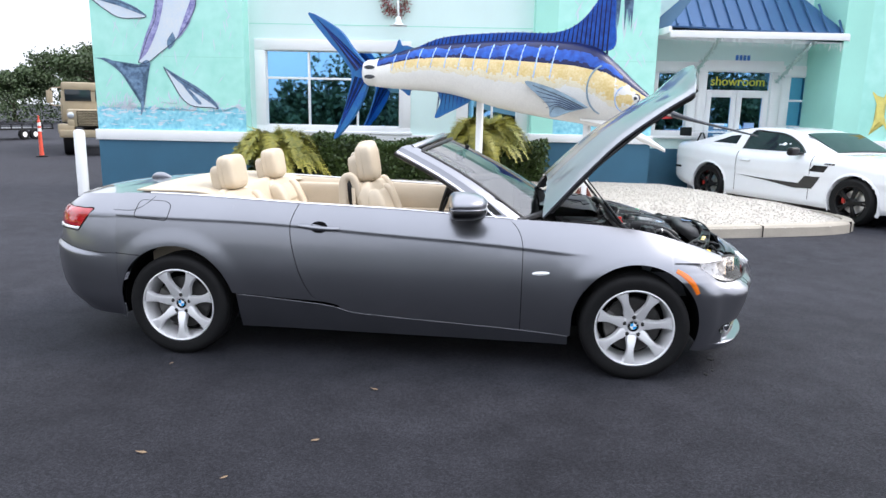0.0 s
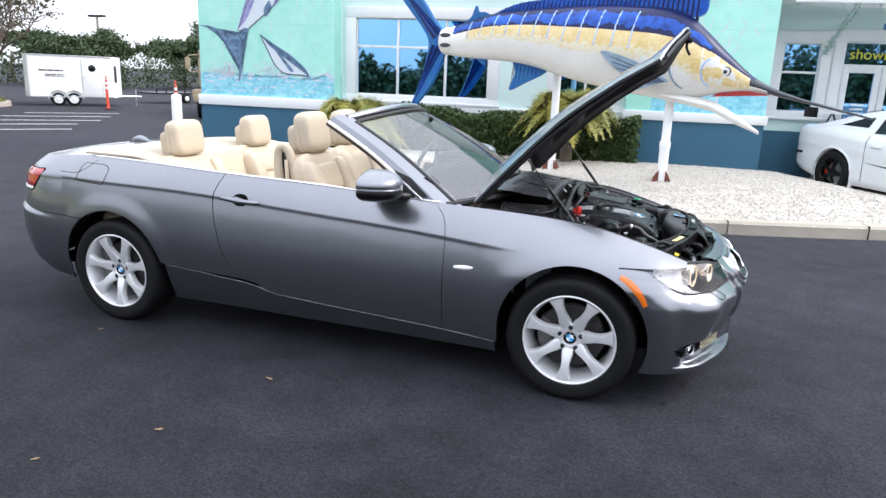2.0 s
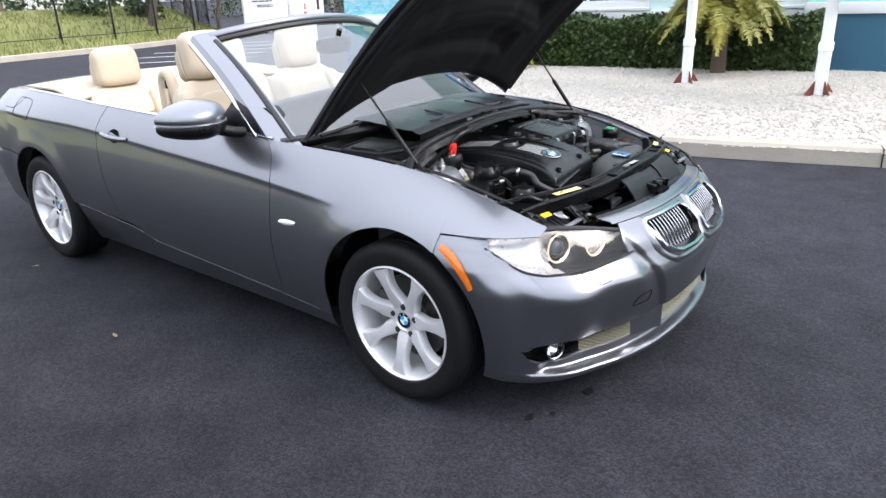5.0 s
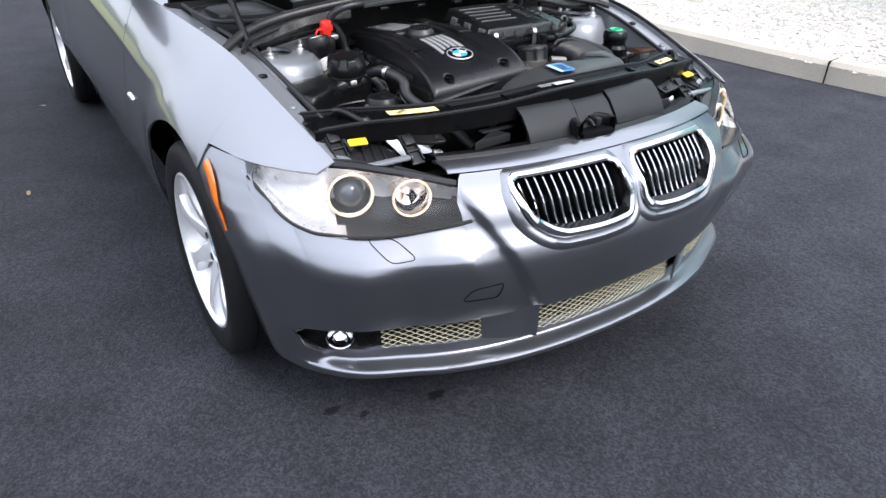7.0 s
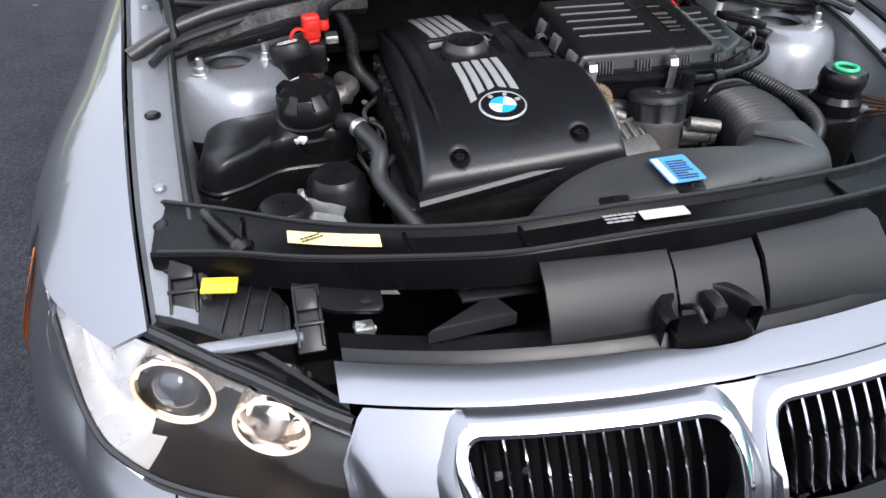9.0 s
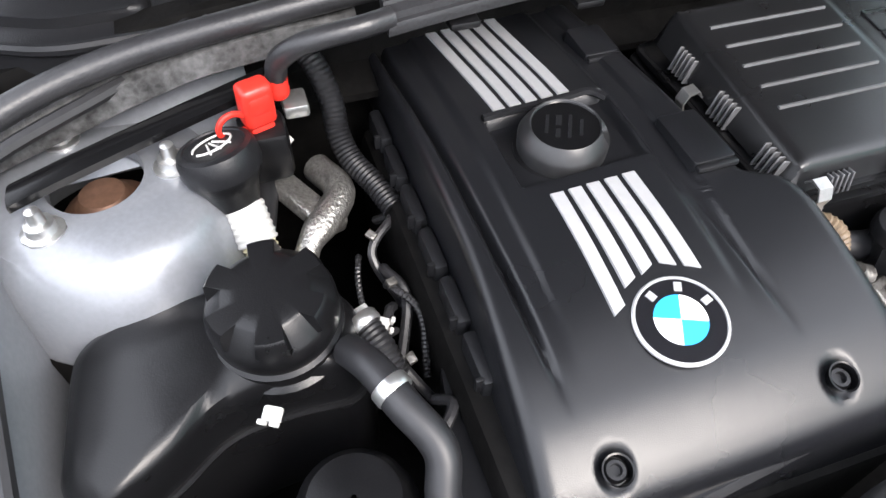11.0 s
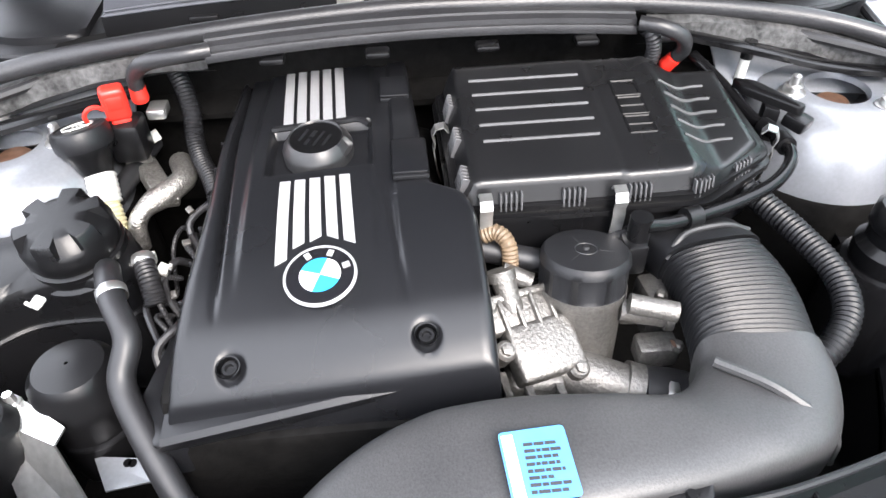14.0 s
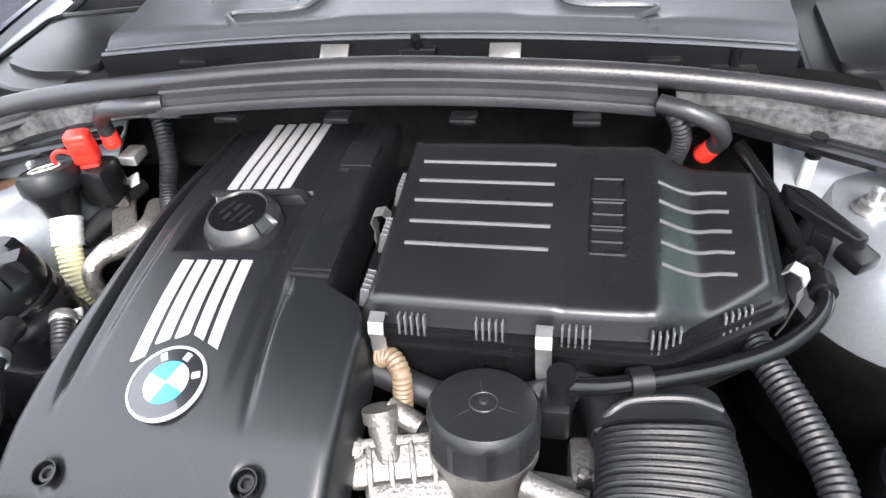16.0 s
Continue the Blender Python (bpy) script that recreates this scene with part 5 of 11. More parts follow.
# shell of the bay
# floor and walls wear the near-black colour that holds the bay's shade
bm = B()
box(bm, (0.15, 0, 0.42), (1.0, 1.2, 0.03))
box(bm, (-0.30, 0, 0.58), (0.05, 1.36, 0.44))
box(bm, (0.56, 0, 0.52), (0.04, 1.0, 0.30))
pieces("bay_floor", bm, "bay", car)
for s in (-1, 1):
    bm = B()
    rows = []
    for x in np.linspace(-0.55, 0.50, 30):
        y, z = ytop(x), ztop(x)
        rows.append([(x, s * (y - 0.003), z - 0.004), (x, s * (y - 0.008), z - 0.016), (x, s * (y - 0.062), z - 0.022), (x, s * (y - 0.072), z - 0.05), (x, s * (y - 0.085), 0.66), (x, s * (y - 0.10), 0.45)])
    sheet(bm, rows)
    bmesh.ops.recalc_face_normals(bm, faces=bm.faces[:])
    part("inner_wing", bm, "bay_paint", car, "grey painted inner wing flange")
    for x, r in ((-0.25, 0.009), (-0.08, 0.009), (0.12, 0.012), (0.27, 0.009), (0.335, 0.014), (0.40, 0.011)):
        bm = B()
        lathe(bm, [(r, 0), (r, 0.004), (r * 0.7, 0.007), (0, 0.007)], Matrix.Translation((x, s * (ytop(x) - 0.034), ztop(x) - 0.0205)), 14, cap=False)
        part("wing_fastener", bm, "plastic" if r > 0.01 else "bay_paint", car)
    bm = B()
    tube(bm, [(x, s * (ytop(x) - 0.07), ztop(x) - 0.012) for x in np.linspace(-0.5, 0.46, 10)], 0.0065, 8, 50)
    part("wing_seal", bm, "seal", car)

    # strut tower
    tower = new("strut_tower")
    tower.parent = car
    c = Vector((-0.062, s * 0.548, 0))
    bm = B()
    rows = []
    n = 40
    for r, z, dx, dy in ((0.040, 0.822, 0, 0), (0.042, 0.830, 0, 0), (0.075, 0.832, 0, 0), (0.098, 0.826, 0.0, 0), (0.108, 0.810, 0.004, -0.002), (0.114, 0.79, 0.008, -0.004), (0.118, 0.765, 0.010, -0.006), (0.122, 0.735, 0.012, -0.008)):
        rows.append([(c.x + dx + r * 1.05 * math.cos(2 * math.pi * j / n), c.y + s * dy + r * math.sin(2 * math.pi * j / n), z) for j in range(n)])
    sheet(bm, rows, close_u=True)
    bmesh.ops.recalc_face_normals(bm, faces=bm.faces[:])
    part("tower_body", bm, "bay_paint", tower, "grey painted suspension tower")
    # lower tower: shade is painted as a near-black skirt, no separate lining
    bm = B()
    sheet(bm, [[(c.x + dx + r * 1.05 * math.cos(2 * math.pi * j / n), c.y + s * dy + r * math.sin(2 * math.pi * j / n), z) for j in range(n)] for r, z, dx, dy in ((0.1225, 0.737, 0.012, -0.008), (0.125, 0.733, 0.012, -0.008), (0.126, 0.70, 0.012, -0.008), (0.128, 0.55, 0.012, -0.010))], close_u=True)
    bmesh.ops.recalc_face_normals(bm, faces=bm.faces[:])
    part("tower_foot_shade", bm, "bay", tower, "foot of the tower, near-black for the shade low in the bay")
    bm = B()
    lathe(bm, [(0.041, 0.79), (0.03, 0.80), (0.02, 0.812), (0, 0.813)], Matrix.Translation(c), 24, cap=False)
    part("tower_well", bm, "copper", tower)
    for a in (-35, 85, 205):
        q = c + Vector((0.068 * math.cos(radians(a)), 0.068 * s * -1 * math.sin(radians(a)), 0.83))
        bm = B()
        lathe(bm, [(0.018, 0.0), (0.018, 0.003), (0.013, 0.004), (0.012, 0.012), (0.007, 0.013), (0.006, 0.026), (0.003, 0.028)], Matrix.Translation(q), 6 if a > 300 else 12)
        part("tower_stud", bm, "steel", tower, "zinc-plated nut and stud")
    bm = B()
    rows = []
    run = [(-0.118, 0.325, 0.897), (-0.100, 0.40, 0.884), (-0.092, 0.46, 0.870), (-0.082, 0.535, 0.853), (-0.066, 0.62, 0.846)]
    for p in smooth(run if s > 0 else [(-0.033, -0.607, 0.850), (-0.052, -0.561, 0.853), (-0.082, -0.474, 0.860), (-0.110, -0.383, 0.868)], 26):
        w = 0.011 if s > 0 else 0.014
        rows.append([p + Vector((dx, 0, dz)) for dx, dz in ((-w, -0.002), (-w, 0.003), (-w * 0.5, 0.006), (w * 0.5, 0.006), (w, 0.003), (w, -0.004), (0, -0.006))])
    sheet(bm, rows, close_u=True)
    bmesh.ops.recalc_face_normals(bm, faces=bm.faces[:])
    part("tower_brace", bm, "plastic_gloss", tower, "black brace bar")
bm = B()
bars(bm, (0.045, -0.565, 0.775), (0.1, 1, 0), (-0.5, 0, 0.85), 0.09, 0.016, 1, 0.0008, 1, 3)
part("stamped_mark", bm, "bay_paint", car)

# engine cover
cov_base = curve((-0.215, 0.832), (-0.12, 0.843), (-0.03, 0.853), (0.03, 0.856), (0.1, 0.853), (0.2, 0.843), (0.27, 0.827), (0.31, 0.808), (0.34, 0.786))


def cover_z(x, y):
    z = cov_base(x) + 0.07 * (y + 0.15)
    fade = 1 - sstep(0.14, 0.26, x)
    z += 0.005 * fade * sstep(-0.228, -0.218, y) * (1 - sstep(-0.088, -0.078, y))
    z += 0.004 * fade * sstep(-0.062, -0.058, y)
    z -= 0.013 * math.exp(-((y + 0.250 - 0.03 * x) / 0.0036) ** 2) * (1 - sstep(0.16, 0.28, x))
    z -= 0.0035 * math.exp(-((y + 0.083 - 0.10 * x) / 0.004) ** 2) * sstep(0.10, 0.14, x) * (1 - sstep(0.22, 0.28, x))
    well = min(sstep(-0.008, 0.0, x), 1 - sstep(0.078, 0.088, x), sstep(-0.206, -0.198, y), 1 - sstep(-0.090, -0.082, y))
    z -= 0.014 * well
    for sx, sy in ((0.311, -0.224), (0.305, -0.041)):
        d = math.hypot(x - sx, y - sy)
        z -= 0.005 * (1 - sstep(0.008, 0.016, d))
    return z


cover_l = curve((-0.215, -0.268), (0.1, -0.268), (0.25, -0.278), (0.34, -0.285))
cover_r = curve((-0.215, -0.034), (0.105, -0.022), (0.125, -0.018), (0.15, 0.014), (0.18, 0.022), (0.34, 0.024))
bm = height_block(-0.212, 0.338, cover_l, cover_r, cover_z, 150, 140, 0.05, 0.012)
cover = part("engine_cover", bm, "cover", car, "black moulded engine cover with silver stripes")
for k in range(5):
    yc = -0.179 + 0.0168 * k
    low_end = 0.236 - math.sqrt(0.045 ** 2 - (yc + 0.139) ** 2) if abs(yc + 0.139) < 0.045 else 0.219
    for xa, xb, ya, yb in ((-0.205, -0.014, -0.1985 + 0.0172 * k, -0.185 + 0.0162 * k), (0.102, low_end, -0.180 + 0.0163 * k, -0.1785 + 0.0172 * k)):
        bm = B()
        rows = []
        for i in range(9):
            t = i / 8
            x = xa + (xb - xa) * t
            yy = ya + (yb - ya) * t
            skew = 0.006 * (1 if k > 2 else -1) * (t if xa > 0 else 0)
            rows.append([(x + (skew if w > 0 else -skew) * 0.5, yy + w, cover_z(x, yy) + h) for w, h in ((-0.0061, -0.001), (-0.0057, 0.0014), (0.0057, 0.0014), (0.0061, -0.001))])
        vs = sheet(bm, rows)
        bm.faces.new(vs[0]); bm.faces.new(vs[-1][::-1])
        bmesh.ops.recalc_face_normals(bm, faces=bm.faces[:])
        part("stripe", bm, "stripe", cover, "brushed silver stripe")
nrm = Vector((0.30, -0.10, 1)).normalized()
em = along(Vector((0.236, -0.139, cover_z(0.236, -0.139) + 0.0005)), Vector((0.236, -0.139, cover_z(0.236, -0.139))) + Vector((0.17, -0.07, 1)))
roundel(cover, em @ pose(0, 0, 0, 0, 0, 0), 0.0365)
for sx, sy in ((0.311, -0.224), (0.305, -0.041)):
    bm = B()
    z = cover_z(sx, sy)
    lathe(bm, [(0.0085, -0.002), (0.0085, 0.004), (0.007, 0.006), (0.0045, 0.006), (0.004, 0.002), (0.0, 0.002)], along((sx, sy, z), (sx + 0.2, sy - 0.07, z + 1)), 18, cap=False)
    part("cover_screw", bm, "plastic_matt", cover)
    bm = B()
    lathe(bm, [(0.0105, 0.0085), (0.0115, 0.0105), (0.0102, 0.0102), (0.0092, 0.0)], along((sx, sy, z), (sx + 0.3, sy - 0.07, z + 1)), 22, cap=False)
    part("screw_ring", bm, "plastic_gloss", cover)
# oil filler
oil = new("oil_filler")
oil.parent = cover
bm = B()
tilt = along((0.041, -0.146, 0.848), (0.049, -0.150, 0.948))
n = 60
notch = lambda j: 0.16 if abs(((j / n * 360 - 8 + 180) % 360) - 180) < 15 else 0.0
rows = []
for r, z, cut in ((0.036, -0.004, 0), (0.0405, 0.0, 0), (0.0410, 0.013, 0), (0.0395, 0.0165, 1), (0.0325, 0.0265, 1), (0.0312, 0.0275, 0), (0.0302, 0.0262, 0)):
    rows.append([(r * (1 - cut * notch(j) * 0.6) * math.cos(2 * math.pi * j / n), r * math.sin(2 * math.pi * j / n), z - cut * notch(j) * 0.02) for j in range(n)])
sheet(bm, [[tilt @ Vector(p) for p in r] for r in rows], close_u=True)
part("oil_cap_rim", bm, "cap_rim", oil, "grey rim of the oil cap")
bm = B()
lathe(bm, [(0.0308, 0.0262), (0.0296, 0.0250), (0.0, 0.0250)], tilt, 40, cap=False)
part("oil_cap", bm, "plastic_gloss", oil, "black oil filler cap")
bm = B()
lathe(bm, [(0.044, -0.010), (0.0435, -0.001), (0.039, 0.0005)], tilt, 40, cap=False)
part("cap_seat", bm, "plastic", oil)
bm = B()
for px, py, w, h in ((0.004, 0, 0.028, 0.003), (-0.006, 0.006, 0.012, 0.005), (-0.006, -0.010, 0.010, 0.004), (0.014, 0.0, 0.020, 0.003), (-0.016, 0.0, 0.022, 0.003)):
    box(bm, (px, py, 0.0254), (h, w, 0.0012), m=tilt)
pieces("cap_mark", bm, "plastic_matt", oil)
bm = B()
tube(bm, [(-0.006, y, cover_z(-0.012, y) + 0.002) for y in np.linspace(-0.204, -0.098, 6)] + [(0.006, -0.086, cover_z(0.0, -0.07) + 0.002)], 0.004, 6, 24)
part("well_edge", bm, "plastic_matt", cover)
for x0, x1, y0, y1 in ((-0.112, -0.062, -0.072, -0.034), (0.052, 0.118, -0.062, -0.022)):
    bm = B()
    zm = cover_z((x0 + x1) / 2, (y0 + y1) / 2)
    prism(bm, rounded([(x0, y0), (x1, y0), (x1, y1), (x0, y1)], 0.004, 3), zm - 0.01, zm + 0.005, 0.002)
    tile = part("cover_tile", bm, "cover", cover)
    bm = B()
    box(bm, (x1 + 0.003, (y0 + y1) / 2, zm + 0.001), (0.007, y1 - y0, 0.006), 0.002)
    part("tile_edge", bm, "plastic_matt", cover)
# front lip and lower flange of the cover
bm = B()
rows = []
for k in range(25):
    y = -0.292 + 0.232 * k / 24
    z = 0.757 + 0.12 * (y + 0.292)
    x = 0.346 - 0.02 * (k / 24)
    rows.append([(x - 0.02, y, z + 0.004), (x + 0.006, y, z + 0.002), (x + 0.011, y, z - 0.003), (x + 0.010, y, z - 0.012), (x - 0.01, y, z - 0.05)])
sheet(bm, rows)
bmesh.ops.recalc_face_normals(bm, faces=bm.faces[:])
part("cover_lip", bm, "cover", cover)
bm = B()
prism(bm, rounded([(0.16, -0.30), (0.30, -0.325), (0.352, -0.31), (0.352, -0.27), (0.16, -0.27)], 0.012, 4), 0.70, 0.748, 0.006)
part("cover_flange", bm, "cover", cover)
# block below the cover, its shade painted in as near-black
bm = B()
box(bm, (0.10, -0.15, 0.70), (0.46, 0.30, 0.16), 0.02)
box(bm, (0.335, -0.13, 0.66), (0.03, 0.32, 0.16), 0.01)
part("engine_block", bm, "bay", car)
bm = B()
for k in range(6):
    x = -0.10 + 0.059 * k
    box(bm, (x, -0.279, 0.772), (0.052, 0.014, 0.050), 0.005)
    box(bm, (x + 0.020, -0.287, 0.790), (0.004, 0.007, 0.016), 0.001)
pieces("valve_cover_block", bm, "plastic_matt", car, "ribbed black valve cover edge")

# air box
LID_L, LID_R, LID_SLOPE = 0.020, 0.366, 0.125


def lid_z(x, y):
    """The lid slopes forward and steps down towards the wing."""
    z = 0.8895 - LID_SLOPE * x - 0.026 * sstep(0.258, 0.312, y)
    z -= 0.0016 * math.exp(-((y - 0.187) / 0.0016) ** 2)
    z -= 0.0015 * min(sstep(0.186, 0.190, y), 1 - sstep(0.254, 0.260, y))
    return z


lid_f = curve((0.0, 0.149), (0.20, 0.150), (0.262, 0.148), (0.284, 0.140), (0.345, 0.100), (0.366, 0.082), (0.4, 0.06))
lid_b = curve((0.0, -0.064), (0.2, -0.066), (0.38, -0.062))
rim_z = lambda x, y: 0.846 - 0.055 * (x - 0.15) - 0.012 * sstep(0.25, 0.36, y)
bm = B()
rows = []
ys = [LID_L, LID_L + 0.002, LID_L + 0.006, LID_L + 0.012] + list(np.linspace(0.04, 0.348, 72)) + [0.354, 0.360, 0.364, LID_R]
for j, y in [(-1, LID_L)] + list(enumerate(ys)) + [(99, LID_R)]:
    row = []
    xb, xf = lid_b(y), lid_f(y)
    ts = [0, 0.008, 0.02, 0.04] + list(np.linspace(0.07, 0.93, 26)) + [0.96, 0.98, 0.992, 1]
    for i, t in [(-1, 0)] + list(enumerate(ts)) + [(99, 1)]:
        x = xb + (xf - xb) * t
        d = min(t * (xf - xb), (1 - t) * (xf - xb), y - LID_L, LID_R - y)
        z = lid_z(x, y) - 0.008 * (1 - math.sqrt(max(0, 1 - (1 - min(1, d / 0.009)) ** 2)))
        px, py = x, y
        if i in (-1, 99) or j in (-1, 99):
            z = rim_z(x, y)
            px += 0.006 * (-1 if i == -1 else 1 if i == 99 else 0)
            py += 0.010 * (-1 if j == -1 else 1 if j == 99 else 0)
        row.append((px, py, z))
    rows.append(row)
sheet(bm, rows)
bmesh.ops.recalc_face_normals(bm, faces=bm.faces[:])
airbox = new("air_box")
airbox.parent = car
part("air_box_lid", bm, "lid", airbox, "black ribbed air filter lid")


def lid_ridge(bm, pts, w, h):
    """A low raised line on the lid along (x, y) points."""
    rows = [[(x + dx, y, lid_z(x, y) + hh) for dx, hh in ((-w, -0.001), (-w * 0.5, h), (w * 0.5, h), (w, -0.001))] for x, y in pts]
    vs = sheet(bm, rows)
    bm.faces.new(vs[0]), bm.faces.new(vs[-1][::-1])
    bmesh.ops.recalc_face_normals(bm, faces=bm.faces[:])


for k in range(5):
    x = -0.028 + 0.0280 * k
    bm = B()
    lid_ridge(bm, [(x, y) for y in np.linspace(0.038 + 0.0008 * k, 0.173, 6)], 0.0021, 0.0020)
    part("lid_rib", bm, "rib", airbox)
    bm = B()
    xr = -0.012 + 0.0255 * k
    lid_ridge(bm, [(xr - 0.014 * sstep(0.268, 0.325, y), y) for y in np.linspace(0.270, 0.336, 14)], 0.0019, 0.0020)
    part("lid_rib", bm, "rib", airbox)
# raised plain marks on the lid
for xa, xb, bars_at in ((-0.012, 0.016, (0.0, 1.0)), (0.020, 0.051, (0.0, 0.5, 1.0)), (0.055, 0.084, (0.0, 0.5, 1.0))):
    bm = B()
    for q in bars_at:
        x = xa + (xb - xa) * q
        rod(bm, (x, 0.209, lid_z(x, 0.209)), (x, 0.239, lid_z(x, 0.239)), 0.0019, 6)
    for y in (0.209, 0.239):
        rod(bm, (xa, y, lid_z(xa, y)), (xb, y, lid_z(xb, y)), 0.0019, 6)
    part("embossed_mark", bm, "plastic", airbox)
bm = B()
base = [(-0.085, 0.004), (0.158, 0.004), (0.160, 0.27), (0.094, 0.372), (-0.09, 0.380)]
prism(bm, rounded(base, 0.012, 4), 0.76, 0.846, 0.004)
big = [(-0.09, -0.004), (0.166, -0.004), (0.168, 0.276), (0.100, 0.380), (-0.095, 0.388)]
part("air_box_base", bm, "plastic", airbox)
bm = B()
prism(bm, rounded(big, 0.012, 4), 0.828, 0.8345, 0.002)
part("air_box_flange", bm, "plastic", airbox)
bm = B()
mid = [(-0.088, 0.0), (0.161, 0.0), (0.163, 0.273), (0.097, 0.376), (-0.092, 0.384)]
prism(bm, rounded(mid, 0.012, 4), 0.840, 0.8455, 0.002)
part("air_box_flange", bm, "plastic", airbox)
for y in (0.050, 0.118, 0.190, 0.262, 0.322):
    for k in range(5):
        q = y + 0.0056 * k
        bm = B()
        x = 0.1575 if q < 0.27 else 0.1575 - 0.62 * (q - 0.27)
        box(bm, (0, 0, 0), (0.008, 0.0020, 0.020), 0.0006, Matrix.Translation((x, q, 0.850 - 0.010 * sstep(0.25, 0.36, q))) @ pose(0, 0, 0, 0, -10, 0), 1)
        part("vent_rib", bm, "rib", airbox)
for x in (0.112, 0.040, -0.03):
    for k in range(5):
        bm = B()
        box(bm, (0, 0, 0), (0.0020, 0.008, 0.026), 0.0006, Matrix.Translation((x + 0.0062 * k, 0.0125, 0.856 - 0.05 * (x - 0.11))) @ pose(0, 0, 0, -16, 0, 0), 1)
        part("vent_rib", bm, "rib", airbox)
for x, y, a in ((0.166, 0.033, 0), (0.168, 0.176, 0), (0.02, -0.004, -90), (0.075, 0.385, 60)):
    bm = B()
    m = Matrix.Translation((x, y, 0.0)) @ pose(0, 0, 0, 0, 0, a)
    rows = [[m @ Vector((px, w, z)) for w in (-0.0068, 0.0068)] for px, z in ((-0.011, 0.856), (-0.006, 0.863), (0.003, 0.861), (0.007, 0.852), (0.004, 0.842), (0.006, 0.832), (0.002, 0.80), (-0.002, 0.785))]
    sheet(bm, rows)
    solid(bm, 0.0016)
    part("spring_clip", bm, "steel", airbox, "zinc spring clip")

# cross bar and scuttle
bm = B()
rows = []
for k in range(31):
    y = -0.275 + 0.545 * k / 30
    bend = 0.009 * (1 - ((y) / 0.27) ** 2)
    x, z = -0.064 - 0.047 * (k / 30) - bend, 0.944 - 0.019 * (k / 30) + bend
    rows.append([(x - 0.026, y, z - 0.002), (x - 0.024, y, z + 0.004), (x - 0.012, y, z + 0.002), (x - 0.011, y, z - 0.001), (x - 0.002, y, z - 0.004), (x - 0.001, y, z - 0.010), (x + 0.003, y, z - 0.011), (x + 0.005, y, z - 0.016), (x + 0.004, y, z - 0.022), (x - 0.02, y, z - 0.022)])
vs = sheet(bm, rows, close_u=True)
bm.faces.new(vs[0][::-1]), bm.faces.new(vs[-1])
bmesh.ops.recalc_face_normals(bm, faces=bm.faces[:])
bar = part("cross_bar", bm, "faded_dark", car, "black ribbed wiring channel across the bay")
for y in (-0.07, 0.07, -0.2, 0.2):
    bm = B()
    box(bm, (-0.088 - 0.04 * y, y, 0.909 - 0.02 * y), (0.022, 0.030, 0.008), 0.003)
    part("channel_foot", bm, "plastic", bar)
bm = B()
tube(bm, [(-0.04, -0.70, 0.855), (-0.085, -0.62, 0.885), (-0.118, -0.50, 0.908), (-0.125, -0.29, 0.932), (-0.137, -0.08, 0.943), (-0.137, 0.08, 0.943), (-0.140, 0.29, 0.930), (-0.128, 0.50, 0.905), (-0.09, 0.62, 0.882), (-0.05, 0.70, 0.855)], 0.0125, 12, 90)
part("scuttle_seal", bm, "faded_dark", car, "thick black rubber seal")
# bulkhead, coloured as dark as the shade it stands in
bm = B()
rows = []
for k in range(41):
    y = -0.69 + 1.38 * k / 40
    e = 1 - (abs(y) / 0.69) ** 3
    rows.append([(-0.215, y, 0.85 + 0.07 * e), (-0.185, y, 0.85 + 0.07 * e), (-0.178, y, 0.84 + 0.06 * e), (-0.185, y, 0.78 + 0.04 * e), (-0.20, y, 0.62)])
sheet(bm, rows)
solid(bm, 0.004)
part("bulkhead", bm, "bay", car, "bulkhead behind the engine, near-black with the bay's shade")
for s in (-1, 1):
    bm = B()
    rows = []
    for k in range(25):
        y = 0.29 + 0.36 * k / 24
        x, z = -0.128 + 0.30 * max(0, y - 0.45) ** 1.2, 0.924 - 0.22 * max(0, y - 0.36) ** 1.15
        wob = 0.002 * math.sin(31 * y) + 0.0015 * math.sin(77 * y)
        rows.append([(x - 0.03, s * y, z - 0.006), (x, s * y, z - 0.008), (x + 0.010, s * y, z - 0.014), (x + 0.013 + wob, s * y, z - 0.036 + wob), (x + 0.004, s * y, z - 0.042), (x - 0.03, s * y, z - 0.06)])
    sheet(bm, rows)
    bmesh.ops.recalc_face_normals(bm, faces=bm.faces[:])
    part("scuttle_flange", bm, "grime", car, "grimy steel flange below the rubber seal")
    bm = B()
    sheet(bm, [[(x, s * (0.40 + 0.24 * q), 0.862 - 0.045 * (x + 0.16) / 0.07 - 0.02 * q) for q in (0, 0.33, 0.66, 1)] for x in (-0.172, -0.14, -0.11, -0.092)])
    bmesh.ops.recalc_face_normals(bm, faces=bm.faces[:])
    solid(bm, 0.003)
    part("bulkhead_shelf", bm, "bay_paint", car, "grey painted shelf behind the suspension tower")
bm = B()
cow = lambda x, y: 0.928 + 0.022 * (1 - (y / 0.45) ** 2) + 0.012 * sstep(-0.21, -0.24, x) + 0.02 * sstep(-0.25, -0.5, x) - 0.006 * sstep(0.10, 0.13, abs(y)) * (1 - sstep(0.27, 0.3, abs(y))) * sstep(-0.23, -0.26, x) * (1 - sstep(-0.44, -0.47, x))
sheet(bm, [[(x, y * (1 + 0.08 * (-0.2 - x)), cow(x, y)) for y in np.linspace(-0.435, 0.42, 61)] for x in np.concatenate([[-0.196], np.linspace(-0.2, -0.56, 40)])])
for v in bm.verts:
    if v.co.x > -0.197:
        v.co.z -= 0.04
bmesh.ops.recalc_face_normals(bm, faces=bm.faces[:])
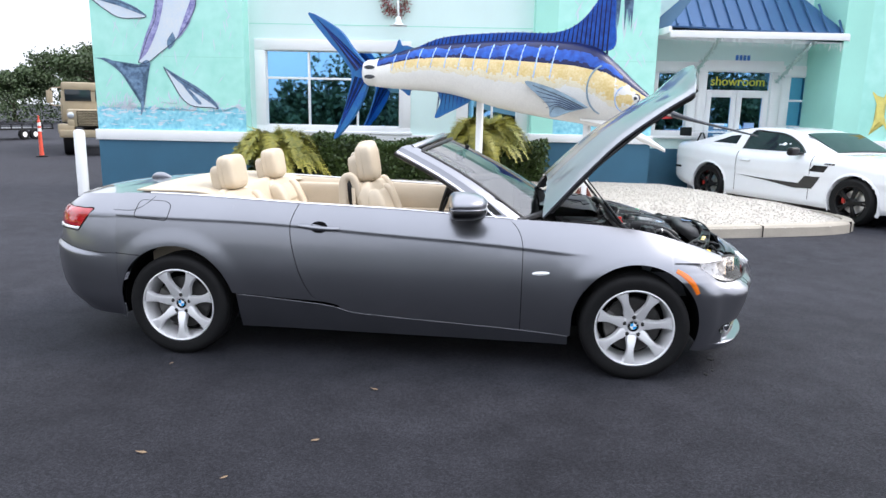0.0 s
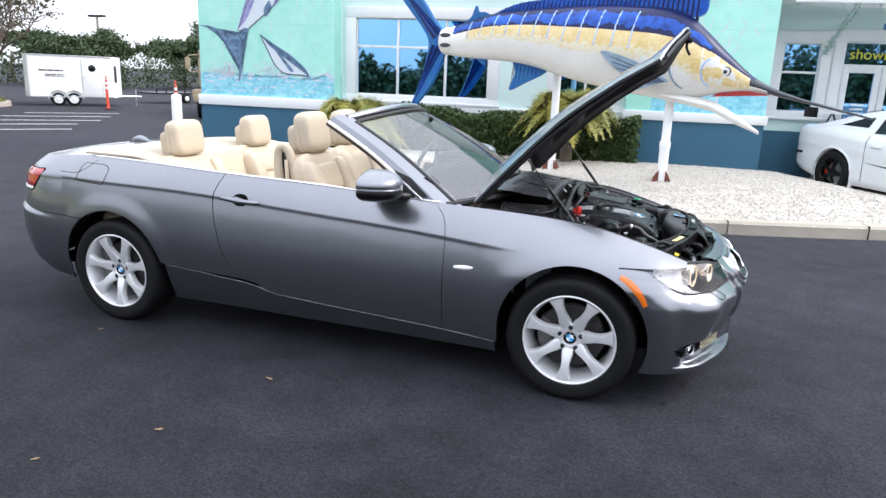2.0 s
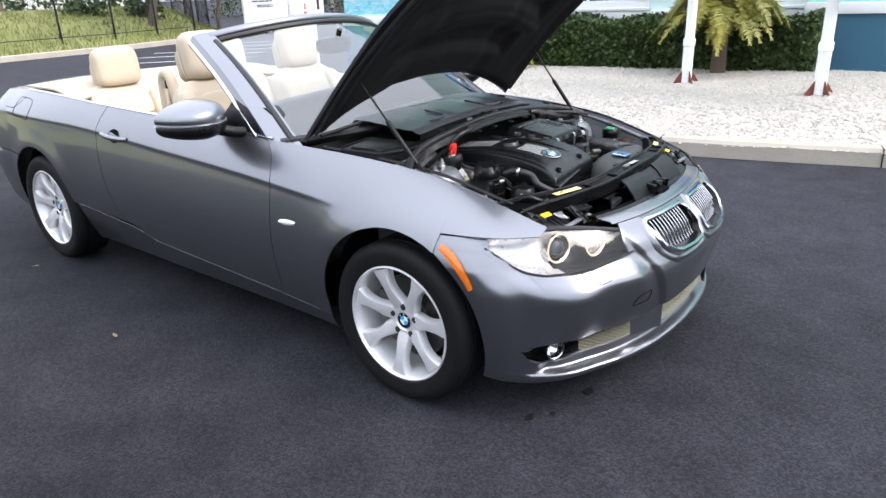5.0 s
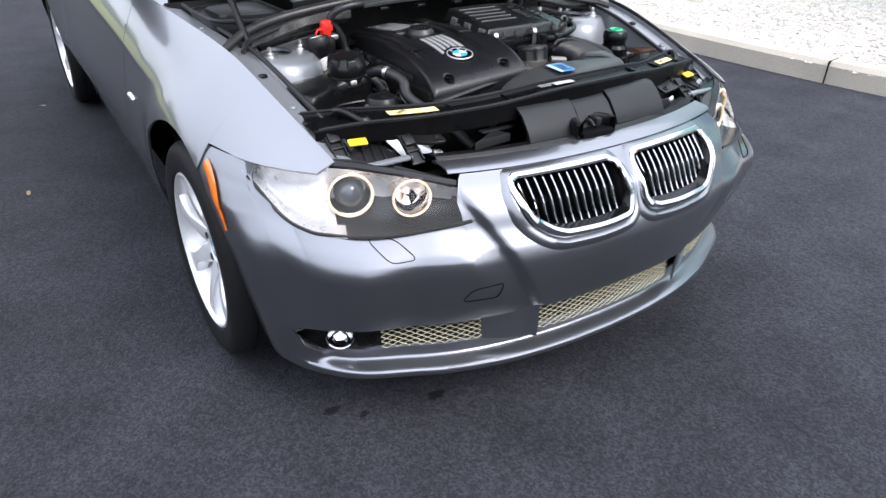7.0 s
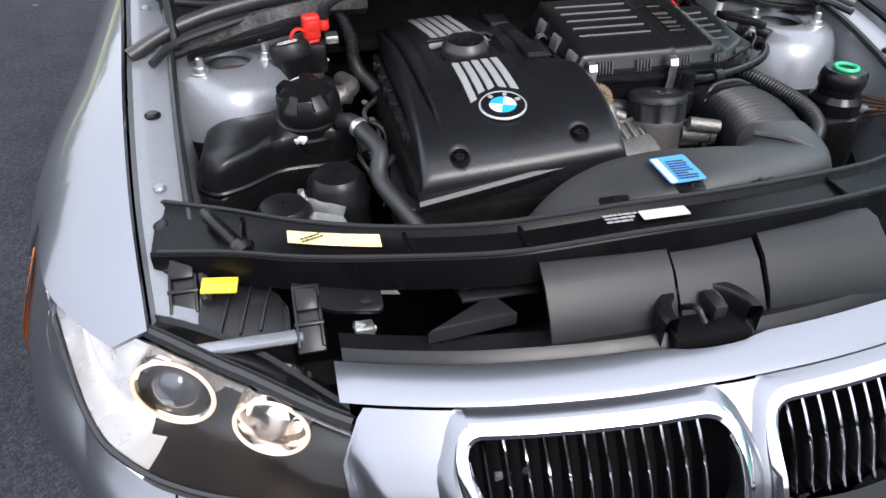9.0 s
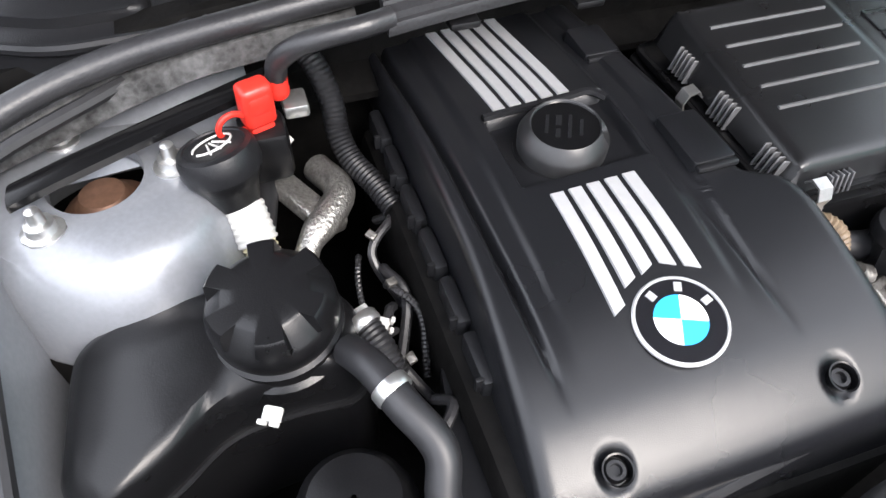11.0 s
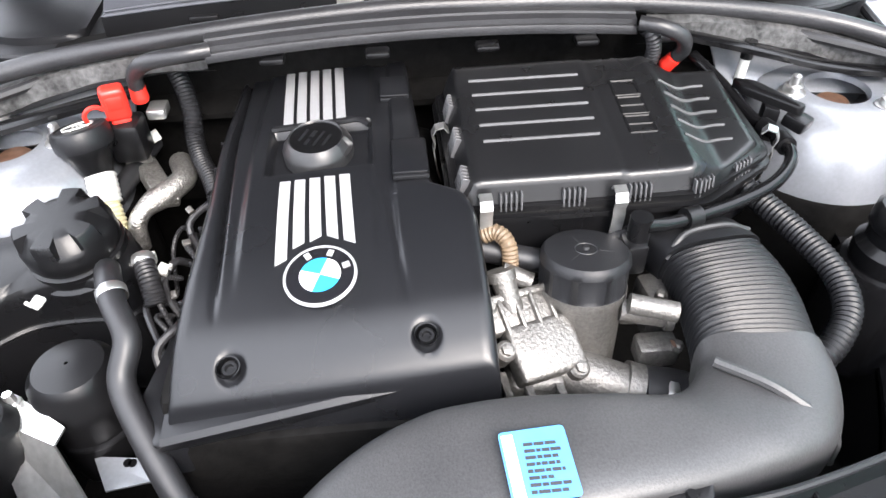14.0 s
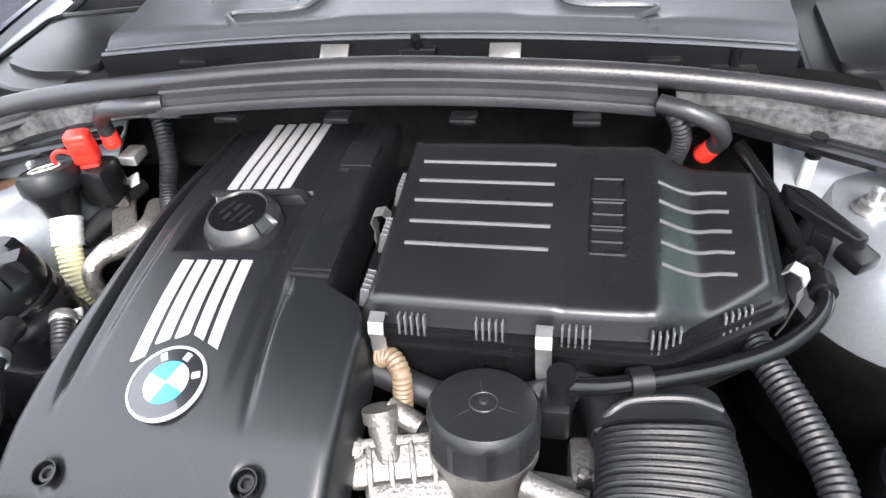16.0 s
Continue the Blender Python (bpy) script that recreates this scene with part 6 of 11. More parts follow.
# top gets the colour with painted sheen, upright front face the dark plastic
for f in bm.faces:
    f.material_index = 1 if f.calc_center_median().x > -0.1985 else 0
scuttle = part("scuttle_cover", bm, ["faded", "plastic"], car, "grey-black air intake cover below the screen")
for q in (-1, 1):
    bm = B()
    tube(bm, [(-0.235, q * 0.25, cow(-0.235, 0.25) + 0.002), (-0.275, q * 0.27, cow(-0.28, 0.27) + 0.004), (-0.285, q * 0.165, cow(-0.28, 0.165) + 0.004), (-0.40, q * 0.15, cow(-0.4, 0.15) + 0.004)], 0.004, 6, 30)
    part("scuttle_rib", bm, "faded", scuttle)
    bm = B()
    box(bm, (0, 0, 0), (0.004, 0.036, 0.026), 0.001, Matrix.Translation((-0.186, q * 0.103 + 0.001, 0.936)) @ pose(0, 0, 0, 0, -52, 0))
    part("bright_tab", bm, "steel", scuttle, "bright metal tab")
    bm = B()
    box(bm, (-0.20, q * 0.29 - 0.01, 0.918), (0.016, 0.04, 0.016), 0.004)
    part("scuttle_clip", bm, "plastic", scuttle)
    bm = B()
    line = rounded([(-0.172, q * 0.437), (-0.168, q * 0.56), (-0.215, q * 0.665), (-0.42, q * 0.68), (-0.46, q * 0.45), (-0.25, q * 0.44)][::q], 0.03, 6)
    prism(bm, line, 0.83, 0.892, 0.008, None, 3)
    rim = [(x, y, 0.893) for x, y in line]
    tube(bm, rim + rim[:1], 0.006, 8, 120)
    prism(bm, [(-0.31 + (x + 0.31) * 0.72, q * 0.56 + (y - q * 0.56) * 0.72) for x, y in line], 0.88, 0.903, 0.008, None, 3)
    part("corner_cover", bm, "plastic_matt", car, "black moulded corner cover")
    bm = B()
    tube(bm, [(-0.17, q * 0.42, 0.90), (-0.12, q * 0.5, 0.885), (-0.06, q * 0.62, 0.868), (0.0, q * 0.66, 0.855)], 0.007, 8, 20)
    part("drain_hose", bm, "seal", car)
bm = B()
box(bm, (-0.20, 0, 0.934), (0.02, 0.045, 0.014), 0.004)
rod(bm, (-0.20, 0.0, 0.93), (-0.19, 0.0, 0.955), 0.006)
part("scuttle_clip", bm, "plastic", scuttle)
bm = B()
rod(bm, (-0.198, 0.355, 0.90), (-0.198, 0.355, 0.935), 0.006, 10)
box(bm, (-0.196, 0.355, 0.908), (0.026, 0.05, 0.016), 0.004)
part("scuttle_peg", bm, "plastic", scuttle)
for dx, dz, r in ((-0.199, 0.0015, 0.0030), (-0.209, 0.0035, 0.0022)):
    bm = B()
    tube(bm, [(dx, y, cow(dx - 0.002, y) + dz) for y in np.linspace(-0.43, 0.415, 17)], r, 6, 60)
    part("scuttle_lip", bm, "faded", scuttle)
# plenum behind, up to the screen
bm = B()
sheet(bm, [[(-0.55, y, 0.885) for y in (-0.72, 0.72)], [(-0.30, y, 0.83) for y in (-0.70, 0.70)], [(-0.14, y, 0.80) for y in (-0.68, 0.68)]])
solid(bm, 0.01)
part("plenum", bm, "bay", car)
for q in (-1, 1):
    bm = B()
    tube(bm, [(-0.52, q * 0.62 - 0.05, 0.935), (-0.50, q * 0.3, 0.965), (-0.47, q * 0.05, 0.975)], 0.008, 8, 24)
    part("wiper_arm", bm, "plastic", car, "black wiper arm")

# coolant tank
tank = new("coolant_tank")
tank.parent = car
bm = B()
rows = []
out = rounded([(0.042, -0.525), (0.070, -0.592), (0.195, -0.600), (0.222, -0.572), (0.200, -0.525), (0.165, -0.482), (0.160, -0.43), (0.165, -0.366), (0.10, -0.352), (0.05, -0.40)], 0.026, 6)
cx, cy = 0.13, -0.47
for k, z in ((0.96, 0.62), (1.0, 0.64), (1.0, 0.745), (0.985, 0.760), (0.94, 0.772), (0.85, 0.779), (0.5, 0.786)):
    rows.append([(cx + (x - cx) * k, cy + (y - cy) * k, z + 0.012 * sstep(-0.5, -0.4, y) * (k < 0.99)) for x, y in out])
vs = sheet(bm, rows, close_u=True)
bm.faces.new(vs[-1])
bmesh.ops.recalc_face_normals(bm, faces=bm.faces[:])
part("tank_body", bm, "plastic", tank, "black coolant tank")
bm = B()
seam = [(cx + (x - cx) * 1.015, cy + (y - cy) * 1.015, 0.728) for x, y in out]
tube(bm, seam + [seam[0]], 0.004, 6, 90)
part("tank_seam", bm, "plastic", tank)
bm = B()
lip = [(cx + (x - cx) * 1.06, cy + (y - cy) * 1.05) for x, y in out]
prism(bm, lip, 0.60, 0.722, 0.006)
part("tank_base", bm, "plastic", tank)
bm = B()
cc = Matrix.Translation((0.114, -0.422, 0.80)) @ pose(0, 0, 0, 4, 6, 0) @ Matrix.Translation((0, 0, -0.80))
lathe(bm, [(0.056, 0.76), (0.056, 0.778), (0.051, 0.781), (0.051, 0.790), (0.053, 0.792), (0.053, 0.797), (0.047, 0.80), (0.047, 0.803)], cc, 36)
part("tank_neck", bm, "plastic", tank)
n = 96
rows = []
for r, cut, z in ((0.0495, 0, 0.800), (0.0515, 0, 0.806), (0.0515, 0, 0.822), (0.050, 0.002, 0.827), (0.0475, 0.0125, 0.8425), (0.0455, 0.0135, 0.8445), (0.02, 0, 0.845), (0.004, 0, 0.845)):
    row = []
    for j in range(n):
        a = 2 * math.pi * j / n
        rr = r - cut * sstep(0.4, 0.62, 0.5 - 0.5 * math.cos(6 * a + 0.6))
        row.append(cc @ Vector((rr * math.cos(a), rr * math.sin(a), z)))
    rows.append(row)
bm = B()
vs = sheet(bm, rows, close_u=True)
bm.faces.new(vs[-1])
part("tank_cap", bm, "plastic", tank, "fluted black screw cap")

# washer filler
washer = new("washer_filler")
washer.parent = car
wm = along((-0.02, -0.432, 0.80), (-0.036, -0.442, 0.87))
bm = B()
lathe(bm, [(0.016, -0.02), (0.018, 0.0), (0.026, 0.025), (0.033, 0.038), (0.033, 0.04)], wm, 28)
part("filler_neck", bm, "plastic", washer)
bm = B()
lathe(bm, [(0.0345, 0.04), (0.036, 0.045), (0.0355, 0.058), (0.033, 0.064), (0.028, 0.0655), (0.027, 0.064), (0.0, 0.064)], wm, 36)
part("filler_cap", bm, "plastic_matt", washer, "black washer cap with a white symbol")
bm = B()
ring = [wm @ Vector((0.017 * math.cos(a) * 1.1, 0.012 * math.sin(a) - 0.002, 0.0655)) for a in np.linspace(0.3, 2 * math.pi - 0.3, 14)]
tube(bm, ring, 0.0011, 5, 40)
for a in (-0.3, 0, 0.3):
    rod(bm, wm @ Vector((0.01 * a, -0.006, 0.0655)), wm @ Vector((0.035 * a, 0.012, 0.0655)), 0.0011, 5)
part("cap_symbol", bm, "white", washer)
bm = B()
tube(bm, [(-0.018, -0.430, 0.803), (0.006, -0.425, 0.775)], 0.0195, 20, 12, 0.0015, 0.006)
part("filler_sleeve", bm, "white", washer, "white plastic sleeve")
bm = B()
tube(bm, [(0.006, -0.425, 0.776), (0.03, -0.415, 0.74), (0.05, -0.405, 0.69), (0.06, -0.40, 0.62)], 0.0165, 18, 30, 0.002, 0.0055)
part("filler_tube", bm, "cream_tube", washer, "yellowed corrugated tube")

# jump terminal and leads
term = new("jump_terminal")
term.parent = car
bm = B()
m = Matrix.Translation((-0.062, -0.398, 0.878)) @ pose(0, 0, 0, 0, 4, 18)
box(bm, (0, 0, 0), (0.022, 0.030, 0.044), 0.006, m, 3)
box(bm, (0, 0, 0.004), (0.025, 0.022, 0.020), 0.004, m)
box(bm, (0.002, 0, -0.026), (0.016, 0.024, 0.012), 0.004, m)
part("red_cap", bm, "red", term, "red plastic terminal cap")
bm = B()
ring = [m @ Vector((0.004, -0.026 + 0.013 * math.cos(a), -0.012 + 0.013 * math.sin(a))) for a in np.linspace(0.6, 2 * math.pi - 0.6, 12)]
tube(bm, ring, 0.0028, 8, 30)
part("cap_strap", bm, "red", term)
bm = B()
box(bm, (-0.065, -0.398, 0.825), (0.045, 0.045, 0.055), 0.008)
part("terminal_base", bm, "plastic", term)
for pts, red_at in (([(-0.070, -0.270, 0.934), (-0.062, -0.300, 0.934), (-0.066, -0.345, 0.926), (-0.080, -0.370, 0.905), (-0.086, -0.375, 0.884)], ((-0.087, -0.376, 0.864), (-0.0865, -0.375, 0.890))),
                    ([(-0.108, 0.272, 0.918), (-0.096, 0.300, 0.916), (-0.094, 0.328, 0.902), (-0.104, 0.338, 0.880), (-0.112, 0.334, 0.866)], ((-0.122, 0.324, 0.846), (-0.108, 0.336, 0.872)))):
    lead = new("battery_lead")
    lead.parent = car
    bm = B()
    tube(bm, pts, 0.0100, 12, 30)
    part("lead", bm, "faded_dark", lead)
    bm = B()
    lathe(bm, [(0.0098, 0), (0.0112, 0.003), (0.0112, 0.008), (0.0105, 0.010), (0.0105, 0.020), (0.0098, 0.022)], along(*red_at), 16)
    part("red_sleeve", bm, "red", lead, "red sleeve on the lead")
bm = B()
tube(bm, [(-0.118, 0.278, 0.912), (-0.108, 0.292, 0.900), (-0.112, 0.300, 0.872), (-0.125, 0.296, 0.835)], 0.0105, 10, 26, 0.0012, 0.005)
part("wiring_conduit", bm, "faded_dark", car, "grey corrugated conduit at the channel's end")
bm = B()
tube(bm, [(-0.116, 0.276, 0.905), (-0.112, 0.277, 0.875), (-0.125, 0.272, 0.835)], 0.0085, 10, 20)
tube(bm, [(-0.165, 0.37, 0.885), (-0.120, 0.385, 0.872), (-0.07, 0.398, 0.858), (-0.01, 0.410, 0.846), (0.03, 0.414, 0.838)], 0.0095, 10, 30)
tube(bm, [(-0.17, 0.345, 0.88), (-0.13, 0.365, 0.86), (-0.09, 0.385, 0.838), (-0.05, 0.40, 0.80)], 0.006, 8, 24)
pieces("black_hose", bm, "seal", car, "black hose beside the air box")

# oil filter housing and thermostat
oilf = new("oil_filter_housing")
oilf.parent = car
fm = along((0.243, 0.128, 0.690), (0.214, 0.131, 0.829))
bm = B()
n = 64
rows = []
for r, z in ((0.0455, 0.098), (0.0475, 0.102), (0.047, 0.126), (0.0475, 0.128), (0.0465, 0.1345), (0.043, 0.1385), (0.02, 0.1388), (0.003, 0.1395)):
    row = []
    for j in range(n):
        a = 2 * math.pi * j / n
        rr = r - (0.0040 * sstep(0.30, 0.55, abs(math.sin(5 * a))) if 0.1 < z < 0.127 else 0)
        row.append(fm @ Vector((rr * math.cos(a), rr * math.sin(a), z)))
    rows.append(row)
vs = sheet(bm, rows, close_u=True)
bm.faces.new(vs[-1])
part("filter_cap", bm, "plastic_matt", oilf, "black screw cap of the oil filter")
bm = B()
for k in range(3):
    a = radians(50 + 120 * k)
    rod(bm, fm @ Vector((0.014 * math.cos(a), 0.014 * math.sin(a), 0.1385)), fm @ Vector((0.040 * math.cos(a), 0.040 * math.sin(a), 0.1372)), 0.0011, 6)
lathe(bm, [(0.0125, 0.1385), (0.0115, 0.1398), (0.0105, 0.1385)], fm, 28, cap=False)
lathe(bm, [(0.004, 0.1385), (0.003, 0.142), (0, 0.142)], fm, 12, cap=False)
pieces("cap_mark", bm, "duct", oilf)
bm = B()
lathe(bm, [(0.040, 0.0), (0.0415, 0.03), (0.043, 0.085), (0.0465, 0.09), (0.0465, 0.098)], fm, 40)
part("filter_body", bm, "cast", oilf, "bare cast aluminium filter body")
tx, ty = Vector((0.088, 0.024, -0.046)).normalized(), Vector((-0.042, 0.075, 0.004)).normalized()
tz = tx.cross(ty).normalized()
tm = Matrix((tx, tz.cross(tx), tz)).transposed().to_4x4()
tm.translation = (0.268, 0.070, 0.766)
bm = B()
box(bm, (0.020, 0.004, -0.004), (0.060, 0.074, 0.030), 0.006, tm, 3)
box(bm, (-0.026, -0.002, -0.006), (0.040, 0.088, 0.022), 0.005, tm, 3)
for k in range(4):
    box(bm, (-0.020, -0.028 + 0.018 * k, 0.007), (0.040, 0.005, 0.008), 0.002, tm)
box(bm, (-0.041, 0.0, 0.003), (0.009, 0.090, 0.014), 0.003, tm)
for px, py in ((-0.038, -0.040), (-0.038, 0.038), (0.012, -0.038), (0.050, 0.030)):
    lathe(bm, [(0.011, -0.02), (0.011, 0.006), (0.008, 0.009), (0.0, 0.009)], tm @ Matrix.Translation((px, py, 0.0)), 16, cap=False)
    lathe(bm, [(0.0065, 0.009), (0.0065, 0.014), (0.004, 0.015), (0, 0.015)], tm @ Matrix.Translation((px, py, 0.0)), 6, cap=False)
rod(bm, (0.246, 0.052, 0.775), (0.222, 0.042, 0.806), 0.0125, 16)
rod(bm, (0.225, 0.043, 0.801), (0.219, 0.041, 0.810), 0.0155, 16)
pieces("thermostat_casting", bm, "cast", oilf, "cast aluminium thermostat housing")
# pointed webs below the housing
bm = B()
for a, b, c in (((0.305, 0.028, 0.752), (0.352, 0.046, 0.700), (0.318, 0.040, 0.690)), ((0.312, 0.052, 0.745), (0.358, 0.072, 0.702), (0.322, 0.062, 0.688)), ((0.300, 0.010, 0.742), (0.335, 0.026, 0.690), (0.300, 0.020, 0.690)), ((0.315, 0.085, 0.74), (0.352, 0.100, 0.705), (0.318, 0.092, 0.69))):
    f = bm.faces.new([bm.verts.new(p) for p in (a, b, c)])
    r = bmesh.ops.extrude_face_region(bm, geom=[f])
    bmesh.ops.translate(bm, vec=(0.002, 0.007, 0.002), verts=[v for v in r["geom"] if isinstance(v, bmesh.types.BMVert)])
bmesh.ops.recalc_face_normals(bm, faces=bm.faces[:])
pieces("casting_web", bm, "cast", oilf)
bm = B()
rod(bm, (0.282, 0.095, 0.722), (0.312, 0.172, 0.705), 0.027, 24)
rod(bm, (0.307, 0.160, 0.708), (0.312, 0.176, 0.705), 0.031, 24)
box(bm, (0.290, 0.070, 0.712), (0.05, 0.06, 0.05), 0.010, None, 3)
pieces("water_outlet", bm, "cast", oilf)
bm = B()
tube(bm, [(0.312, 0.178, 0.705), (0.322, 0.225, 0.698), (0.345, 0.26, 0.68), (0.36, 0.27, 0.62)], 0.030, 18, 24)
part("radiator_hose", bm, "seal", oilf, "black radiator hose")
bm = B()
for t in (0.208, 0.228):
    lathe(bm, [(0.0315, 0), (0.033, 0.002), (0.033, 0.010), (0.0315, 0.012)], along((0.318 + (t - 0.2) * 0.3, t - 0.012, 0.70), (0.33 + (t - 0.2) * 0.3, t + 0.03, 0.693)), 24, cap=False)
pieces("hose_clamp", bm, "steel", oilf, "steel hose clamp")
# pump behind the filter: flanges, bolts and a brown plug
bm = B()
box(bm, (0.238, 0.192, 0.735), (0.045, 0.030, 0.060), 0.006, pose(0, 0, 0, 0, 0, 6))
box(bm, (0.270, 0.205, 0.722), (0.030, 0.045, 0.030), 0.006)
box(bm, (0.228, 0.205, 0.752), (0.020, 0.040, 0.020), 0.004, pose(0, 0, 0, 0, 0, -4))
rod(bm, (0.250, 0.165, 0.768), (0.262, 0.216, 0.764), 0.012, 16)
rod(bm, (0.261, 0.210, 0.764), (0.2625, 0.218, 0.764), 0.015, 16)
for px, py, pz in ((0.252, 0.214, 0.742), (0.282, 0.222, 0.735), (0.236, 0.214, 0.765)):
    lathe(bm, [(0.0065, 0), (0.0065, 0.008), (0.004, 0.010), (0, 0.010)], Matrix.Translation((px, py, pz)), 6, cap=False)
pieces("pump_casting", bm, "cast", oilf, "uneven cast pump housing")
bm = B()
box(bm, (0.288, 0.200, 0.745), (0.028, 0.030, 0.018), 0.004, pose(0, 0, 0, 0, 12, 4))
tube(bm, [(0.285, 0.215, 0.748), (0.278, 0.232, 0.752), (0.292, 0.240, 0.745), (0.302, 0.226, 0.738)], 0.005, 8, 24)
pieces("sensor_plug", bm, "copper", oilf, "brown sensor plug")
bm = B()
tube(bm, [(0.205, 0.158, 0.760), (0.200, 0.180, 0.79), (0.203, 0.192, 0.815)], 0.006, 8, 20)
tube(bm, [(0.205, 0.175, 0.72), (0.235, 0.215, 0.70), (0.285, 0.245, 0.70), (0.30, 0.26, 0.66)], 0.009, 8, 24)
pieces("wire", bm, "seal", oilf)
bm = B()
rod(bm, (0.262, 0.168, 0.79), (0.275, 0.215, 0.785), 0.011, 12)
part("oil_pipe", bm, "cast", oilf)
bm = B()
rod(bm, (0.22, 0.075, 0.79), (0.21, 0.045, 0.80), 0.010, 12)
part("oil_pipe", bm, "cast", oilf)
bm = B()
tube(bm, [(0.172, 0.030, 0.818), (0.176, 0.044, 0.824), (0.188, 0.054, 0.818), (0.198, 0.056, 0.800), (0.204, 0.055, 0.785)], 0.0095, 12, 30, 0.0012, 0.004)
M["aged"] = material("aged_tan_plastic", (0.17, 0.12, 0.075), 0.5, vary=0.35, scale=30, fine=200, bump=0.2)
part("breather_pipe", bm, "aged", car, "pale corrugated breather pipe")
bm = B()
tube(bm, [(0.17, 0.02, 0.80), (0.19, 0.10, 0.79), (0.185, 0.17, 0.80), (0.15, 0.22, 0.79)], 0.014, 10, 24)
tube(bm, [(0.22, 0.03, 0.77), (0.21, 0.06, 0.765), (0.2, 0.1, 0.76)], 0.012, 10, 16)
part("vacuum_hose", bm, "seal", car)

# intake bellows and snorkel
intake = new("intake_duct")
intake.parent = car


def duct(bm, sects, ns, ribs=0, depth=0.0, e=0.55):
    """A duct lofted through (centre, half width vector, half height vector)."""
    ks = smooth([[*c, *w, *h] if False else c for c, w, h in sects], ns)
    ws = smooth([w for c, w, h in sects], ns)
    hs = smooth([h for c, w, h in sects], ns)
    rows = []
    for i in range(ns):
        k = 1.0
        if ribs:
            k = 1 - depth * (0.5 + 0.5 * math.cos(2 * math.pi * ribs * i / (ns - 1)))
        rows.append([ks[i] + ws[i] * k * math.copysign(abs(math.cos(a)) ** e, math.cos(a)) + hs[i] * k * math.copysign(abs(math.sin(a)) ** e, math.sin(a)) for a in np.linspace(0, 2 * math.pi, 37)[:-1]])
    vs = sheet(bm, rows, close_u=True)
    bm.faces.new(vs[0][::-1]), bm.faces.new(vs[-1])
    bmesh.ops.recalc_face_normals(bm, faces=bm.faces[:])


V = Vector
bm = B()
duct(bm, [(V((0.168, 0.262, 0.782)), V((0.0, 0.060, 0)), V((0.0, 0, 0.034))), (V((0.205, 0.274, 0.786)), V((-0.006, 0.056, 0)), V((0.006, 0, 0.038)))], 8, e=0.62)
part("duct_neck", bm, "plastic_matt", intake)
bm = B()
tube(bm, [(0.212, 0.222, 0.800), (0.206, 0.232, 0.818), (0.196, 0.250, 0.8225), (0.190, 0.290, 0.8225), (0.190, 0.318, 0.812)], 0.0035, 8, 30)
part("neck_bead", bm, "duct", intake)
bm = B()
duct(bm, [(V((0.203, 0.275, 0.785)), V((-0.006, 0.055, 0)), V((0.01, 0, 0.038))), (V((0.245, 0.278, 0.786)), V((0.0, 0.058, 0)), V((0.0, 0, 0.041))), (V((0.29, 0.276, 0.784)), V((0.004, 0.058, 0.0)), V((-0.004, 0, 0.041))), (V((0.345, 0.268, 0.778)), V((0.006, 0.058, 0)), V((-0.008, 0, 0.043)))], 145, 22, 0.06, 0.72)
part("bellows", bm, "plastic_matt", intake, "grey-black ribbed rubber bellows")
bm = B()
duct(bm, [(V((0.342, 0.268, 0.776)), V((0.006, 0.060, 0)), V((-0.008, 0, 0.043))), (V((0.375, 0.262, 0.772)), V((0.03, 0.062, 0)), V((0.0, 0, 0.046))), (V((0.415, 0.225, 0.775)), V((0.05, 0.050, 0)), V((0.0, 0, 0.045))), (V((0.425, 0.15, 0.781)), V((0.062, 0.012, 0)), V((0.003, 0, 0.042))), (V((0.43, 0.05, 0.788)), V((0.060, 0.0, 0)), V((0.004, 0, 0.040))), (V((0.438, -0.06, 0.780)), V((0.058, -0.006, 0.0)), V((0.004, 0, 0.038))), (V((0.452, -0.14, 0.765)), V((0.050, -0.016, 0)), V((0.003, 0, 0.034))), (V((0.47, -0.20, 0.735)), V((0.03, -0.02, 0)), V((0.0, 0, 0.02)))], 60)
part("snorkel", bm, "snorkel", intake, "broad grey-black intake snorkel")
bm = B()
tube(bm, [(0.366, 0.208, 0.8205), (0.40, 0.250, 0.8205), (0.432, 0.288, 0.800), (0.44, 0.292, 0.765)], 0.0050, 8, 24)
part("snorkel_seam", bm, "snorkel", intake)
bm = B()
lm = Matrix.Translation((0.452, 0.034, 0.8290)) @ pose(0, 0, 0, 0, 4.0, 3)
prism(bm, rounded([(-0.029, -0.0265), (0.03, -0.0265), (0.03, 0.0265), (-0.029, 0.0265)], 0.004, 3), 0.0, 0.0009, m=lm)
lab = part("info_label", bm, "label_blue", intake, "blue information label with fine print")
bm = B()
prism(bm, [(-0.026, -0.0245), (0.028, -0.0245), (0.028, -0.0155), (-0.026, -0.0155)], 0.0010, 0.0014, m=lm)
part("label_margin", bm, "white_badge", lab)
bm = B()
bars(bm, lm @ V((0.004, 0.006, 0.0012)), (0, 1, 0), (-1, 0, 0.07), 0.032, 0.044, 8, 0.0004, 0.6, 5)
pieces("print_bar", bm, "ink", lab)
for x, y, z in ((0.482, -0.062, 0.806), (0.486, 0.040, 0.816), (0.482, 0.146, 0.808)):
    bm = B()
    prism(bm, rounded([(-0.012, -0.022), (0.012, -0.014), (0.012, 0.014), (-0.012, 0.022)], 0.006, 3), -0.004, 0.006, 0.002, Matrix.Translation((x, y, z)))
    lathe(bm, [(0.005, 0.006), (0.004, 0.009), (0, 0.009)], Matrix.Translation((x, y, z)), 10, cap=False)
    part("snorkel_tab", bm, "plastic", intake)

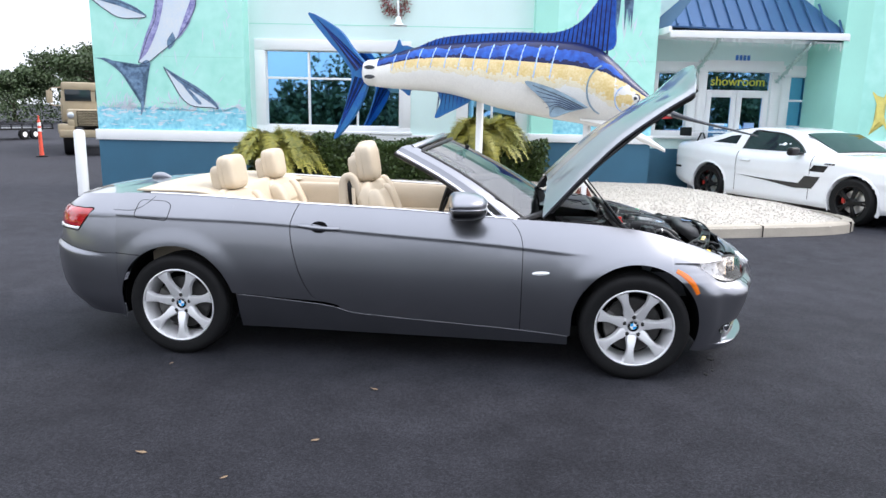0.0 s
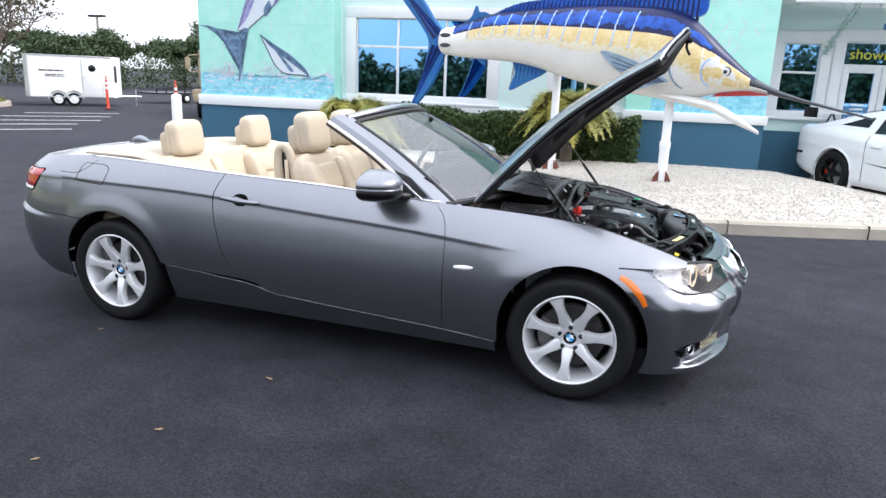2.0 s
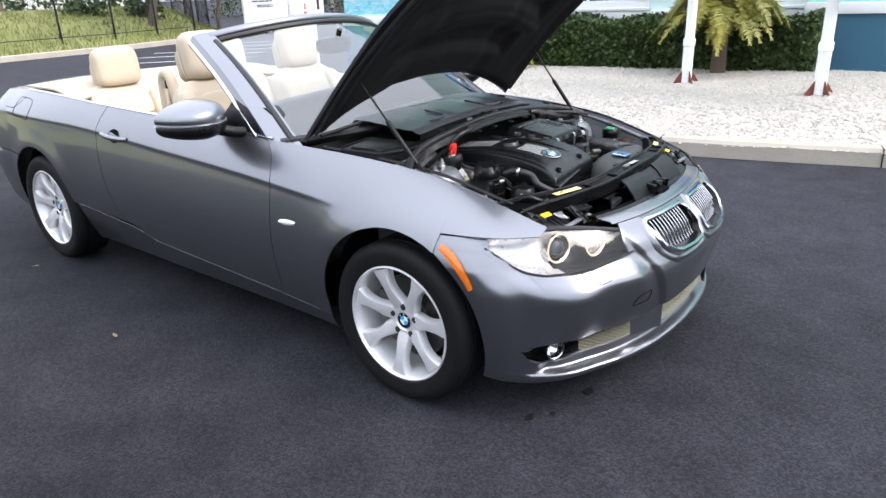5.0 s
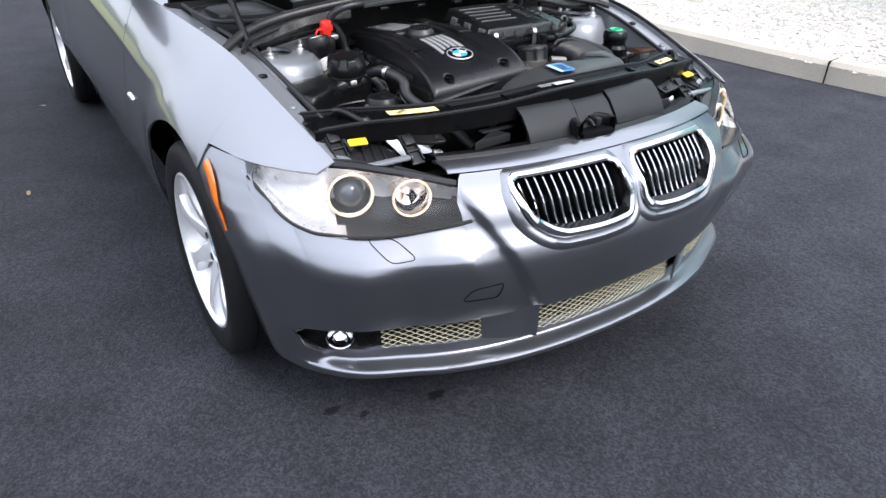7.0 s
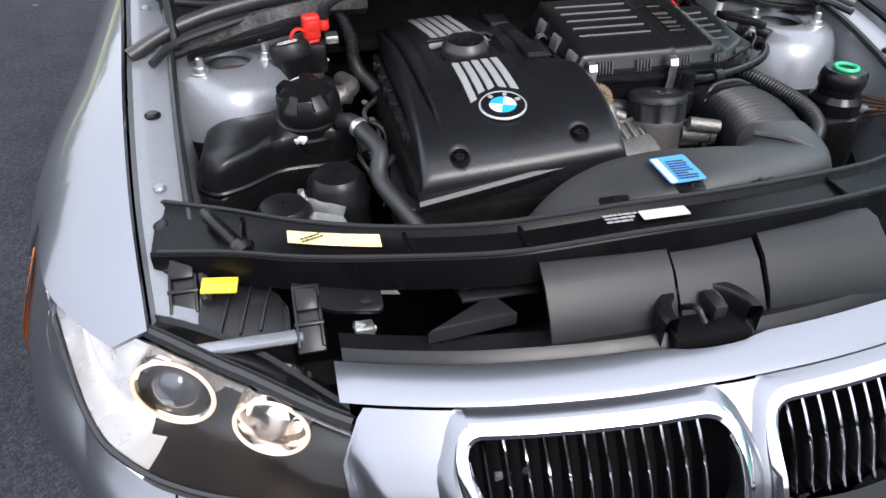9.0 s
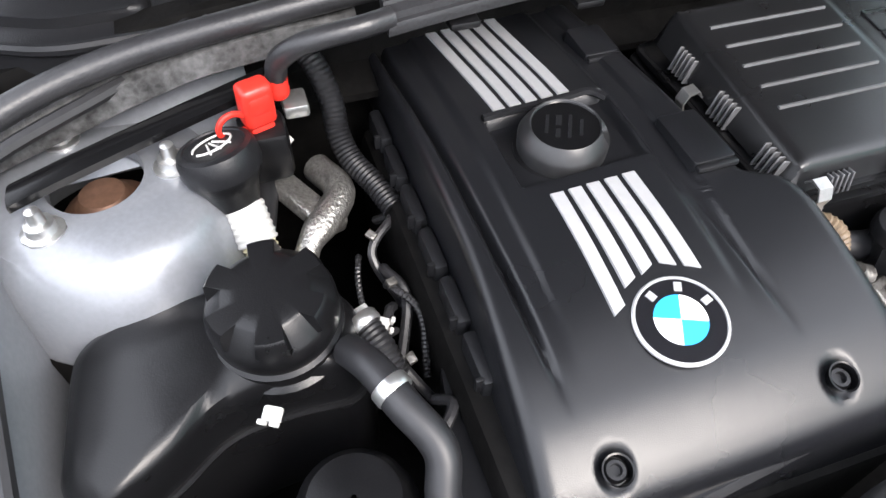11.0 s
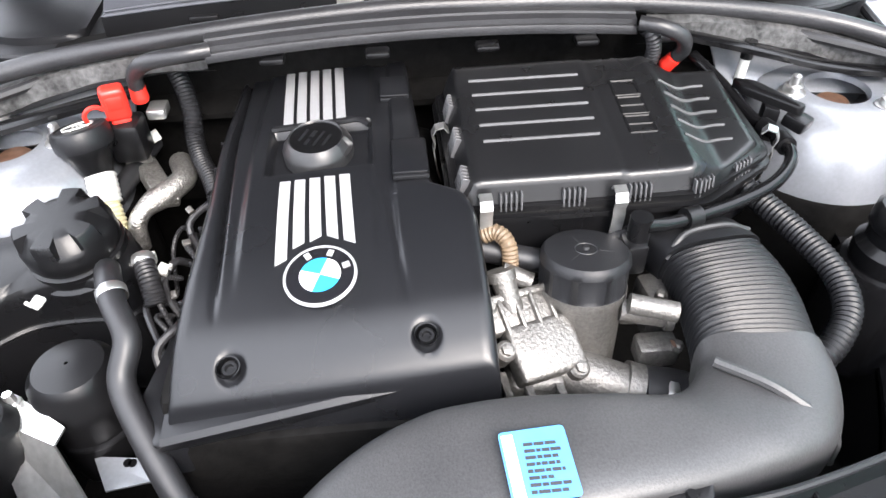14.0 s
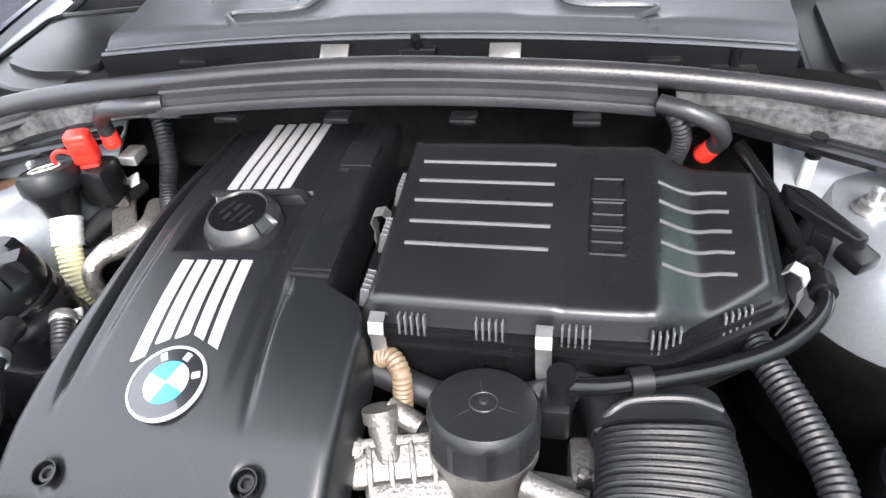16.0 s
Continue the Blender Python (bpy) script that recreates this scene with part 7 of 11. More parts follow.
# hoses on the left of the engine
bm = B()
tube(bm, [(0.095, 0.352, 0.800), (0.130, 0.366, 0.798), (0.180, 0.386, 0.792), (0.236, 0.400, 0.785), (0.280, 0.395, 0.775), (0.312, 0.370, 0.762), (0.330, 0.338, 0.745), (0.340, 0.310, 0.715)], 0.0150, 16, 60, 0.0017, 0.0060)
part("corrugated_hose", bm, "plastic_matt", car, "black corrugated hose")
bm = B()
tube(bm, [(0.20, 0.196, 0.838), (0.192, 0.225, 0.832), (0.178, 0.27, 0.83), (0.16, 0.32, 0.83), (0.135, 0.37, 0.834), (0.095, 0.405, 0.836), (0.05, 0.412, 0.832), (0.0, 0.402, 0.83), (-0.06, 0.388, 0.842), (-0.12, 0.36, 0.862)], 0.0078, 10, 80)
part("servo_pipe", bm, "plastic_gloss", car, "thin black servo pipe")
bm = B()
for p, q in (((0.196, 0.192, 0.81), (0.196, 0.192, 0.848)), ((0.072, 0.411, 0.834), (0.052, 0.412, 0.832)), ((0.03, 0.409, 0.831), (0.018, 0.406, 0.83)), ((0.185, 0.245, 0.831), (0.18, 0.262, 0.83))):
    rod(bm, p, q, 0.012, 12)
box(bm, (0.20, 0.188, 0.80), (0.028, 0.026, 0.04), 0.005)
pieces("pipe_connector", bm, "plastic", car)
bm = B()
tube(bm, [(0.12, 0.44, 0.80), (0.08, 0.47, 0.765), (0.09, 0.52, 0.75), (0.15, 0.55, 0.77)], 0.006, 8, 24)
tube(bm, [(-0.1, 0.44, 0.85), (0.0, 0.455, 0.81), (0.06, 0.44, 0.80)], 0.006, 8, 24)
pieces("wire", bm, "seal", car)
bm = B()
box(bm, (0, 0, 0), (0.030, 0.026, 0.018), 0.004, Matrix.Translation((0.022, 0.448, 0.836)) @ pose(0, 0, 0, 0, 8, 35))
prism(bm, rounded([(-0.062, 0.394), (-0.046, 0.418), (0.020, 0.456), (0.026, 0.444), (-0.036, 0.396)], 0.006, 3), 0.846, 0.858, 0.003)
prism(bm, [(-0.020, 0.420), (-0.006, 0.436), (0.012, 0.428), (0.0, 0.414)], 0.800, 0.846, 0.002)
pieces("sensor_bracket", bm, "plastic", car)
bm = B()
rod(bm, (-0.105, 0.428, 0.82), (-0.105, 0.43, 0.862), 0.007, 10)
part("service_port", bm, "white", car)
bm = B()
rod(bm, (-0.105, 0.43, 0.86), (-0.105, 0.431, 0.885), 0.0085, 12)
part("port_cap", bm, "plastic", car)
res = new("fluid_reservoir")
res.parent = car
bm = B()
lathe(bm, [(0.052, 0.60), (0.056, 0.66), (0.056, 0.735), (0.05, 0.75), (0.044, 0.752), (0.044, 0.775), (0.036, 0.785), (0.036, 0.80)], Matrix.Translation((0.195, 0.50, 0)), 32)
part("reservoir_body", bm, "plastic_gloss", res, "black fluid reservoir")
bm = B()
lathe(bm, [(0.038, 0.80), (0.040, 0.806), (0.039, 0.822), (0.034, 0.828), (0.0, 0.828)], Matrix.Translation((0.195, 0.50, 0)), 12, cap=False)
part("reservoir_cap", bm, "plastic", res)
bm = B()
ring = [(0.195 + 0.018 * math.cos(a), 0.50 + 0.018 * math.sin(a), 0.830) for a in np.linspace(0, 2 * math.pi, 20)]
tube(bm, ring, 0.0035, 8, 40)
part("cap_ring", bm, "green", res, "green ring on the cap")
bm = B()
rnd = random.Random(8)
for k in range(7):
    p = V((0.20 + rnd.uniform(-0.04, 0.1), 0.60 + rnd.uniform(-0.04, 0.02), 0.72 + rnd.uniform(-0.02, 0.03)))
    box(bm, (0, 0, 0), (rnd.uniform(0.02, 0.06), rnd.uniform(0.01, 0.03), rnd.uniform(0.01, 0.02)), 0.003, Matrix.Translation(p) @ pose(0, 0, 0, 0, rnd.uniform(-20, 20), rnd.uniform(-60, 60)))
part("wing_brackets", bm, "bay_paint", car, kind="stuff")
for k in range(5):
    bm = B()
    tube(bm, [(0.24 + 0.01 * k, 0.62, 0.77), (0.20 + 0.012 * k, 0.60 - 0.006 * k, 0.76), (0.13 + 0.01 * k, 0.585, 0.75 - 0.01 * k)], 0.0028, 6, 14)
    part("copper_wire", bm, "copper", car)

# right of the engine: hoses, pump reservoir, brackets
bm = B()
tube(bm, [(0.16, -0.375, 0.80), (0.19, -0.362, 0.812), (0.222, -0.350, 0.81), (0.258, -0.332, 0.795), (0.29, -0.338, 0.768), (0.335, -0.315, 0.742), (0.40, -0.272, 0.70), (0.45, -0.24, 0.66)], 0.0135, 12, 60)
hose = part("coolant_hose", bm, "seal", car, "black coolant hose")
bm = B()
lathe(bm, [(0.0148, 0), (0.0155, 0.001), (0.0155, 0.010), (0.0148, 0.011)], along((0.205, -0.356, 0.812), (0.23, -0.345, 0.808)), 20, cap=False)
pieces("hose_clamp", bm, "steel", hose)
bm = B()
tube(bm, [(0.39, -0.279, 0.708), (0.42, -0.259, 0.685), (0.45, -0.24, 0.66)], 0.0155, 12, 20, 0.001, 0.004)
part("hose_sleeve", bm, "plastic_matt", hose)
bm = B()
tube(bm, [(-0.150, -0.345, 0.876), (-0.130, -0.333, 0.858), (-0.109, -0.325, 0.830), (-0.090, -0.325, 0.804), (-0.066, -0.318, 0.786), (-0.035, -0.303, 0.776), (-0.005, -0.292, 0.768)], 0.0125, 14, 44, 0.0012, 0.0048)
part("wiring_conduit", bm, "plastic_matt", car, "corrugated wiring conduit")
bm = B()
tube(bm, [(-0.15, -0.318, 0.86), (-0.10, -0.318, 0.83), (-0.06, -0.305, 0.80), (-0.03, -0.296, 0.78)], 0.010, 10, 24, 0.001, 0.0048)
tube(bm, [(-0.105, -0.365, 0.885), (-0.075, -0.360, 0.855), (-0.055, -0.366, 0.825), (-0.050, -0.385, 0.800), (-0.060, -0.402, 0.790)], 0.0042, 8, 30)
tube(bm, [(0.0, -0.34, 0.77), (0.06, -0.335, 0.775), (0.10, -0.345, 0.75), (0.16, -0.335, 0.72)], 0.006, 8, 24)
tube(bm, [(0.16, -0.44, 0.785), (0.20, -0.425, 0.778), (0.235, -0.40, 0.765), (0.255, -0.385, 0.79)], 0.0045, 8, 24)
tube(bm, [(0.21, -0.46, 0.78), (0.225, -0.43, 0.785), (0.21, -0.40, 0.79), (0.17, -0.37, 0.775)], 0.006, 8, 24)
tube(bm, [(-0.02, -0.60, 0.80), (0.08, -0.635, 0.76), (0.17, -0.64, 0.74), (0.26, -0.60, 0.73)], 0.013, 10, 24)
rnd = random.Random(17)
for k in range(12):
    x, y, z = rnd.uniform(0.0, 0.20), rnd.uniform(-0.345, -0.298), rnd.uniform(0.69, 0.75)
    tube(bm, [(x, y, z), (x + rnd.uniform(0.01, 0.05), y + rnd.uniform(-0.02, 0.02), z + rnd.uniform(0.0, 0.03)), (x + rnd.uniform(0.05, 0.10), y + rnd.uniform(-0.025, 0.02), z - rnd.uniform(0.0, 0.06))], rnd.uniform(0.003, 0.006), 8, 18)
for k in range(10):
    x, y, z = rnd.uniform(0.10, 0.30), rnd.uniform(0.42, 0.60), rnd.uniform(0.66, 0.73)
    tube(bm, [(x, y, z), (x + rnd.uniform(0.01, 0.05), y + rnd.uniform(-0.03, 0.03), z + rnd.uniform(0.0, 0.03)), (x + rnd.uniform(0.05, 0.12), y + rnd.uniform(-0.04, 0.04), z - rnd.uniform(0.0, 0.05))], rnd.uniform(0.003, 0.007), 8, 18)
pieces("wire", bm, "seal", car)
bm = B()
tube(bm, [(-0.085, -0.352, 0.768), (-0.045, -0.338, 0.772), (-0.02, -0.348, 0.772), (0.010, -0.376, 0.768), (0.028, -0.388, 0.755), (0.032, -0.392, 0.72)], lambda t: 0.0155 - 0.004 * sstep(0.55, 0.7, t), 16, 44)
part("exhaust_pipe", bm, "foil", car, "bare metal pipe wrapped in foil")
bm = B()
m = Matrix.Translation((-0.045, -0.378, 0.770)) @ pose(0, 0, 0, -18, 6, 30)
box(bm, (0, 0, 0), (0.110, 0.030, 0.016), 0.004, m, 3)
part("heat_shield", bm, "foil", car, "crumpled silver heat shield")
bm = B()
rod(bm, (-0.12, -0.392, 0.782), (-0.01, -0.420, 0.770), 0.013, 14)
part("black_hose", bm, "seal", car)
bm = B()
box(bm, (0, 0, 0), (0.022, 0.034, 0.020), 0.003, Matrix.Translation((-0.075, -0.402, 0.788)) @ pose(0, 0, 0, 8, 0, 25))
part("hose_clip", bm, "cast", car, "grey clip on the hose")
bm = B()
box(bm, (0, 0, 0), (0.020, 0.026, 0.004), 0.001, Matrix.Translation((-0.095, -0.385, 0.802)) @ pose(0, 0, 0, 20, 10, 30))
part("white_tag", bm, "white", car, "small white paper tag")
bm = B()
box(bm, (-0.095, -0.362, 0.845), (0.03, 0.024, 0.014), 0.003, pose(0, 0, 0, 0, 0, 0))
part("terminal_nut", bm, "steel", car)
for p, a in (((0.105, -0.353, 0.765), 20), ((0.192, -0.440, 0.792), -30), ((0.118, -0.338, 0.757), 70)):
    m = Matrix.Translation(p) @ pose(0, 0, 0, 10, 20, a)
    bm = B()
    box(bm, (0, 0, 0), (0.012, 0.015, 0.006), 0.002, m)
    for q in (-0.005, 0.005):
        box(bm, (0.007, q, 0.003), (0.004, 0.005, 0.009), 0.001, m)
    part("hose_clip", bm, "white", car, "white plastic hose clip")
for c, r, h in (((0.262, -0.398, 0), 0.046, 0.772), ((0.315, -0.478, 0), 0.042, 0.762)):
    pump = new("pump_reservoir")
    pump.parent = car
    bm = B()
    lathe(bm, [(r * 0.95, h - 0.15), (r, h - 0.13), (r, h - 0.05), (r * 1.06, h - 0.048), (r * 1.06, h - 0.035), (r * 0.98, h - 0.03), (r * 0.94, h - 0.015), (r * 0.75, h - 0.004), (r * 0.3, h), (0.002, h)], Matrix.Translation(c), 32, cap=False)
    part("reservoir_dome", bm, "plastic", pump, "black domed canister")
    bm = B()
    lathe(bm, [(r * 1.02, h - 0.09), (r * 1.05, h - 0.085), (r * 1.02, h - 0.08)], Matrix.Translation(c), 32, cap=False)
    part("canister_ring", bm, "plastic_matt", pump)
bm = B()
sheet(bm, [[(0.268, -0.462, 0.742), (0.318, -0.392, 0.742)], [(0.292, -0.478, 0.738), (0.334, -0.398, 0.738)], [(0.40, -0.42, 0.655), (0.42, -0.335, 0.655)]])
solid(bm, 0.003)
bracket = part("metal_bracket", bm, "steel", car, "bright folded metal bracket")
bm = B()
lathe(bm, [(0.009, 0), (0.009, 0.006), (0.006, 0.007), (0.005, 0.018), (0.0, 0.018)], Matrix.Translation((0.285, -0.452, 0.742)), 6, cap=False)
part("bracket_nut", bm, "steel", bracket)

# looms and clips in the gap beside the engine cover
rnd = random.Random(23)
for k in range(9):
    bm = B()
    x, y, z = -0.02 + 0.026 * k, rnd.uniform(-0.338, -0.306), rnd.uniform(0.735, 0.762)
    tube(bm, [(x, y, z - 0.02), (x + 0.02, y + rnd.uniform(-0.02, 0.015), z), (x + 0.05, y + rnd.uniform(-0.02, 0.02), z - rnd.uniform(0.0, 0.02)), (x + 0.09, y + rnd.uniform(-0.01, 0.02), z - 0.05)], rnd.uniform(0.003, 0.006), 8, 26, 0.0008 if k % 2 else 0.0, 0.004)
    part("wire_loom", bm, "faded_dark", car)
for p, a in (((0.02, -0.322, 0.765), 40), ((0.075, -0.318, 0.758), 110), ((0.15, -0.322, 0.745), 15)):
    bm = B()
    box(bm, (0, 0, 0), (0.010, 0.008, 0.005), 0.001, Matrix.Translation(p) @ pose(0, 0, 0, 15, 10, a))
    part("loom_clip", bm, "cast", car)

# braided hose, plate and fittings round the bracket
bm = B()
tube(bm, [(0.116, -0.357, 0.775), (0.142, -0.346, 0.765), (0.164, -0.339, 0.745)], 0.0125, 16, 26, 0.0012, 0.0042)
part("braided_hose", bm, "seal", car, "black braided hose end")
bm = B()
lathe(bm, [(0.013, 0), (0.0145, 0.002), (0.0145, 0.010), (0.013, 0.012)], along((0.116, -0.357, 0.775), (0.131, -0.350, 0.771)), 18, cap=False)
part("hose_clamp", bm, "steel", car)
bm = B()
plane = [Vector(p) for p in ((0.305, -0.395, 0.668), (0.312, -0.346, 0.668), (0.338, -0.331, 0.664), (0.344, -0.374, 0.664))]
bm.faces.new([bm.verts.new(p) for p in plane])
solid(bm, 0.003)
part("mounting_plate", bm, "bay_paint", car, "small grey mounting plate")
for q in (0.58, 0.72):
    bm = B()
    rod(bm, plane[0].lerp(plane[1], q).lerp(plane[2], 0.25) + Vector((0, 0, -0.001)), plane[0].lerp(plane[1], q).lerp(plane[2], 0.25) + Vector((0, 0, 0.0045)), 0.0045, 12)
    part("plate_hole", bm, "gap", car)
bm = B()
tube(bm, [(0.394, -0.355, 0.665), (0.377, -0.322, 0.665)], 0.013, 14, 20, 0.002, 0.008)
part("ribbed_fitting", bm, "cast", car, "pale ribbed pipe fitting")
bm = B()
lathe(bm, [(0.018, 0), (0.020, 0.004), (0.019, 0.010), (0.006, 0.013), (0.0, 0.013)], Matrix.Translation((0.367, -0.403, 0.655)), 10, cap=False)
part("round_plug", bm, "cast", car, "pale fluted plug")
for c, r, h in (((0.262, -0.398), 0.046, 0.772), ((0.315, -0.478), 0.042, 0.762)):
    bm = B()
    for a in (0.35, 1.92):
        d = Vector((math.cos(a), math.sin(a), 0))
        tube(bm, [Vector((c[0], c[1], h - 0.05 + 0.05 * math.cos(q))) + d * (r * 1.01) * math.sin(q) for q in np.linspace(-1.57, 1.57, 13)], 0.0032, 6, 40)
    pieces("dome_rib", bm, "plastic", car)
    bm = B()
    for dz, k in ((-0.052, 1.10), (-0.068, 1.14)):
        ring = [(c[0] + r * k * math.cos(a), c[1] + r * k * math.sin(a), h + dz) for a in np.linspace(0, 2 * math.pi, 37)]
        tube(bm, ring, 0.005, 8, 72)
    pieces("dome_ledge", bm, "plastic", car)

# front carrier
carrier = new("front_carrier")
carrier.parent = car
mid_x = curve((-0.66, 0.335), (-0.55, 0.395), (-0.47, 0.440), (-0.35, 0.482), (-0.19, 0.524), (0.0, 0.530), (0.2, 0.515), (0.30, 0.490), (0.42, 0.452), (0.52, 0.415), (0.66, 0.335))
mid_z = curve((-0.66, 0.762), (-0.5, 0.783), (-0.35, 0.790), (-0.19, 0.806), (0.0, 0.816), (0.2, 0.812), (0.35, 0.795), (0.5, 0.785), (0.66, 0.762))
half = curve((-0.66, 0.060), (-0.5, 0.040), (-0.3, 0.028), (0, 0.028), (0.3, 0.028), (0.5, 0.040), (0.66, 0.060))
bm = B()
rows = []
for y in np.linspace(-0.645, 0.645, 80):
    x, z, w = mid_x(y), mid_z(y), half(y)
    rows.append([(x - w, y, z - 0.07), (x - w, y, z + 0.004), (x - w + 0.004, y, z + 0.007), (x - w + 0.010, y, z + 0.002), (x - w * 0.5, y, z - 0.002), (x + w * 0.5, y, z - 0.005), (x + w - 0.010, y, z - 0.006), (x + w - 0.004, y, z - 0.002), (x + w, y, z - 0.006), (x + w, y, z - 0.05)])
sheet(bm, rows)
bmesh.ops.recalc_face_normals(bm, faces=bm.faces[:])
solid(bm, 0.002)
part("carrier_beam", bm, "beam_black", carrier, "glossy black front carrier beam")
for e in (-1, 1):
    bm = B()
    tube(bm, [(mid_x(y) + e * (half(y) - 0.004), y, mid_z(y) + (0.007 if e < 0 else -0.002)) for y in np.linspace(-0.635, 0.635, 31)], 0.0034, 8, 160)
    part("beam_edge", bm, "plastic_matt", carrier, "rounded raised edge of the beam")
for y in (-0.53, -0.335, -0.2, 0.24, 0.385, 0.53):
    bm = B()
    x, z, w = mid_x(y), mid_z(y), half(y)
    box(bm, (x, y, z - 0.001), (2 * w - 0.014, 0.006, 0.008), 0.002)
    part("beam_rib", bm, "beam_black", carrier)
for ya, yb in ((-0.475, -0.365), (0.415, 0.512)):
    bm = B()
    rows = [[(mid_x(y) + d - 0.004, y, mid_z(y) + 0.0022 - 0.0032 * (d + 0.013) / 0.026) for d in (-0.011, 0.011)] for y in np.linspace(ya, yb, 7)]
    sheet(bm, rows)
    bmesh.ops.recalc_face_normals(bm, faces=bm.faces[:])
    solid(bm, -0.0008)
    lab = part("yellow_label", bm, "label_yellow", carrier, "yellow warning label on the beam")
    bm = B()
    yc = ya + 0.03
    bars(bm, (mid_x(yc) - 0.004, yc, mid_z(yc) + 0.0024), (-0.3, 1, 0), (-1, -0.3, 0), 0.03, 0.012, 2, 0.0005, 0.7, 9)
    pieces("print_bar", bm, "ink", lab)
bm = B()
box(bm, (mid_x(0) - 0.002, -0.022, mid_z(0) + 0.001), (0.018, 0.062, 0.0012), m=None)
part("white_tag", bm, "white", carrier, "white data tag")
bm = B()
bars(bm, (mid_x(0) - 0.002, -0.078, mid_z(0) + 0.001), (0, 1, 0), (-1, 0, 0), 0.045, 0.02, 3, 0.0006, 0.7, 2)
part("tag_bars", bm, "stripe", carrier)
# air guide
guide = [(-0.19, -0.028), (-0.022, 0.092), (0.098, 0.275)]
for k, (ya, yb) in enumerate(guide):
    bm = B()
    rows = []
    for y in np.linspace(ya, yb, 10):
        e = 0.004 * (1 if k != 1 else -0.5)
        rows.append([(0.515, y, 0.765 + e), (0.535, y, 0.783 + e), (0.555, y, 0.782 + e), (0.58, y, 0.765 + e), (0.605, y, 0.735 + e), (0.618, y, 0.715), (0.62, y, 0.70)])
    sheet(bm, rows)
    bmesh.ops.recalc_face_normals(bm, faces=bm.faces[:])
    solid(bm, 0.006)
    part("air_guide", bm, "plastic_matt", car, "smooth grey-black air guide panel")
bm = B()
rows = []
for y in np.linspace(-0.43, 0.43, 50):
    p = nose_at(y, 0.70, -0.06)
    rows.append([(p.x - 0.05, y, 0.695), (p.x - 0.045, y, 0.712), (p.x - 0.015, y, 0.716), (p.x - 0.004, y, 0.708), (p.x, y, 0.702)])
sheet(bm, rows)
bmesh.ops.recalc_face_normals(bm, faces=bm.faces[:])
solid(bm, 0.003)
part("front_strip", bm, "plastic", car)
# brackets, plugs and covers between beam and lamps
for s in (-1, 1):
    for p, w in (((0.432, 0.609, 0.728), 0.036), ((0.518, 0.462, 0.722), 0.034)):
        bm = B()
        m = Matrix.Translation((p[0], s * p[1], p[2])) @ pose(0, 0, 0, 0, 34, 0)
        box(bm, (0, 0, 0), (0.085, w, 0.008), 0.003, m)
        box(bm, (-0.022, 0, 0.006), (0.030, w * 0.8, 0.012), 0.004, m)
        box(bm, (0.008, 0, 0.006), (0.006, w * 1.05, 0.008), 0.002, m)
        for q in (-1, 1):
            box(bm, (0.012, q * w * 0.42, 0.004), (0.05, 0.004, 0.010), 0.0015, m)
        part("lamp_strap", bm, "plastic", car, "black bracket strap behind the lamp")
    bm = B()
    out = rounded([(0.425, s * 0.585), (0.425, s * 0.525), (0.465, s * 0.485), (0.525, s * 0.485), (0.52, s * 0.575), (0.48, s * 0.595)][::-s], 0.014, 4)
    prism(bm, out, 0.60, 0.712, 0.008)
    bmesh.ops.rotate(bm, verts=bm.verts[:], cent=(0.47, s * 0.54, 0.7), matrix=Matrix.Rotation(radians(16), 3, "Y"))
    lamp_cover = part("lamp_back_cover", bm, "plastic_matt", car, "grey-black ribbed lamp cover")
    for k in range(3):
        bm = B()
        box(bm, (0, 0, 0), (0.075, 0.0035, 0.006), 0.001, Matrix.Translation((0.473, s * (0.512 + 0.024 * k), 0.714)) @ pose(0, 0, 0, 0, 16, s * 14))
        part("cover_rib", bm, "plastic_matt", lamp_cover)
    bm = B()
    box(bm, (0, 0, 0), (0.022, 0.044, 0.004), 0.001, Matrix.Translation((0.452, s * 0.564, 0.738)) @ pose(0, 0, 0, 0, 20, s * 10))
    part("yellow_tag", bm, "yellow_plastic", car, "bright yellow plastic tag")
    bm = B()
    prism(bm, rounded([(0.455, s * 0.478), (0.462, s * 0.372), (0.535, s * 0.372), (0.525, s * 0.43), (0.50, s * 0.478)][::s], 0.012, 3), 0.738, 0.744, 0.002)
    bmesh.ops.rotate(bm, verts=bm.verts[:], cent=(0.48, s * 0.43, 0.74), matrix=Matrix.Rotation(radians(14), 3, "Y"))
    plate = part("bracket_plate", bm, "plastic", car, "black screwed-down bracket plate")
    for px, py in ((0.468, 0.462), (0.472, 0.39), (0.515, 0.392)):
        bm = B()
        lathe(bm, [(0.009, 0), (0.009, 0.003), (0.005, 0.004), (0.004, 0.008)], Matrix.Translation((px, s * py, 0.742 - 0.22 * (px - 0.48))), 12)
        part("screw", bm, "plastic_matt", plate)
    bm = B()
    box(bm, (0, 0, 0), (0.02, 0.024, 0.03), 0.004, Matrix.Translation((0.530, s * 0.398, 0.695)))
    rod(bm, (0.53, s * 0.385, 0.70), (0.53, s * 0.41, 0.712), 0.005, 8)
    part("lamp_adjuster", bm, "steel", car, "bright metal lamp adjuster")
    bm = B()
    prism(bm, [(0.535, s * 0.24), (0.575, s * 0.22), (0.585, s * 0.33)][::s], 0.715, 0.735, 0.003)
    box(bm, (0.535, s * 0.23, 0.735), (0.02, 0.10, 0.006), 0.002)
    part("guide_bracket", bm, "plastic_matt", car)
    bm = B()
    tube(bm, [(0.36, s * 0.575, 0.785), (0.385, s * 0.565, 0.79), (0.41, s * 0.545, 0.778), (0.43, s * 0.53, 0.77)], 0.009, 10, 24)
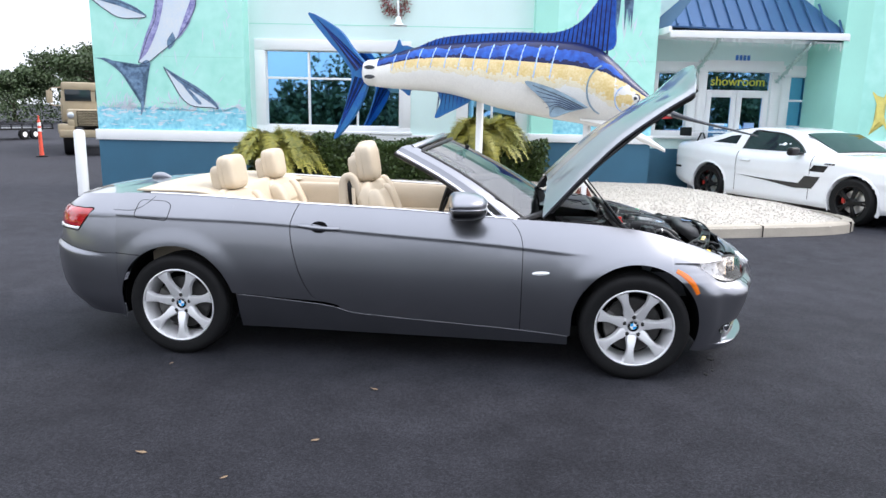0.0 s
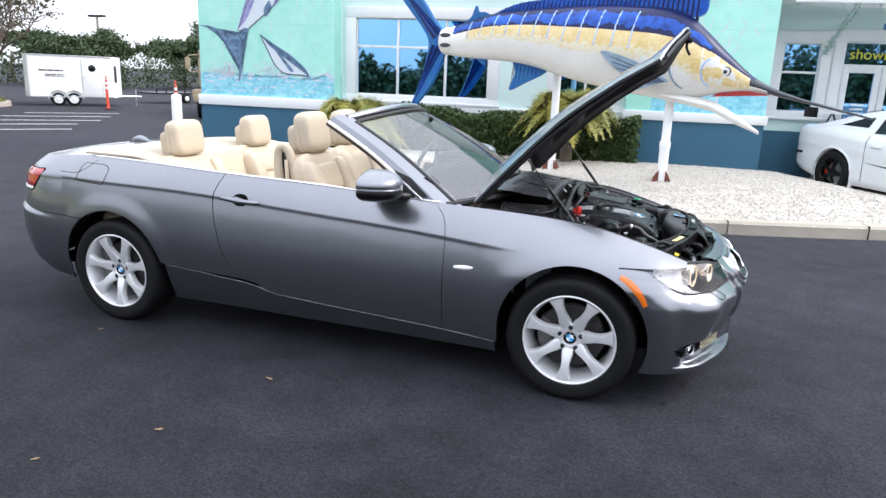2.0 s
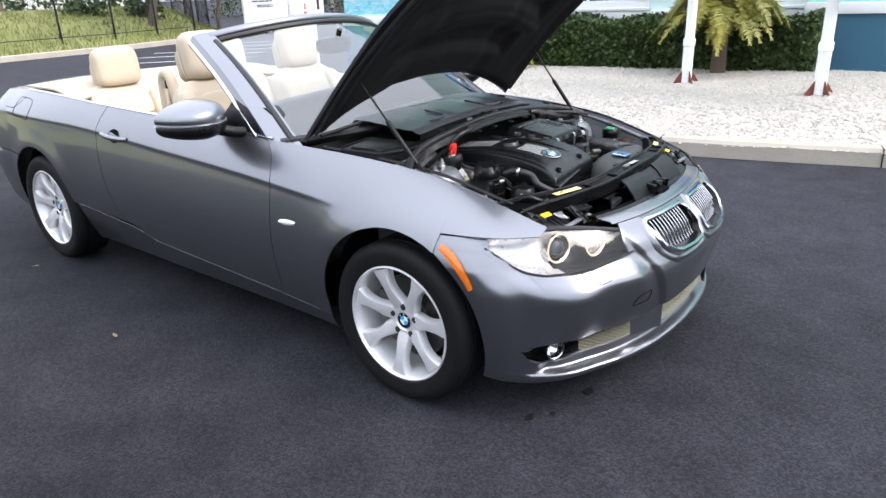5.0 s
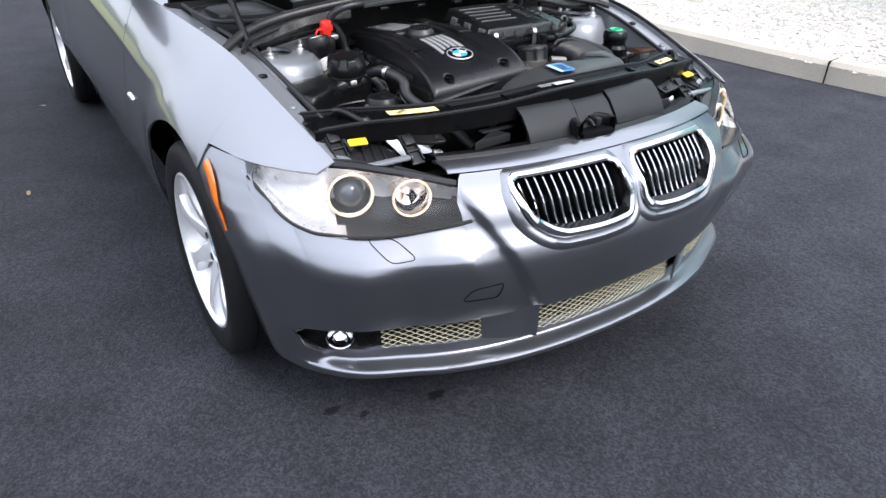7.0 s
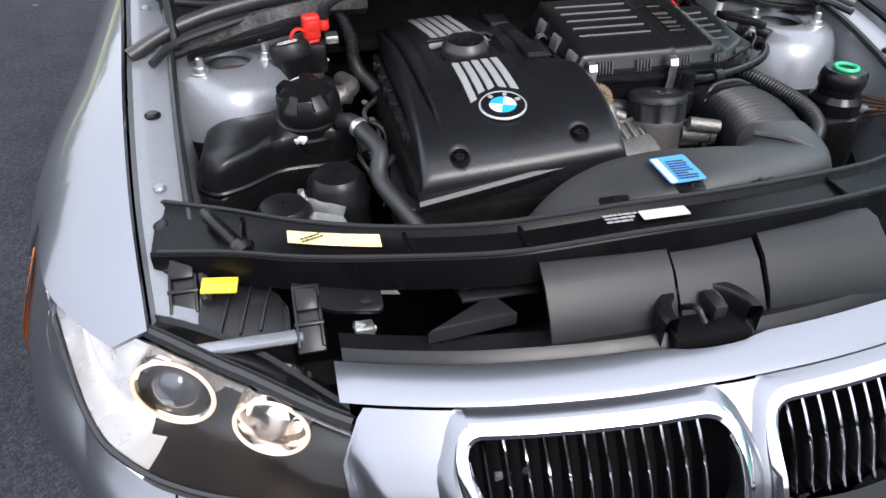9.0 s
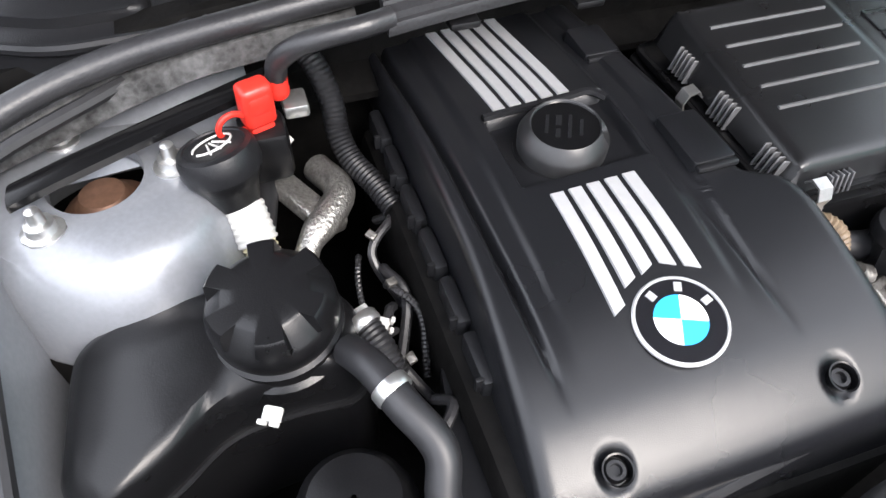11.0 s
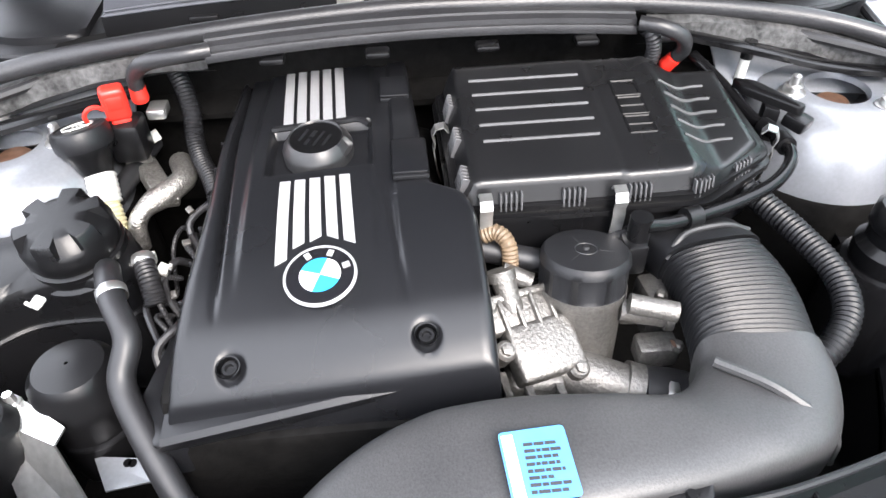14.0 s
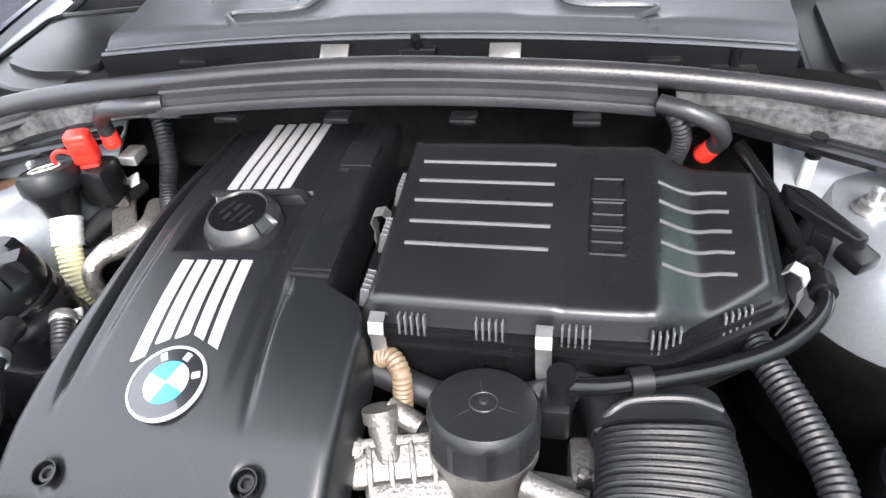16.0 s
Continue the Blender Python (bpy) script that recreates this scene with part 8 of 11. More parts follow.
    lathe(bm, [(0.015, 0), (0.017, 0.01), (0.012, 0.018), (0, 0.018)], along((0.425, s * 0.535, 0.772), (0.45, s * 0.52, 0.77)), 12, cap=False)
    part("beam_hose", bm, "plastic", car)


# ---- the setting ----
M["water"] = material("mural_water", (0.14, 0.56, 0.74), 0.7, vary=0.2, scale=5, color2=(0.40, 0.80, 0.88), fine=16)
M["mural"] = material("mural_mint", (0.36, 0.78, 0.66), 0.75, vary=0.05, scale=0.8, color2=(0.48, 0.86, 0.76), fine=5)
M["mural_white"] = material("mural_white", (0.78, 0.83, 0.86), 0.75, vary=0.1, scale=7, fine=30, color2=(0.60, 0.70, 0.80))
M["mural_dark"] = material("mural_slate", (0.05, 0.10, 0.20), 0.75, vary=0.3, scale=7, fine=18, color2=(0.22, 0.36, 0.52))
M["mural_violet"] = material("mural_violet", (0.15, 0.14, 0.46), 0.75, vary=0.3, scale=11, fine=40, color2=(0.52, 0.52, 0.78))
M["mural_line"] = material("mural_outline", (0.03, 0.045, 0.09), 0.75, vary=0.3, scale=20)
M["mural_yellow"] = material("mural_yellow", (0.75, 0.66, 0.18), 0.75, vary=0.2, scale=8)
M["roof"] = material("blue_metal_roof", (0.035, 0.10, 0.23), 0.38, 0.3, vary=0.1, scale=2)
M["fish_blue"] = material("fish_blue", (0.003, 0.045, 0.30), 0.34, 0, 0.12, 0.3, 3, 12, spec=0.25, color2=(0.008, 0.11, 0.56))
M["fish_yellow"] = material("fish_yellow", (0.78, 0.56, 0.18), 0.35, 0, 0.3, 0.15, 7, 40, color2=(0.84, 0.70, 0.40))
M["fish_cream"] = material("fish_cream", (0.80, 0.70, 0.46), 0.35, 0, 0.3, 0.1, 9, 40, color2=(0.82, 0.77, 0.63))
M["fish_white"] = material("fish_white", (0.78, 0.77, 0.73), 0.3, 0, 0.5, 0.06, 4, 40)
M["fish_teal"] = material("fish_fin", (0.05, 0.27, 0.58), 0.4, 0, 0.1, 0.4, 5, 40, spec=0.25, color2=(0.010, 0.09, 0.36))
M["fish_navy"] = material("fish_navy", (0.004, 0.010, 0.07), 0.4, 0, 0.1, 0.3, 8, 60, spec=0.25)
M["fish_dark"] = material("fish_bill", (0.02, 0.025, 0.035), 0.3, 0, 0.5, 0.3)
M["fish_red"] = material("fish_mouth", (0.42, 0.03, 0.03), 0.4)
M["fish_stripe"] = material("fish_stripe", (0.32, 0.50, 0.82), 0.3, 0, 0.5)
M["fish_grey"] = material("fish_grey_fin", (0.22, 0.32, 0.40), 0.4, 0, 0.3, 0.3, 9)
M["rust"] = material("rusty_base", (0.16, 0.045, 0.03), 0.8, vary=0.3, scale=20)
M["leaf2"] = material("palm_leaf", (0.15, 0.185, 0.022), 0.5, vary=0.4, scale=2, fine=20, color2=(0.42, 0.37, 0.06))
M["tree_leaf"] = material("tree_leaf", (0.035, 0.062, 0.018), 0.6, vary=0.45, scale=0.6, fine=6)
M["dry_leaf"] = material("sparse_leaf", (0.11, 0.10, 0.07), 0.7, vary=0.4, scale=0.6, fine=6)
M["bark"] = material("bark", (0.11, 0.085, 0.065), 0.9, vary=0.3, scale=6, bump=0.6)
M["grass"] = material("grass_field", (0.16, 0.19, 0.05), 0.9, vary=0.3, scale=0.4, fine=10, color2=(0.26, 0.27, 0.09))
M["line"] = material("worn_white_line", (0.55, 0.56, 0.56), 0.8, vary=0.25, scale=6)
M["tan"] = material("tan_vehicle_paint", (0.33, 0.27, 0.18), 0.65, vary=0.1, scale=4)
M["orange"] = material("orange_plastic", (0.72, 0.085, 0.045), 0.5, vary=0.1)
M["red_berry"] = material("red_berries", (0.28, 0.02, 0.03), 0.45, vary=0.5, scale=30)
M["tinsel"] = material("pale_tinsel", (0.42, 0.56, 0.52), 0.5, vary=0.4, scale=30)
M["stop_yellow"] = material("yellow_kerb_paint", (0.62, 0.34, 0.03), 0.7, vary=0.2, scale=8)
M["lens_grey"] = material("lamp_lens", (0.55, 0.57, 0.6), 0.15, 0.4, 1.0)
M["leaf_litter"] = material("dry_leaf_brown", (0.22, 0.15, 0.09), 0.8, vary=0.3, scale=30)
M["pale_grey"] = material("distant_wall", (0.62, 0.64, 0.65), 0.8, vary=0.06)
M["dark_glass"] = material("dark_car_glass", (0.012, 0.018, 0.022), 0.04, 0, 0, spec=0.5, rvary=0.0)
M["letter"] = material("sign_yellow", (0.62, 0.58, 0.05), 0.5)
M["blue_sign"] = material("blue_numeral", (0.05, 0.20, 0.55), 0.5)

bm = B()
edges = (-600, -60, -25, -10, 0, 10, 25, 60, 600)
sheet(bm, [[(x, y, 0) for x in edges] for y in edges])
ground = tagged(obj("ground", bm, "asphalt"), "dark grey asphalt car park with faint stains", "ground", kind="structure")

WALL = Matrix.Translation((-8.53, 7.35, 0)) @ pose(0, 0, 0, 0, 0, math.degrees(math.atan(0.095)))


def wall_box(bm, u0, u1, v0, v1, z0, z1, bevel=0.0, mi=0):
    box(bm, ((u0 + u1) / 2, (v0 + v1) / 2, (z0 + z1) / 2), (u1 - u0, v1 - v0, z1 - z0), bevel, WALL, mi=mi)


def wall_at(u, v, z):
    return WALL @ Vector((u, v, z))


def structure(name, bm, mat, label, category="wall"):
    return tagged(obj(name, bm, mat), label, category, kind="structure")


def wall_with_holes(bm, u0, u1, v0, v1, z0, z1, holes):
    """A wall of slabs round rectangular openings (u0, u1, z0, z1), in order of u."""
    u = u0
    for a, b, c, d in holes:
        wall_box(bm, u, a, v0, v1, z0, z1)
        wall_box(bm, a, b, v0, v1, z0, c)
        wall_box(bm, a, b, v0, v1, d, z1)
        u = b
    wall_box(bm, u, u1, v0, v1, z0, z1)


TOP = 6.2
bm = B()
wall_box(bm, 0.1, 2.85, 0, 0.34, 0.88, TOP)
mural1 = structure("wall_mural", bm, "mural", "mint wall panel painted with leaping fish over water")
bm = B()
wall_with_holes(bm, 2.85, 8.1, 0.35, 0.6, 0.88, TOP, [(3.15, 5.66, 1.2, 2.57), (6.92, 7.86, 1.2, 2.57)])
structure("wall_middle", bm, "mint", "pale mint rendered wall between the murals")
bm = B()
wall_box(bm, 8.1, 8.5, -0.002, 0.34, 0.88, TOP)
structure("wall_pilaster", bm, "mint_deep", "mint green pilaster")
bm = B()
wall_box(bm, 8.5, 10.3, 0, 0.34, 0.88, TOP)
structure("wall_mural_second", bm, "mural", "mint wall panel with painted spray")
bm = B()
wall_with_holes(bm, 10.3, 14.3, 1.0, 1.25, 0.88, TOP, [(10.65, 11.24, 1.22, 2.36), (11.60, 12.85, 0.88, 2.40), (13.22, 13.78, 1.36, 2.32)])
structure("wall_entrance", bm, "mint", "pale mint entrance wall")
bm = B()
wall_box(bm, 10.28, 10.3, 0.34, 1.0, 0, TOP)
structure("wall_return", bm, "mint", "pale mint return wall")
bm = B()
wall_box(bm, 13.5, 13.95, -0.2, 1.0, 1.0, TOP)
structure("wall_pilaster_right", bm, "mint_deep", "mint green pilaster")
bm = B()
wall_box(bm, 13.95, 20, -0.2, 0.2, 1.0, TOP)
mural3 = structure("wall_mural_third", bm, "mural", "mint wall panel with a painted yellow fish")
bm = B()
wall_box(bm, 0.1, 2.99, -0.02, 0.34, 0, 0.88)
wall_box(bm, 2.99, 8.1, 0.33, 0.6, 0, 0.88)
wall_box(bm, 8.1, 10.3, -0.02, 0.34, 0, 1.0)
wall_box(bm, 10.3, 13.5, 0.98, 1.25, 0, 0.88)
wall_box(bm, 13.5, 20, -0.22, 0.2, 0, 1.0)
structure("wall_base", bm, "teal", "dark teal painted base of the wall")
bm = B()
wall_box(bm, 0.06, 2.99, -0.06, 0.30, 0.88, 1.07, 0.012)
wall_box(bm, 2.99, 8.1, 0.29, 0.4, 0.90, 1.07, 0.012)
wall_box(bm, 8.06, 10.34, -0.06, 0.3, 1.0, 1.15, 0.012)
wall_box(bm, 13.46, 20, -0.26, 0, 1.0, 1.15, 0.012)
structure("trim", bm, "trim", "white ledge along the wall", "trim")
bm = B()
wall_box(bm, 0.1, 2.85, -0.003, 0.01, 2.385, 2.40)
wall_box(bm, 2.86, 8.1, 0.346, 0.36, 3.03, 3.045)
wall_box(bm, 8.1, 10.3, -0.003, 0.01, 2.46, 2.475)
structure("trim_groove", bm, "mint_deep", "thin groove in the render", "trim")


def window(name, u0, u1, z0, z1, v, mull, trans, label):
    w = tagged(new(name), label, "window", kind="structure")
    w.location = wall_at((u0 + u1) / 2, v, z0)
    inv = Matrix.Translation(-w.location)

    def add(n, bm, mat):
        bmesh.ops.transform(bm, matrix=inv, verts=bm.verts[:])
        o = part(n, bm, mat, w)
        return o
    bm = B()
    for a, b, c, d in ((u0 - 0.2, u1 + 0.2, z1, z1 + 0.2), (u0 - 0.2, u1 + 0.2, z0 - 0.12, z0), (u0 - 0.2, u0, z0, z1), (u1, u1 + 0.2, z0, z1)):
        wall_box(bm, a, b, v - 0.035, v + 0.02, c, d, 0.006)
    add("surround", bm, "trim")
    bm = B()
    wall_box(bm, u0 - 0.24, u1 + 0.24, v - 0.08, v + 0.01, z0 - 0.14, z0 - 0.09, 0.01)
    add("window_sill", bm, "trim")
    us = [u0, *mull, u1]
    zs = [z0, *trans, z1]
    for a in us:
        bm = B()
        wall_box(bm, a - 0.022, a + 0.022, v + 0.02, v + 0.075, z0, z1, 0.004)
        add("window_frame", bm, "trim")
    for c in zs:
        bm = B()
        wall_box(bm, u0 + 0.022, u1 - 0.022, v + 0.022, v + 0.073, c - 0.02, c + 0.02, 0.004)
        add("window_frame", bm, "trim")
    for a, b in zip(us, us[1:]):
        for c, d in zip(zs, zs[1:]):
            bm = B()
            wall_box(bm, a + 0.022, b - 0.022, v + 0.045, v + 0.052, c + 0.02, d - 0.02)
            add("pane", bm, "pane")
    return w


window("window_1", 3.15, 5.66, 1.2, 2.57, 0.35, (3.95, 4.86), (2.07,), "white-framed six-pane window reflecting sky and trees")
window("window_2", 6.92, 7.86, 1.2, 2.57, 0.35, (7.39,), (2.07,), "white-framed window behind the hedge")
window("window_3", 10.65, 11.24, 1.22, 2.36, 1.0, (), (1.88,), "narrow white-framed window beside the entrance")
window("window_4", 13.22, 13.78, 1.36, 2.32, 1.0, (), (1.86,), "narrow white-framed window beside the entrance")
door = window("door_1", 11.60, 12.85, 0.2, 2.40, 1.0, (), (2.02,), "white double entrance door with a lettered glass transom")
inv = Matrix.Translation(-door.location)
fc = bpy.data.curves.new("showroom_text", "FONT")
fc.body, fc.size, fc.extrude, fc.align_x, fc.align_y = "showroom", 0.24, 0.006, "CENTER", "CENTER"
fc.materials.append(M["letter"])
txt = new("sign_text", fc)
txt.parent = door
txt.matrix_basis = inv @ WALL @ Matrix.Translation((12.22, 1.03, 2.20)) @ pose(0, 0, 0, 90, 0, 0)
txt["label"] = "yellow lettering on the glass"
for a, b in ((11.625, 12.215), (12.225, 12.825)):
    bm = B()
    for c, d, e0, f0 in ((a, a + 0.10, 0.22, 2.0), (b - 0.10, b, 0.22, 2.0), (a + 0.10, b - 0.10, 1.90, 2.0), (a + 0.10, b - 0.10, 0.22, 0.45)):
        wall_box(bm, c, d, 1.012, 1.044, e0, f0, 0.004)
    bmesh.ops.transform(bm, matrix=inv, verts=bm.verts[:])
    part("door_leaf", bm, "trim", door, "white door leaf frame")
bm = B()
for k in range(4):
    wall_box(bm, 11.83, 12.03, 1.02, 1.03, 1.36 - 0.07 * k, 1.39 - 0.07 * k)
bmesh.ops.transform(bm, matrix=inv, verts=bm.verts[:])
part("notice_bars", bm, "trim", door)
bm = B()
wall_box(bm, 12.42, 12.62, 1.02, 1.03, 1.24, 1.42)
bmesh.ops.transform(bm, matrix=inv, verts=bm.verts[:])
part("notice_sheet", bm, "fish_stripe", door)
bm = B()
for k in range(4):
    wall_box(bm, 12.115 + 0.075 * k, 12.165 + 0.075 * k, 0.985, 1.0, 2.58, 2.70)
tagged(obj("number_bars", bm, "blue_sign"), "blue bars of a wall number above the door", "sign")

# painted figures on the walls
def painted(pts, mat, parent, name, v=0.0, th=0.004, n=0, label=""):
    bm = B()
    p = [(q.x, q.y) for q in smooth([(a, b, 0) for a, b in pts + pts[:1]], n or 8 * len(pts))][:-1]
    vs = [bm.verts.new(wall_at(a, v - th, b)) for a, b in p]
    bm.faces.new(vs)
    bmesh.ops.triangulate(bm, faces=bm.faces[:])
    bm.normal_update()
    made = part(name, bm, mat, parent, label)
    if mat == "mural_white":
        bm = B()
        rim = [wall_at(a, v - th - 0.002, b) for a, b in p]
        tube(bm, rim + rim[:1], 0.0075, 4, 2 * len(p))
        part("painted_outline", bm, "mural_line", parent)
    return made


wave = [(0.1 + 2.75 * k / 22, 1.47 + 0.05 * math.sin(k * 1.9) + 0.03 * math.sin(k * 4.3)) for k in range(23)]
bm = B()
vs = [bm.verts.new(wall_at(a, -0.004, b)) for a, b in [(0.1, 1.07), (2.85, 1.07)] + wave[::-1]]
bm.faces.new(vs)
bmesh.ops.triangulate(bm, faces=bm.faces[:])
part("painted_water", bm, "water", mural1, "painted pale blue waves")
rnd = random.Random(5)
bm = B()
for k in range(70):
    u, z = rnd.uniform(0.15, 2.75), rnd.uniform(1.1, 1.55)
    l, h = rnd.uniform(0.05, 0.22), rnd.uniform(0.006, 0.02)
    pts = [(u, z), (u + l * 0.5, z + h + rnd.uniform(-0.02, 0.02)), (u + l, z + rnd.uniform(-0.02, 0.03)), (u + l * 0.5, z - h)]
    bm.faces.new([bm.verts.new(wall_at(a, -0.007, b)) for a, b in pts[::-1]])
for k in range(60):
    u, z, a = rnd.uniform(0.2, 2.7), rnd.uniform(1.5, 3.4), rnd.uniform(0.9, 2.2)
    l, h = rnd.uniform(0.1, 0.4), rnd.uniform(0.004, 0.012)
    du, dz = l * math.cos(a), l * math.sin(a)
    bm.faces.new([bm.verts.new(wall_at(p, -0.006, q)) for p, q in ((u, z), (u + du / 2 + h, z + dz / 2), (u + du, z + dz), (u + du / 2 - h, z + dz / 2))])
def splash(u0, z0, count, reach, tilt):
    """A fan of thin curved strokes thrown up from the waves."""
    for k in range(count):
        a, l = rnd.gauss(tilt, 0.45), reach * rnd.uniform(0.3, 1.0)
        u, z, h = u0 + rnd.uniform(-0.16, 0.16), z0 + rnd.uniform(-0.06, 0.05), rnd.uniform(0.006, 0.020)
        mu, mz = u + 0.5 * l * math.cos(a) - 0.06 * l, z + 0.5 * l * math.sin(a) + 0.06 * l
        bm.faces.new([bm.verts.new(wall_at(p, -0.0075, q)) for p, q in ((u, z), (mu + h, mz), (u + l * math.cos(a), z + l * math.sin(a) - 0.1 * l), (mu - h, mz + h))])


for k in range(24):
    splash(0.2 + 2.6 * k / 23, wave[min(22, k)][1], 5, 0.16, rnd.uniform(0.2, 2.9))
splash(0.62, 1.42, 26, 0.42, 1.2)
splash(0.86, 1.40, 16, 0.28, 2.0)
splash(1.55, 1.50, 22, 0.30, 2.3)
splash(1.85, 1.48, 26, 0.24, 1.2)
splash(2.30, 1.46, 14, 0.2, 0.9)
part("painted_spray", bm, "mural_white", mural1, "painted white spray", kind="stuff")
painted([(0.92, 2.28), (1.0, 2.42), (1.12, 2.72), (1.28, 3.05), (1.36, 3.4), (1.75, 3.5), (2.02, 3.35), (1.86, 2.98), (1.62, 2.68), (1.34, 2.46), (1.08, 2.27)], "mural_white", mural1, "painted_fish_belly", 0, 0.008, 60, "painted white fish belly")
painted([(0.92, 2.28), (0.98, 2.46), (1.08, 2.74), (1.22, 3.05), (1.32, 3.42), (1.45, 3.42), (1.36, 3.02), (1.24, 2.72), (1.10, 2.46)], "mural_violet", mural1, "painted_fish_back", 0, 0.012, 60, "painted violet fish back")
painted([(1.95, 3.42), (2.05, 3.42), (1.88, 2.96), (1.66, 2.70), (1.72, 2.88)], "mural_violet", mural1, "painted_fish_edge", 0, 0.012, 40)
painted([(1.58, 2.82), (1.62, 2.68), (1.50, 2.52), (1.47, 2.66)], "mural_dark", mural1, "painted_fish_fin", 0, 0.014, 30)
painted([(0.12, 2.34), (0.32, 2.34), (0.55, 2.27), (0.84, 2.18), (1.06, 2.32), (1.14, 2.24), (0.99, 2.06), (0.97, 1.93), (1.0, 1.60), (0.91, 1.33), (0.92, 1.55), (0.85, 1.78), (0.72, 1.98), (0.62, 2.05), (0.46, 2.20), (0.28, 2.31)], "mural_dark", mural1, "painted_fish_tail", 0, 0.012, 110, "painted slate fish tail")
painted([(1.38, 2.20), (1.62, 2.02), (1.95, 1.82), (2.22, 1.62), (2.34, 1.48), (2.22, 1.50), (1.88, 1.52), (1.68, 1.66), (1.54, 1.90)], "mural_white", mural1, "painted_small_fish", 0, 0.008, 60, "painted white tuna")
painted([(1.36, 2.22), (1.62, 2.06), (1.98, 1.86), (2.28, 1.62), (2.36, 1.46), (2.16, 1.62), (1.86, 1.80), (1.6, 1.98)], "mural_dark", mural1, "painted_small_fish_back", 0, 0.012, 50)
painted([(1.70, 1.90), (1.82, 1.82), (2.04, 1.58), (1.98, 1.56), (1.84, 1.72)], "mural_dark", mural1, "painted_small_fish_line", 0, 0.012, 30)
painted([(0.15, 3.36), (0.5, 3.36), (0.9, 3.22), (1.12, 3.08), (0.85, 3.04), (0.6, 3.06), (0.36, 3.2)], "mural_white", mural1, "painted_second_fish", 0, 0.008, 50)
painted([(0.15, 3.38), (0.5, 3.39), (0.92, 3.24), (1.12, 3.08), (0.9, 3.17), (0.5, 3.30)], "mural_dark", mural1, "painted_second_fish_back", 0, 0.012, 40)
m2 = bpy.data.objects["wall_mural_second"]
bm = B()
vs = [bm.verts.new(wall_at(a, -0.004, b)) for a, b in [(8.5, 1.15), (10.3, 1.15), (10.3, 1.50), (9.8, 1.46), (9.3, 1.54), (8.9, 1.48), (8.5, 1.52)]]
bm.faces.new(vs)
bmesh.ops.triangulate(bm, faces=bm.faces[:])
part("painted_water", bm, "water", m2)
bm = B()
for k in range(90):
    u, z, a = rnd.uniform(8.55, 10.2), rnd.uniform(1.2, 3.6), rnd.uniform(0.6, 2.4)
    l, h = rnd.uniform(0.1, 0.5), rnd.uniform(0.005, 0.02)
    du, dz = l * math.cos(a), l * math.sin(a)
    if 8.5 < u + du < 10.3:
        bm.faces.new([bm.verts.new(wall_at(p, -0.007, q)) for p, q in ((u, z), (u + du / 2 + h, z + dz / 2), (u + du, z + dz), (u + du / 2 - h, z + dz / 2))])
part("painted_spray", bm, "mural_white", m2, kind="stuff")
bm = B()
for k in range(26):
    u = 9.38 + 0.42 * rnd.random()
    l = rnd.uniform(0.25, 0.7)
    z = 3.6
    bm.faces.new([bm.verts.new(wall_at(p, -0.009, q)) for p, q in ((u - 0.02, z), (u + rnd.uniform(-0.03, 0.03), z - l), (u + 0.025, z))])
part("painted_fronds", bm, "mural_dark", m2, "painted dark drooping fringe", kind="stuff")
painted([(14.15, 1.25), (14.25, 1.7), (14.12, 2.02), (14.3, 1.9), (14.42, 2.06), (14.36, 1.7), (14.5, 1.3), (14.32, 1.5)], "mural_yellow", mural3, "painted_yellow_fish", -0.2, 0.008, 60)

# canopy over the entrance
canopy = thing("entrance_canopy", "blue standing-seam metal hip roof over the entrance", "canopy")
bm = B()
e = [wall_at(10.45, -0.2, 3.08), wall_at(13.58, -0.2, 2.98), wall_at(13.9, 1.0, 3.05), wall_at(10.3, 1.0, 3.12)]
r = [wall_at(11.35, 0.75, 4.0), wall_at(12.85, 0.75, 3.95), wall_at(12.9, 1.0, 3.97), wall_at(11.3, 1.0, 4.02)]
ve, vr = [bm.verts.new(p) for p in e], [bm.verts.new(p) for p in r]
for q in ((ve[0], ve[1], vr[1], vr[0]), (ve[1], ve[2], vr[2], vr[1]), (ve[3], ve[0], vr[0], vr[3]), (vr[0], vr[1], vr[2], vr[3])):
    bm.faces.new(q)
bmesh.ops.recalc_face_normals(bm, faces=bm.faces[:])
solid(bm, 0.03)
roof = part("roof_sheet", bm, "roof", canopy)
for k in range(13):
    t = (k + 0.5) / 13
    p = e[0].lerp(e[1], t)
    u = 10.45 + 3.13 * t
    s = min(1, max(0, (u - 10.45) / 0.9), max(0, (13.58 - u) / 0.73))
    q = r[0].lerp(r[1], min(1, max(0, (u - 11.35) / 1.5)))
    q = p + (q - p) * s if s >= 1 else p + (Vector(wall_at(u, -0.2 + 0.95 * s, 3.05 + 0.95 * s)) - p)
    bm = B()
    rod(bm, p + Vector((0, 0, 0.03)), q + Vector((0, 0, 0.03)), 0.02, 6)
    part("roof_seam", bm, "roof", canopy)
bm = B()
for a, b in ((e[0], e[1]), (e[1], e[2]), (e[3], e[0])):
    d = (b - a).normalized()
    m = Matrix.Translation((a + b) / 2 - Vector((0, 0, 0.09))) @ pose(0, 0, 0, 0, 0, math.degrees(math.atan2(d.y, d.x)))
    box(bm, (0, 0, 0), ((b - a).length, 0.05, 0.12), 0.01, m)
bm.faces.new([bm.verts.new(p - Vector((0, 0, 0.14))) for p in e])
part("fascia", bm, "trim", canopy, "white fascia board")
bm = B()
rnd = random.Random(12)
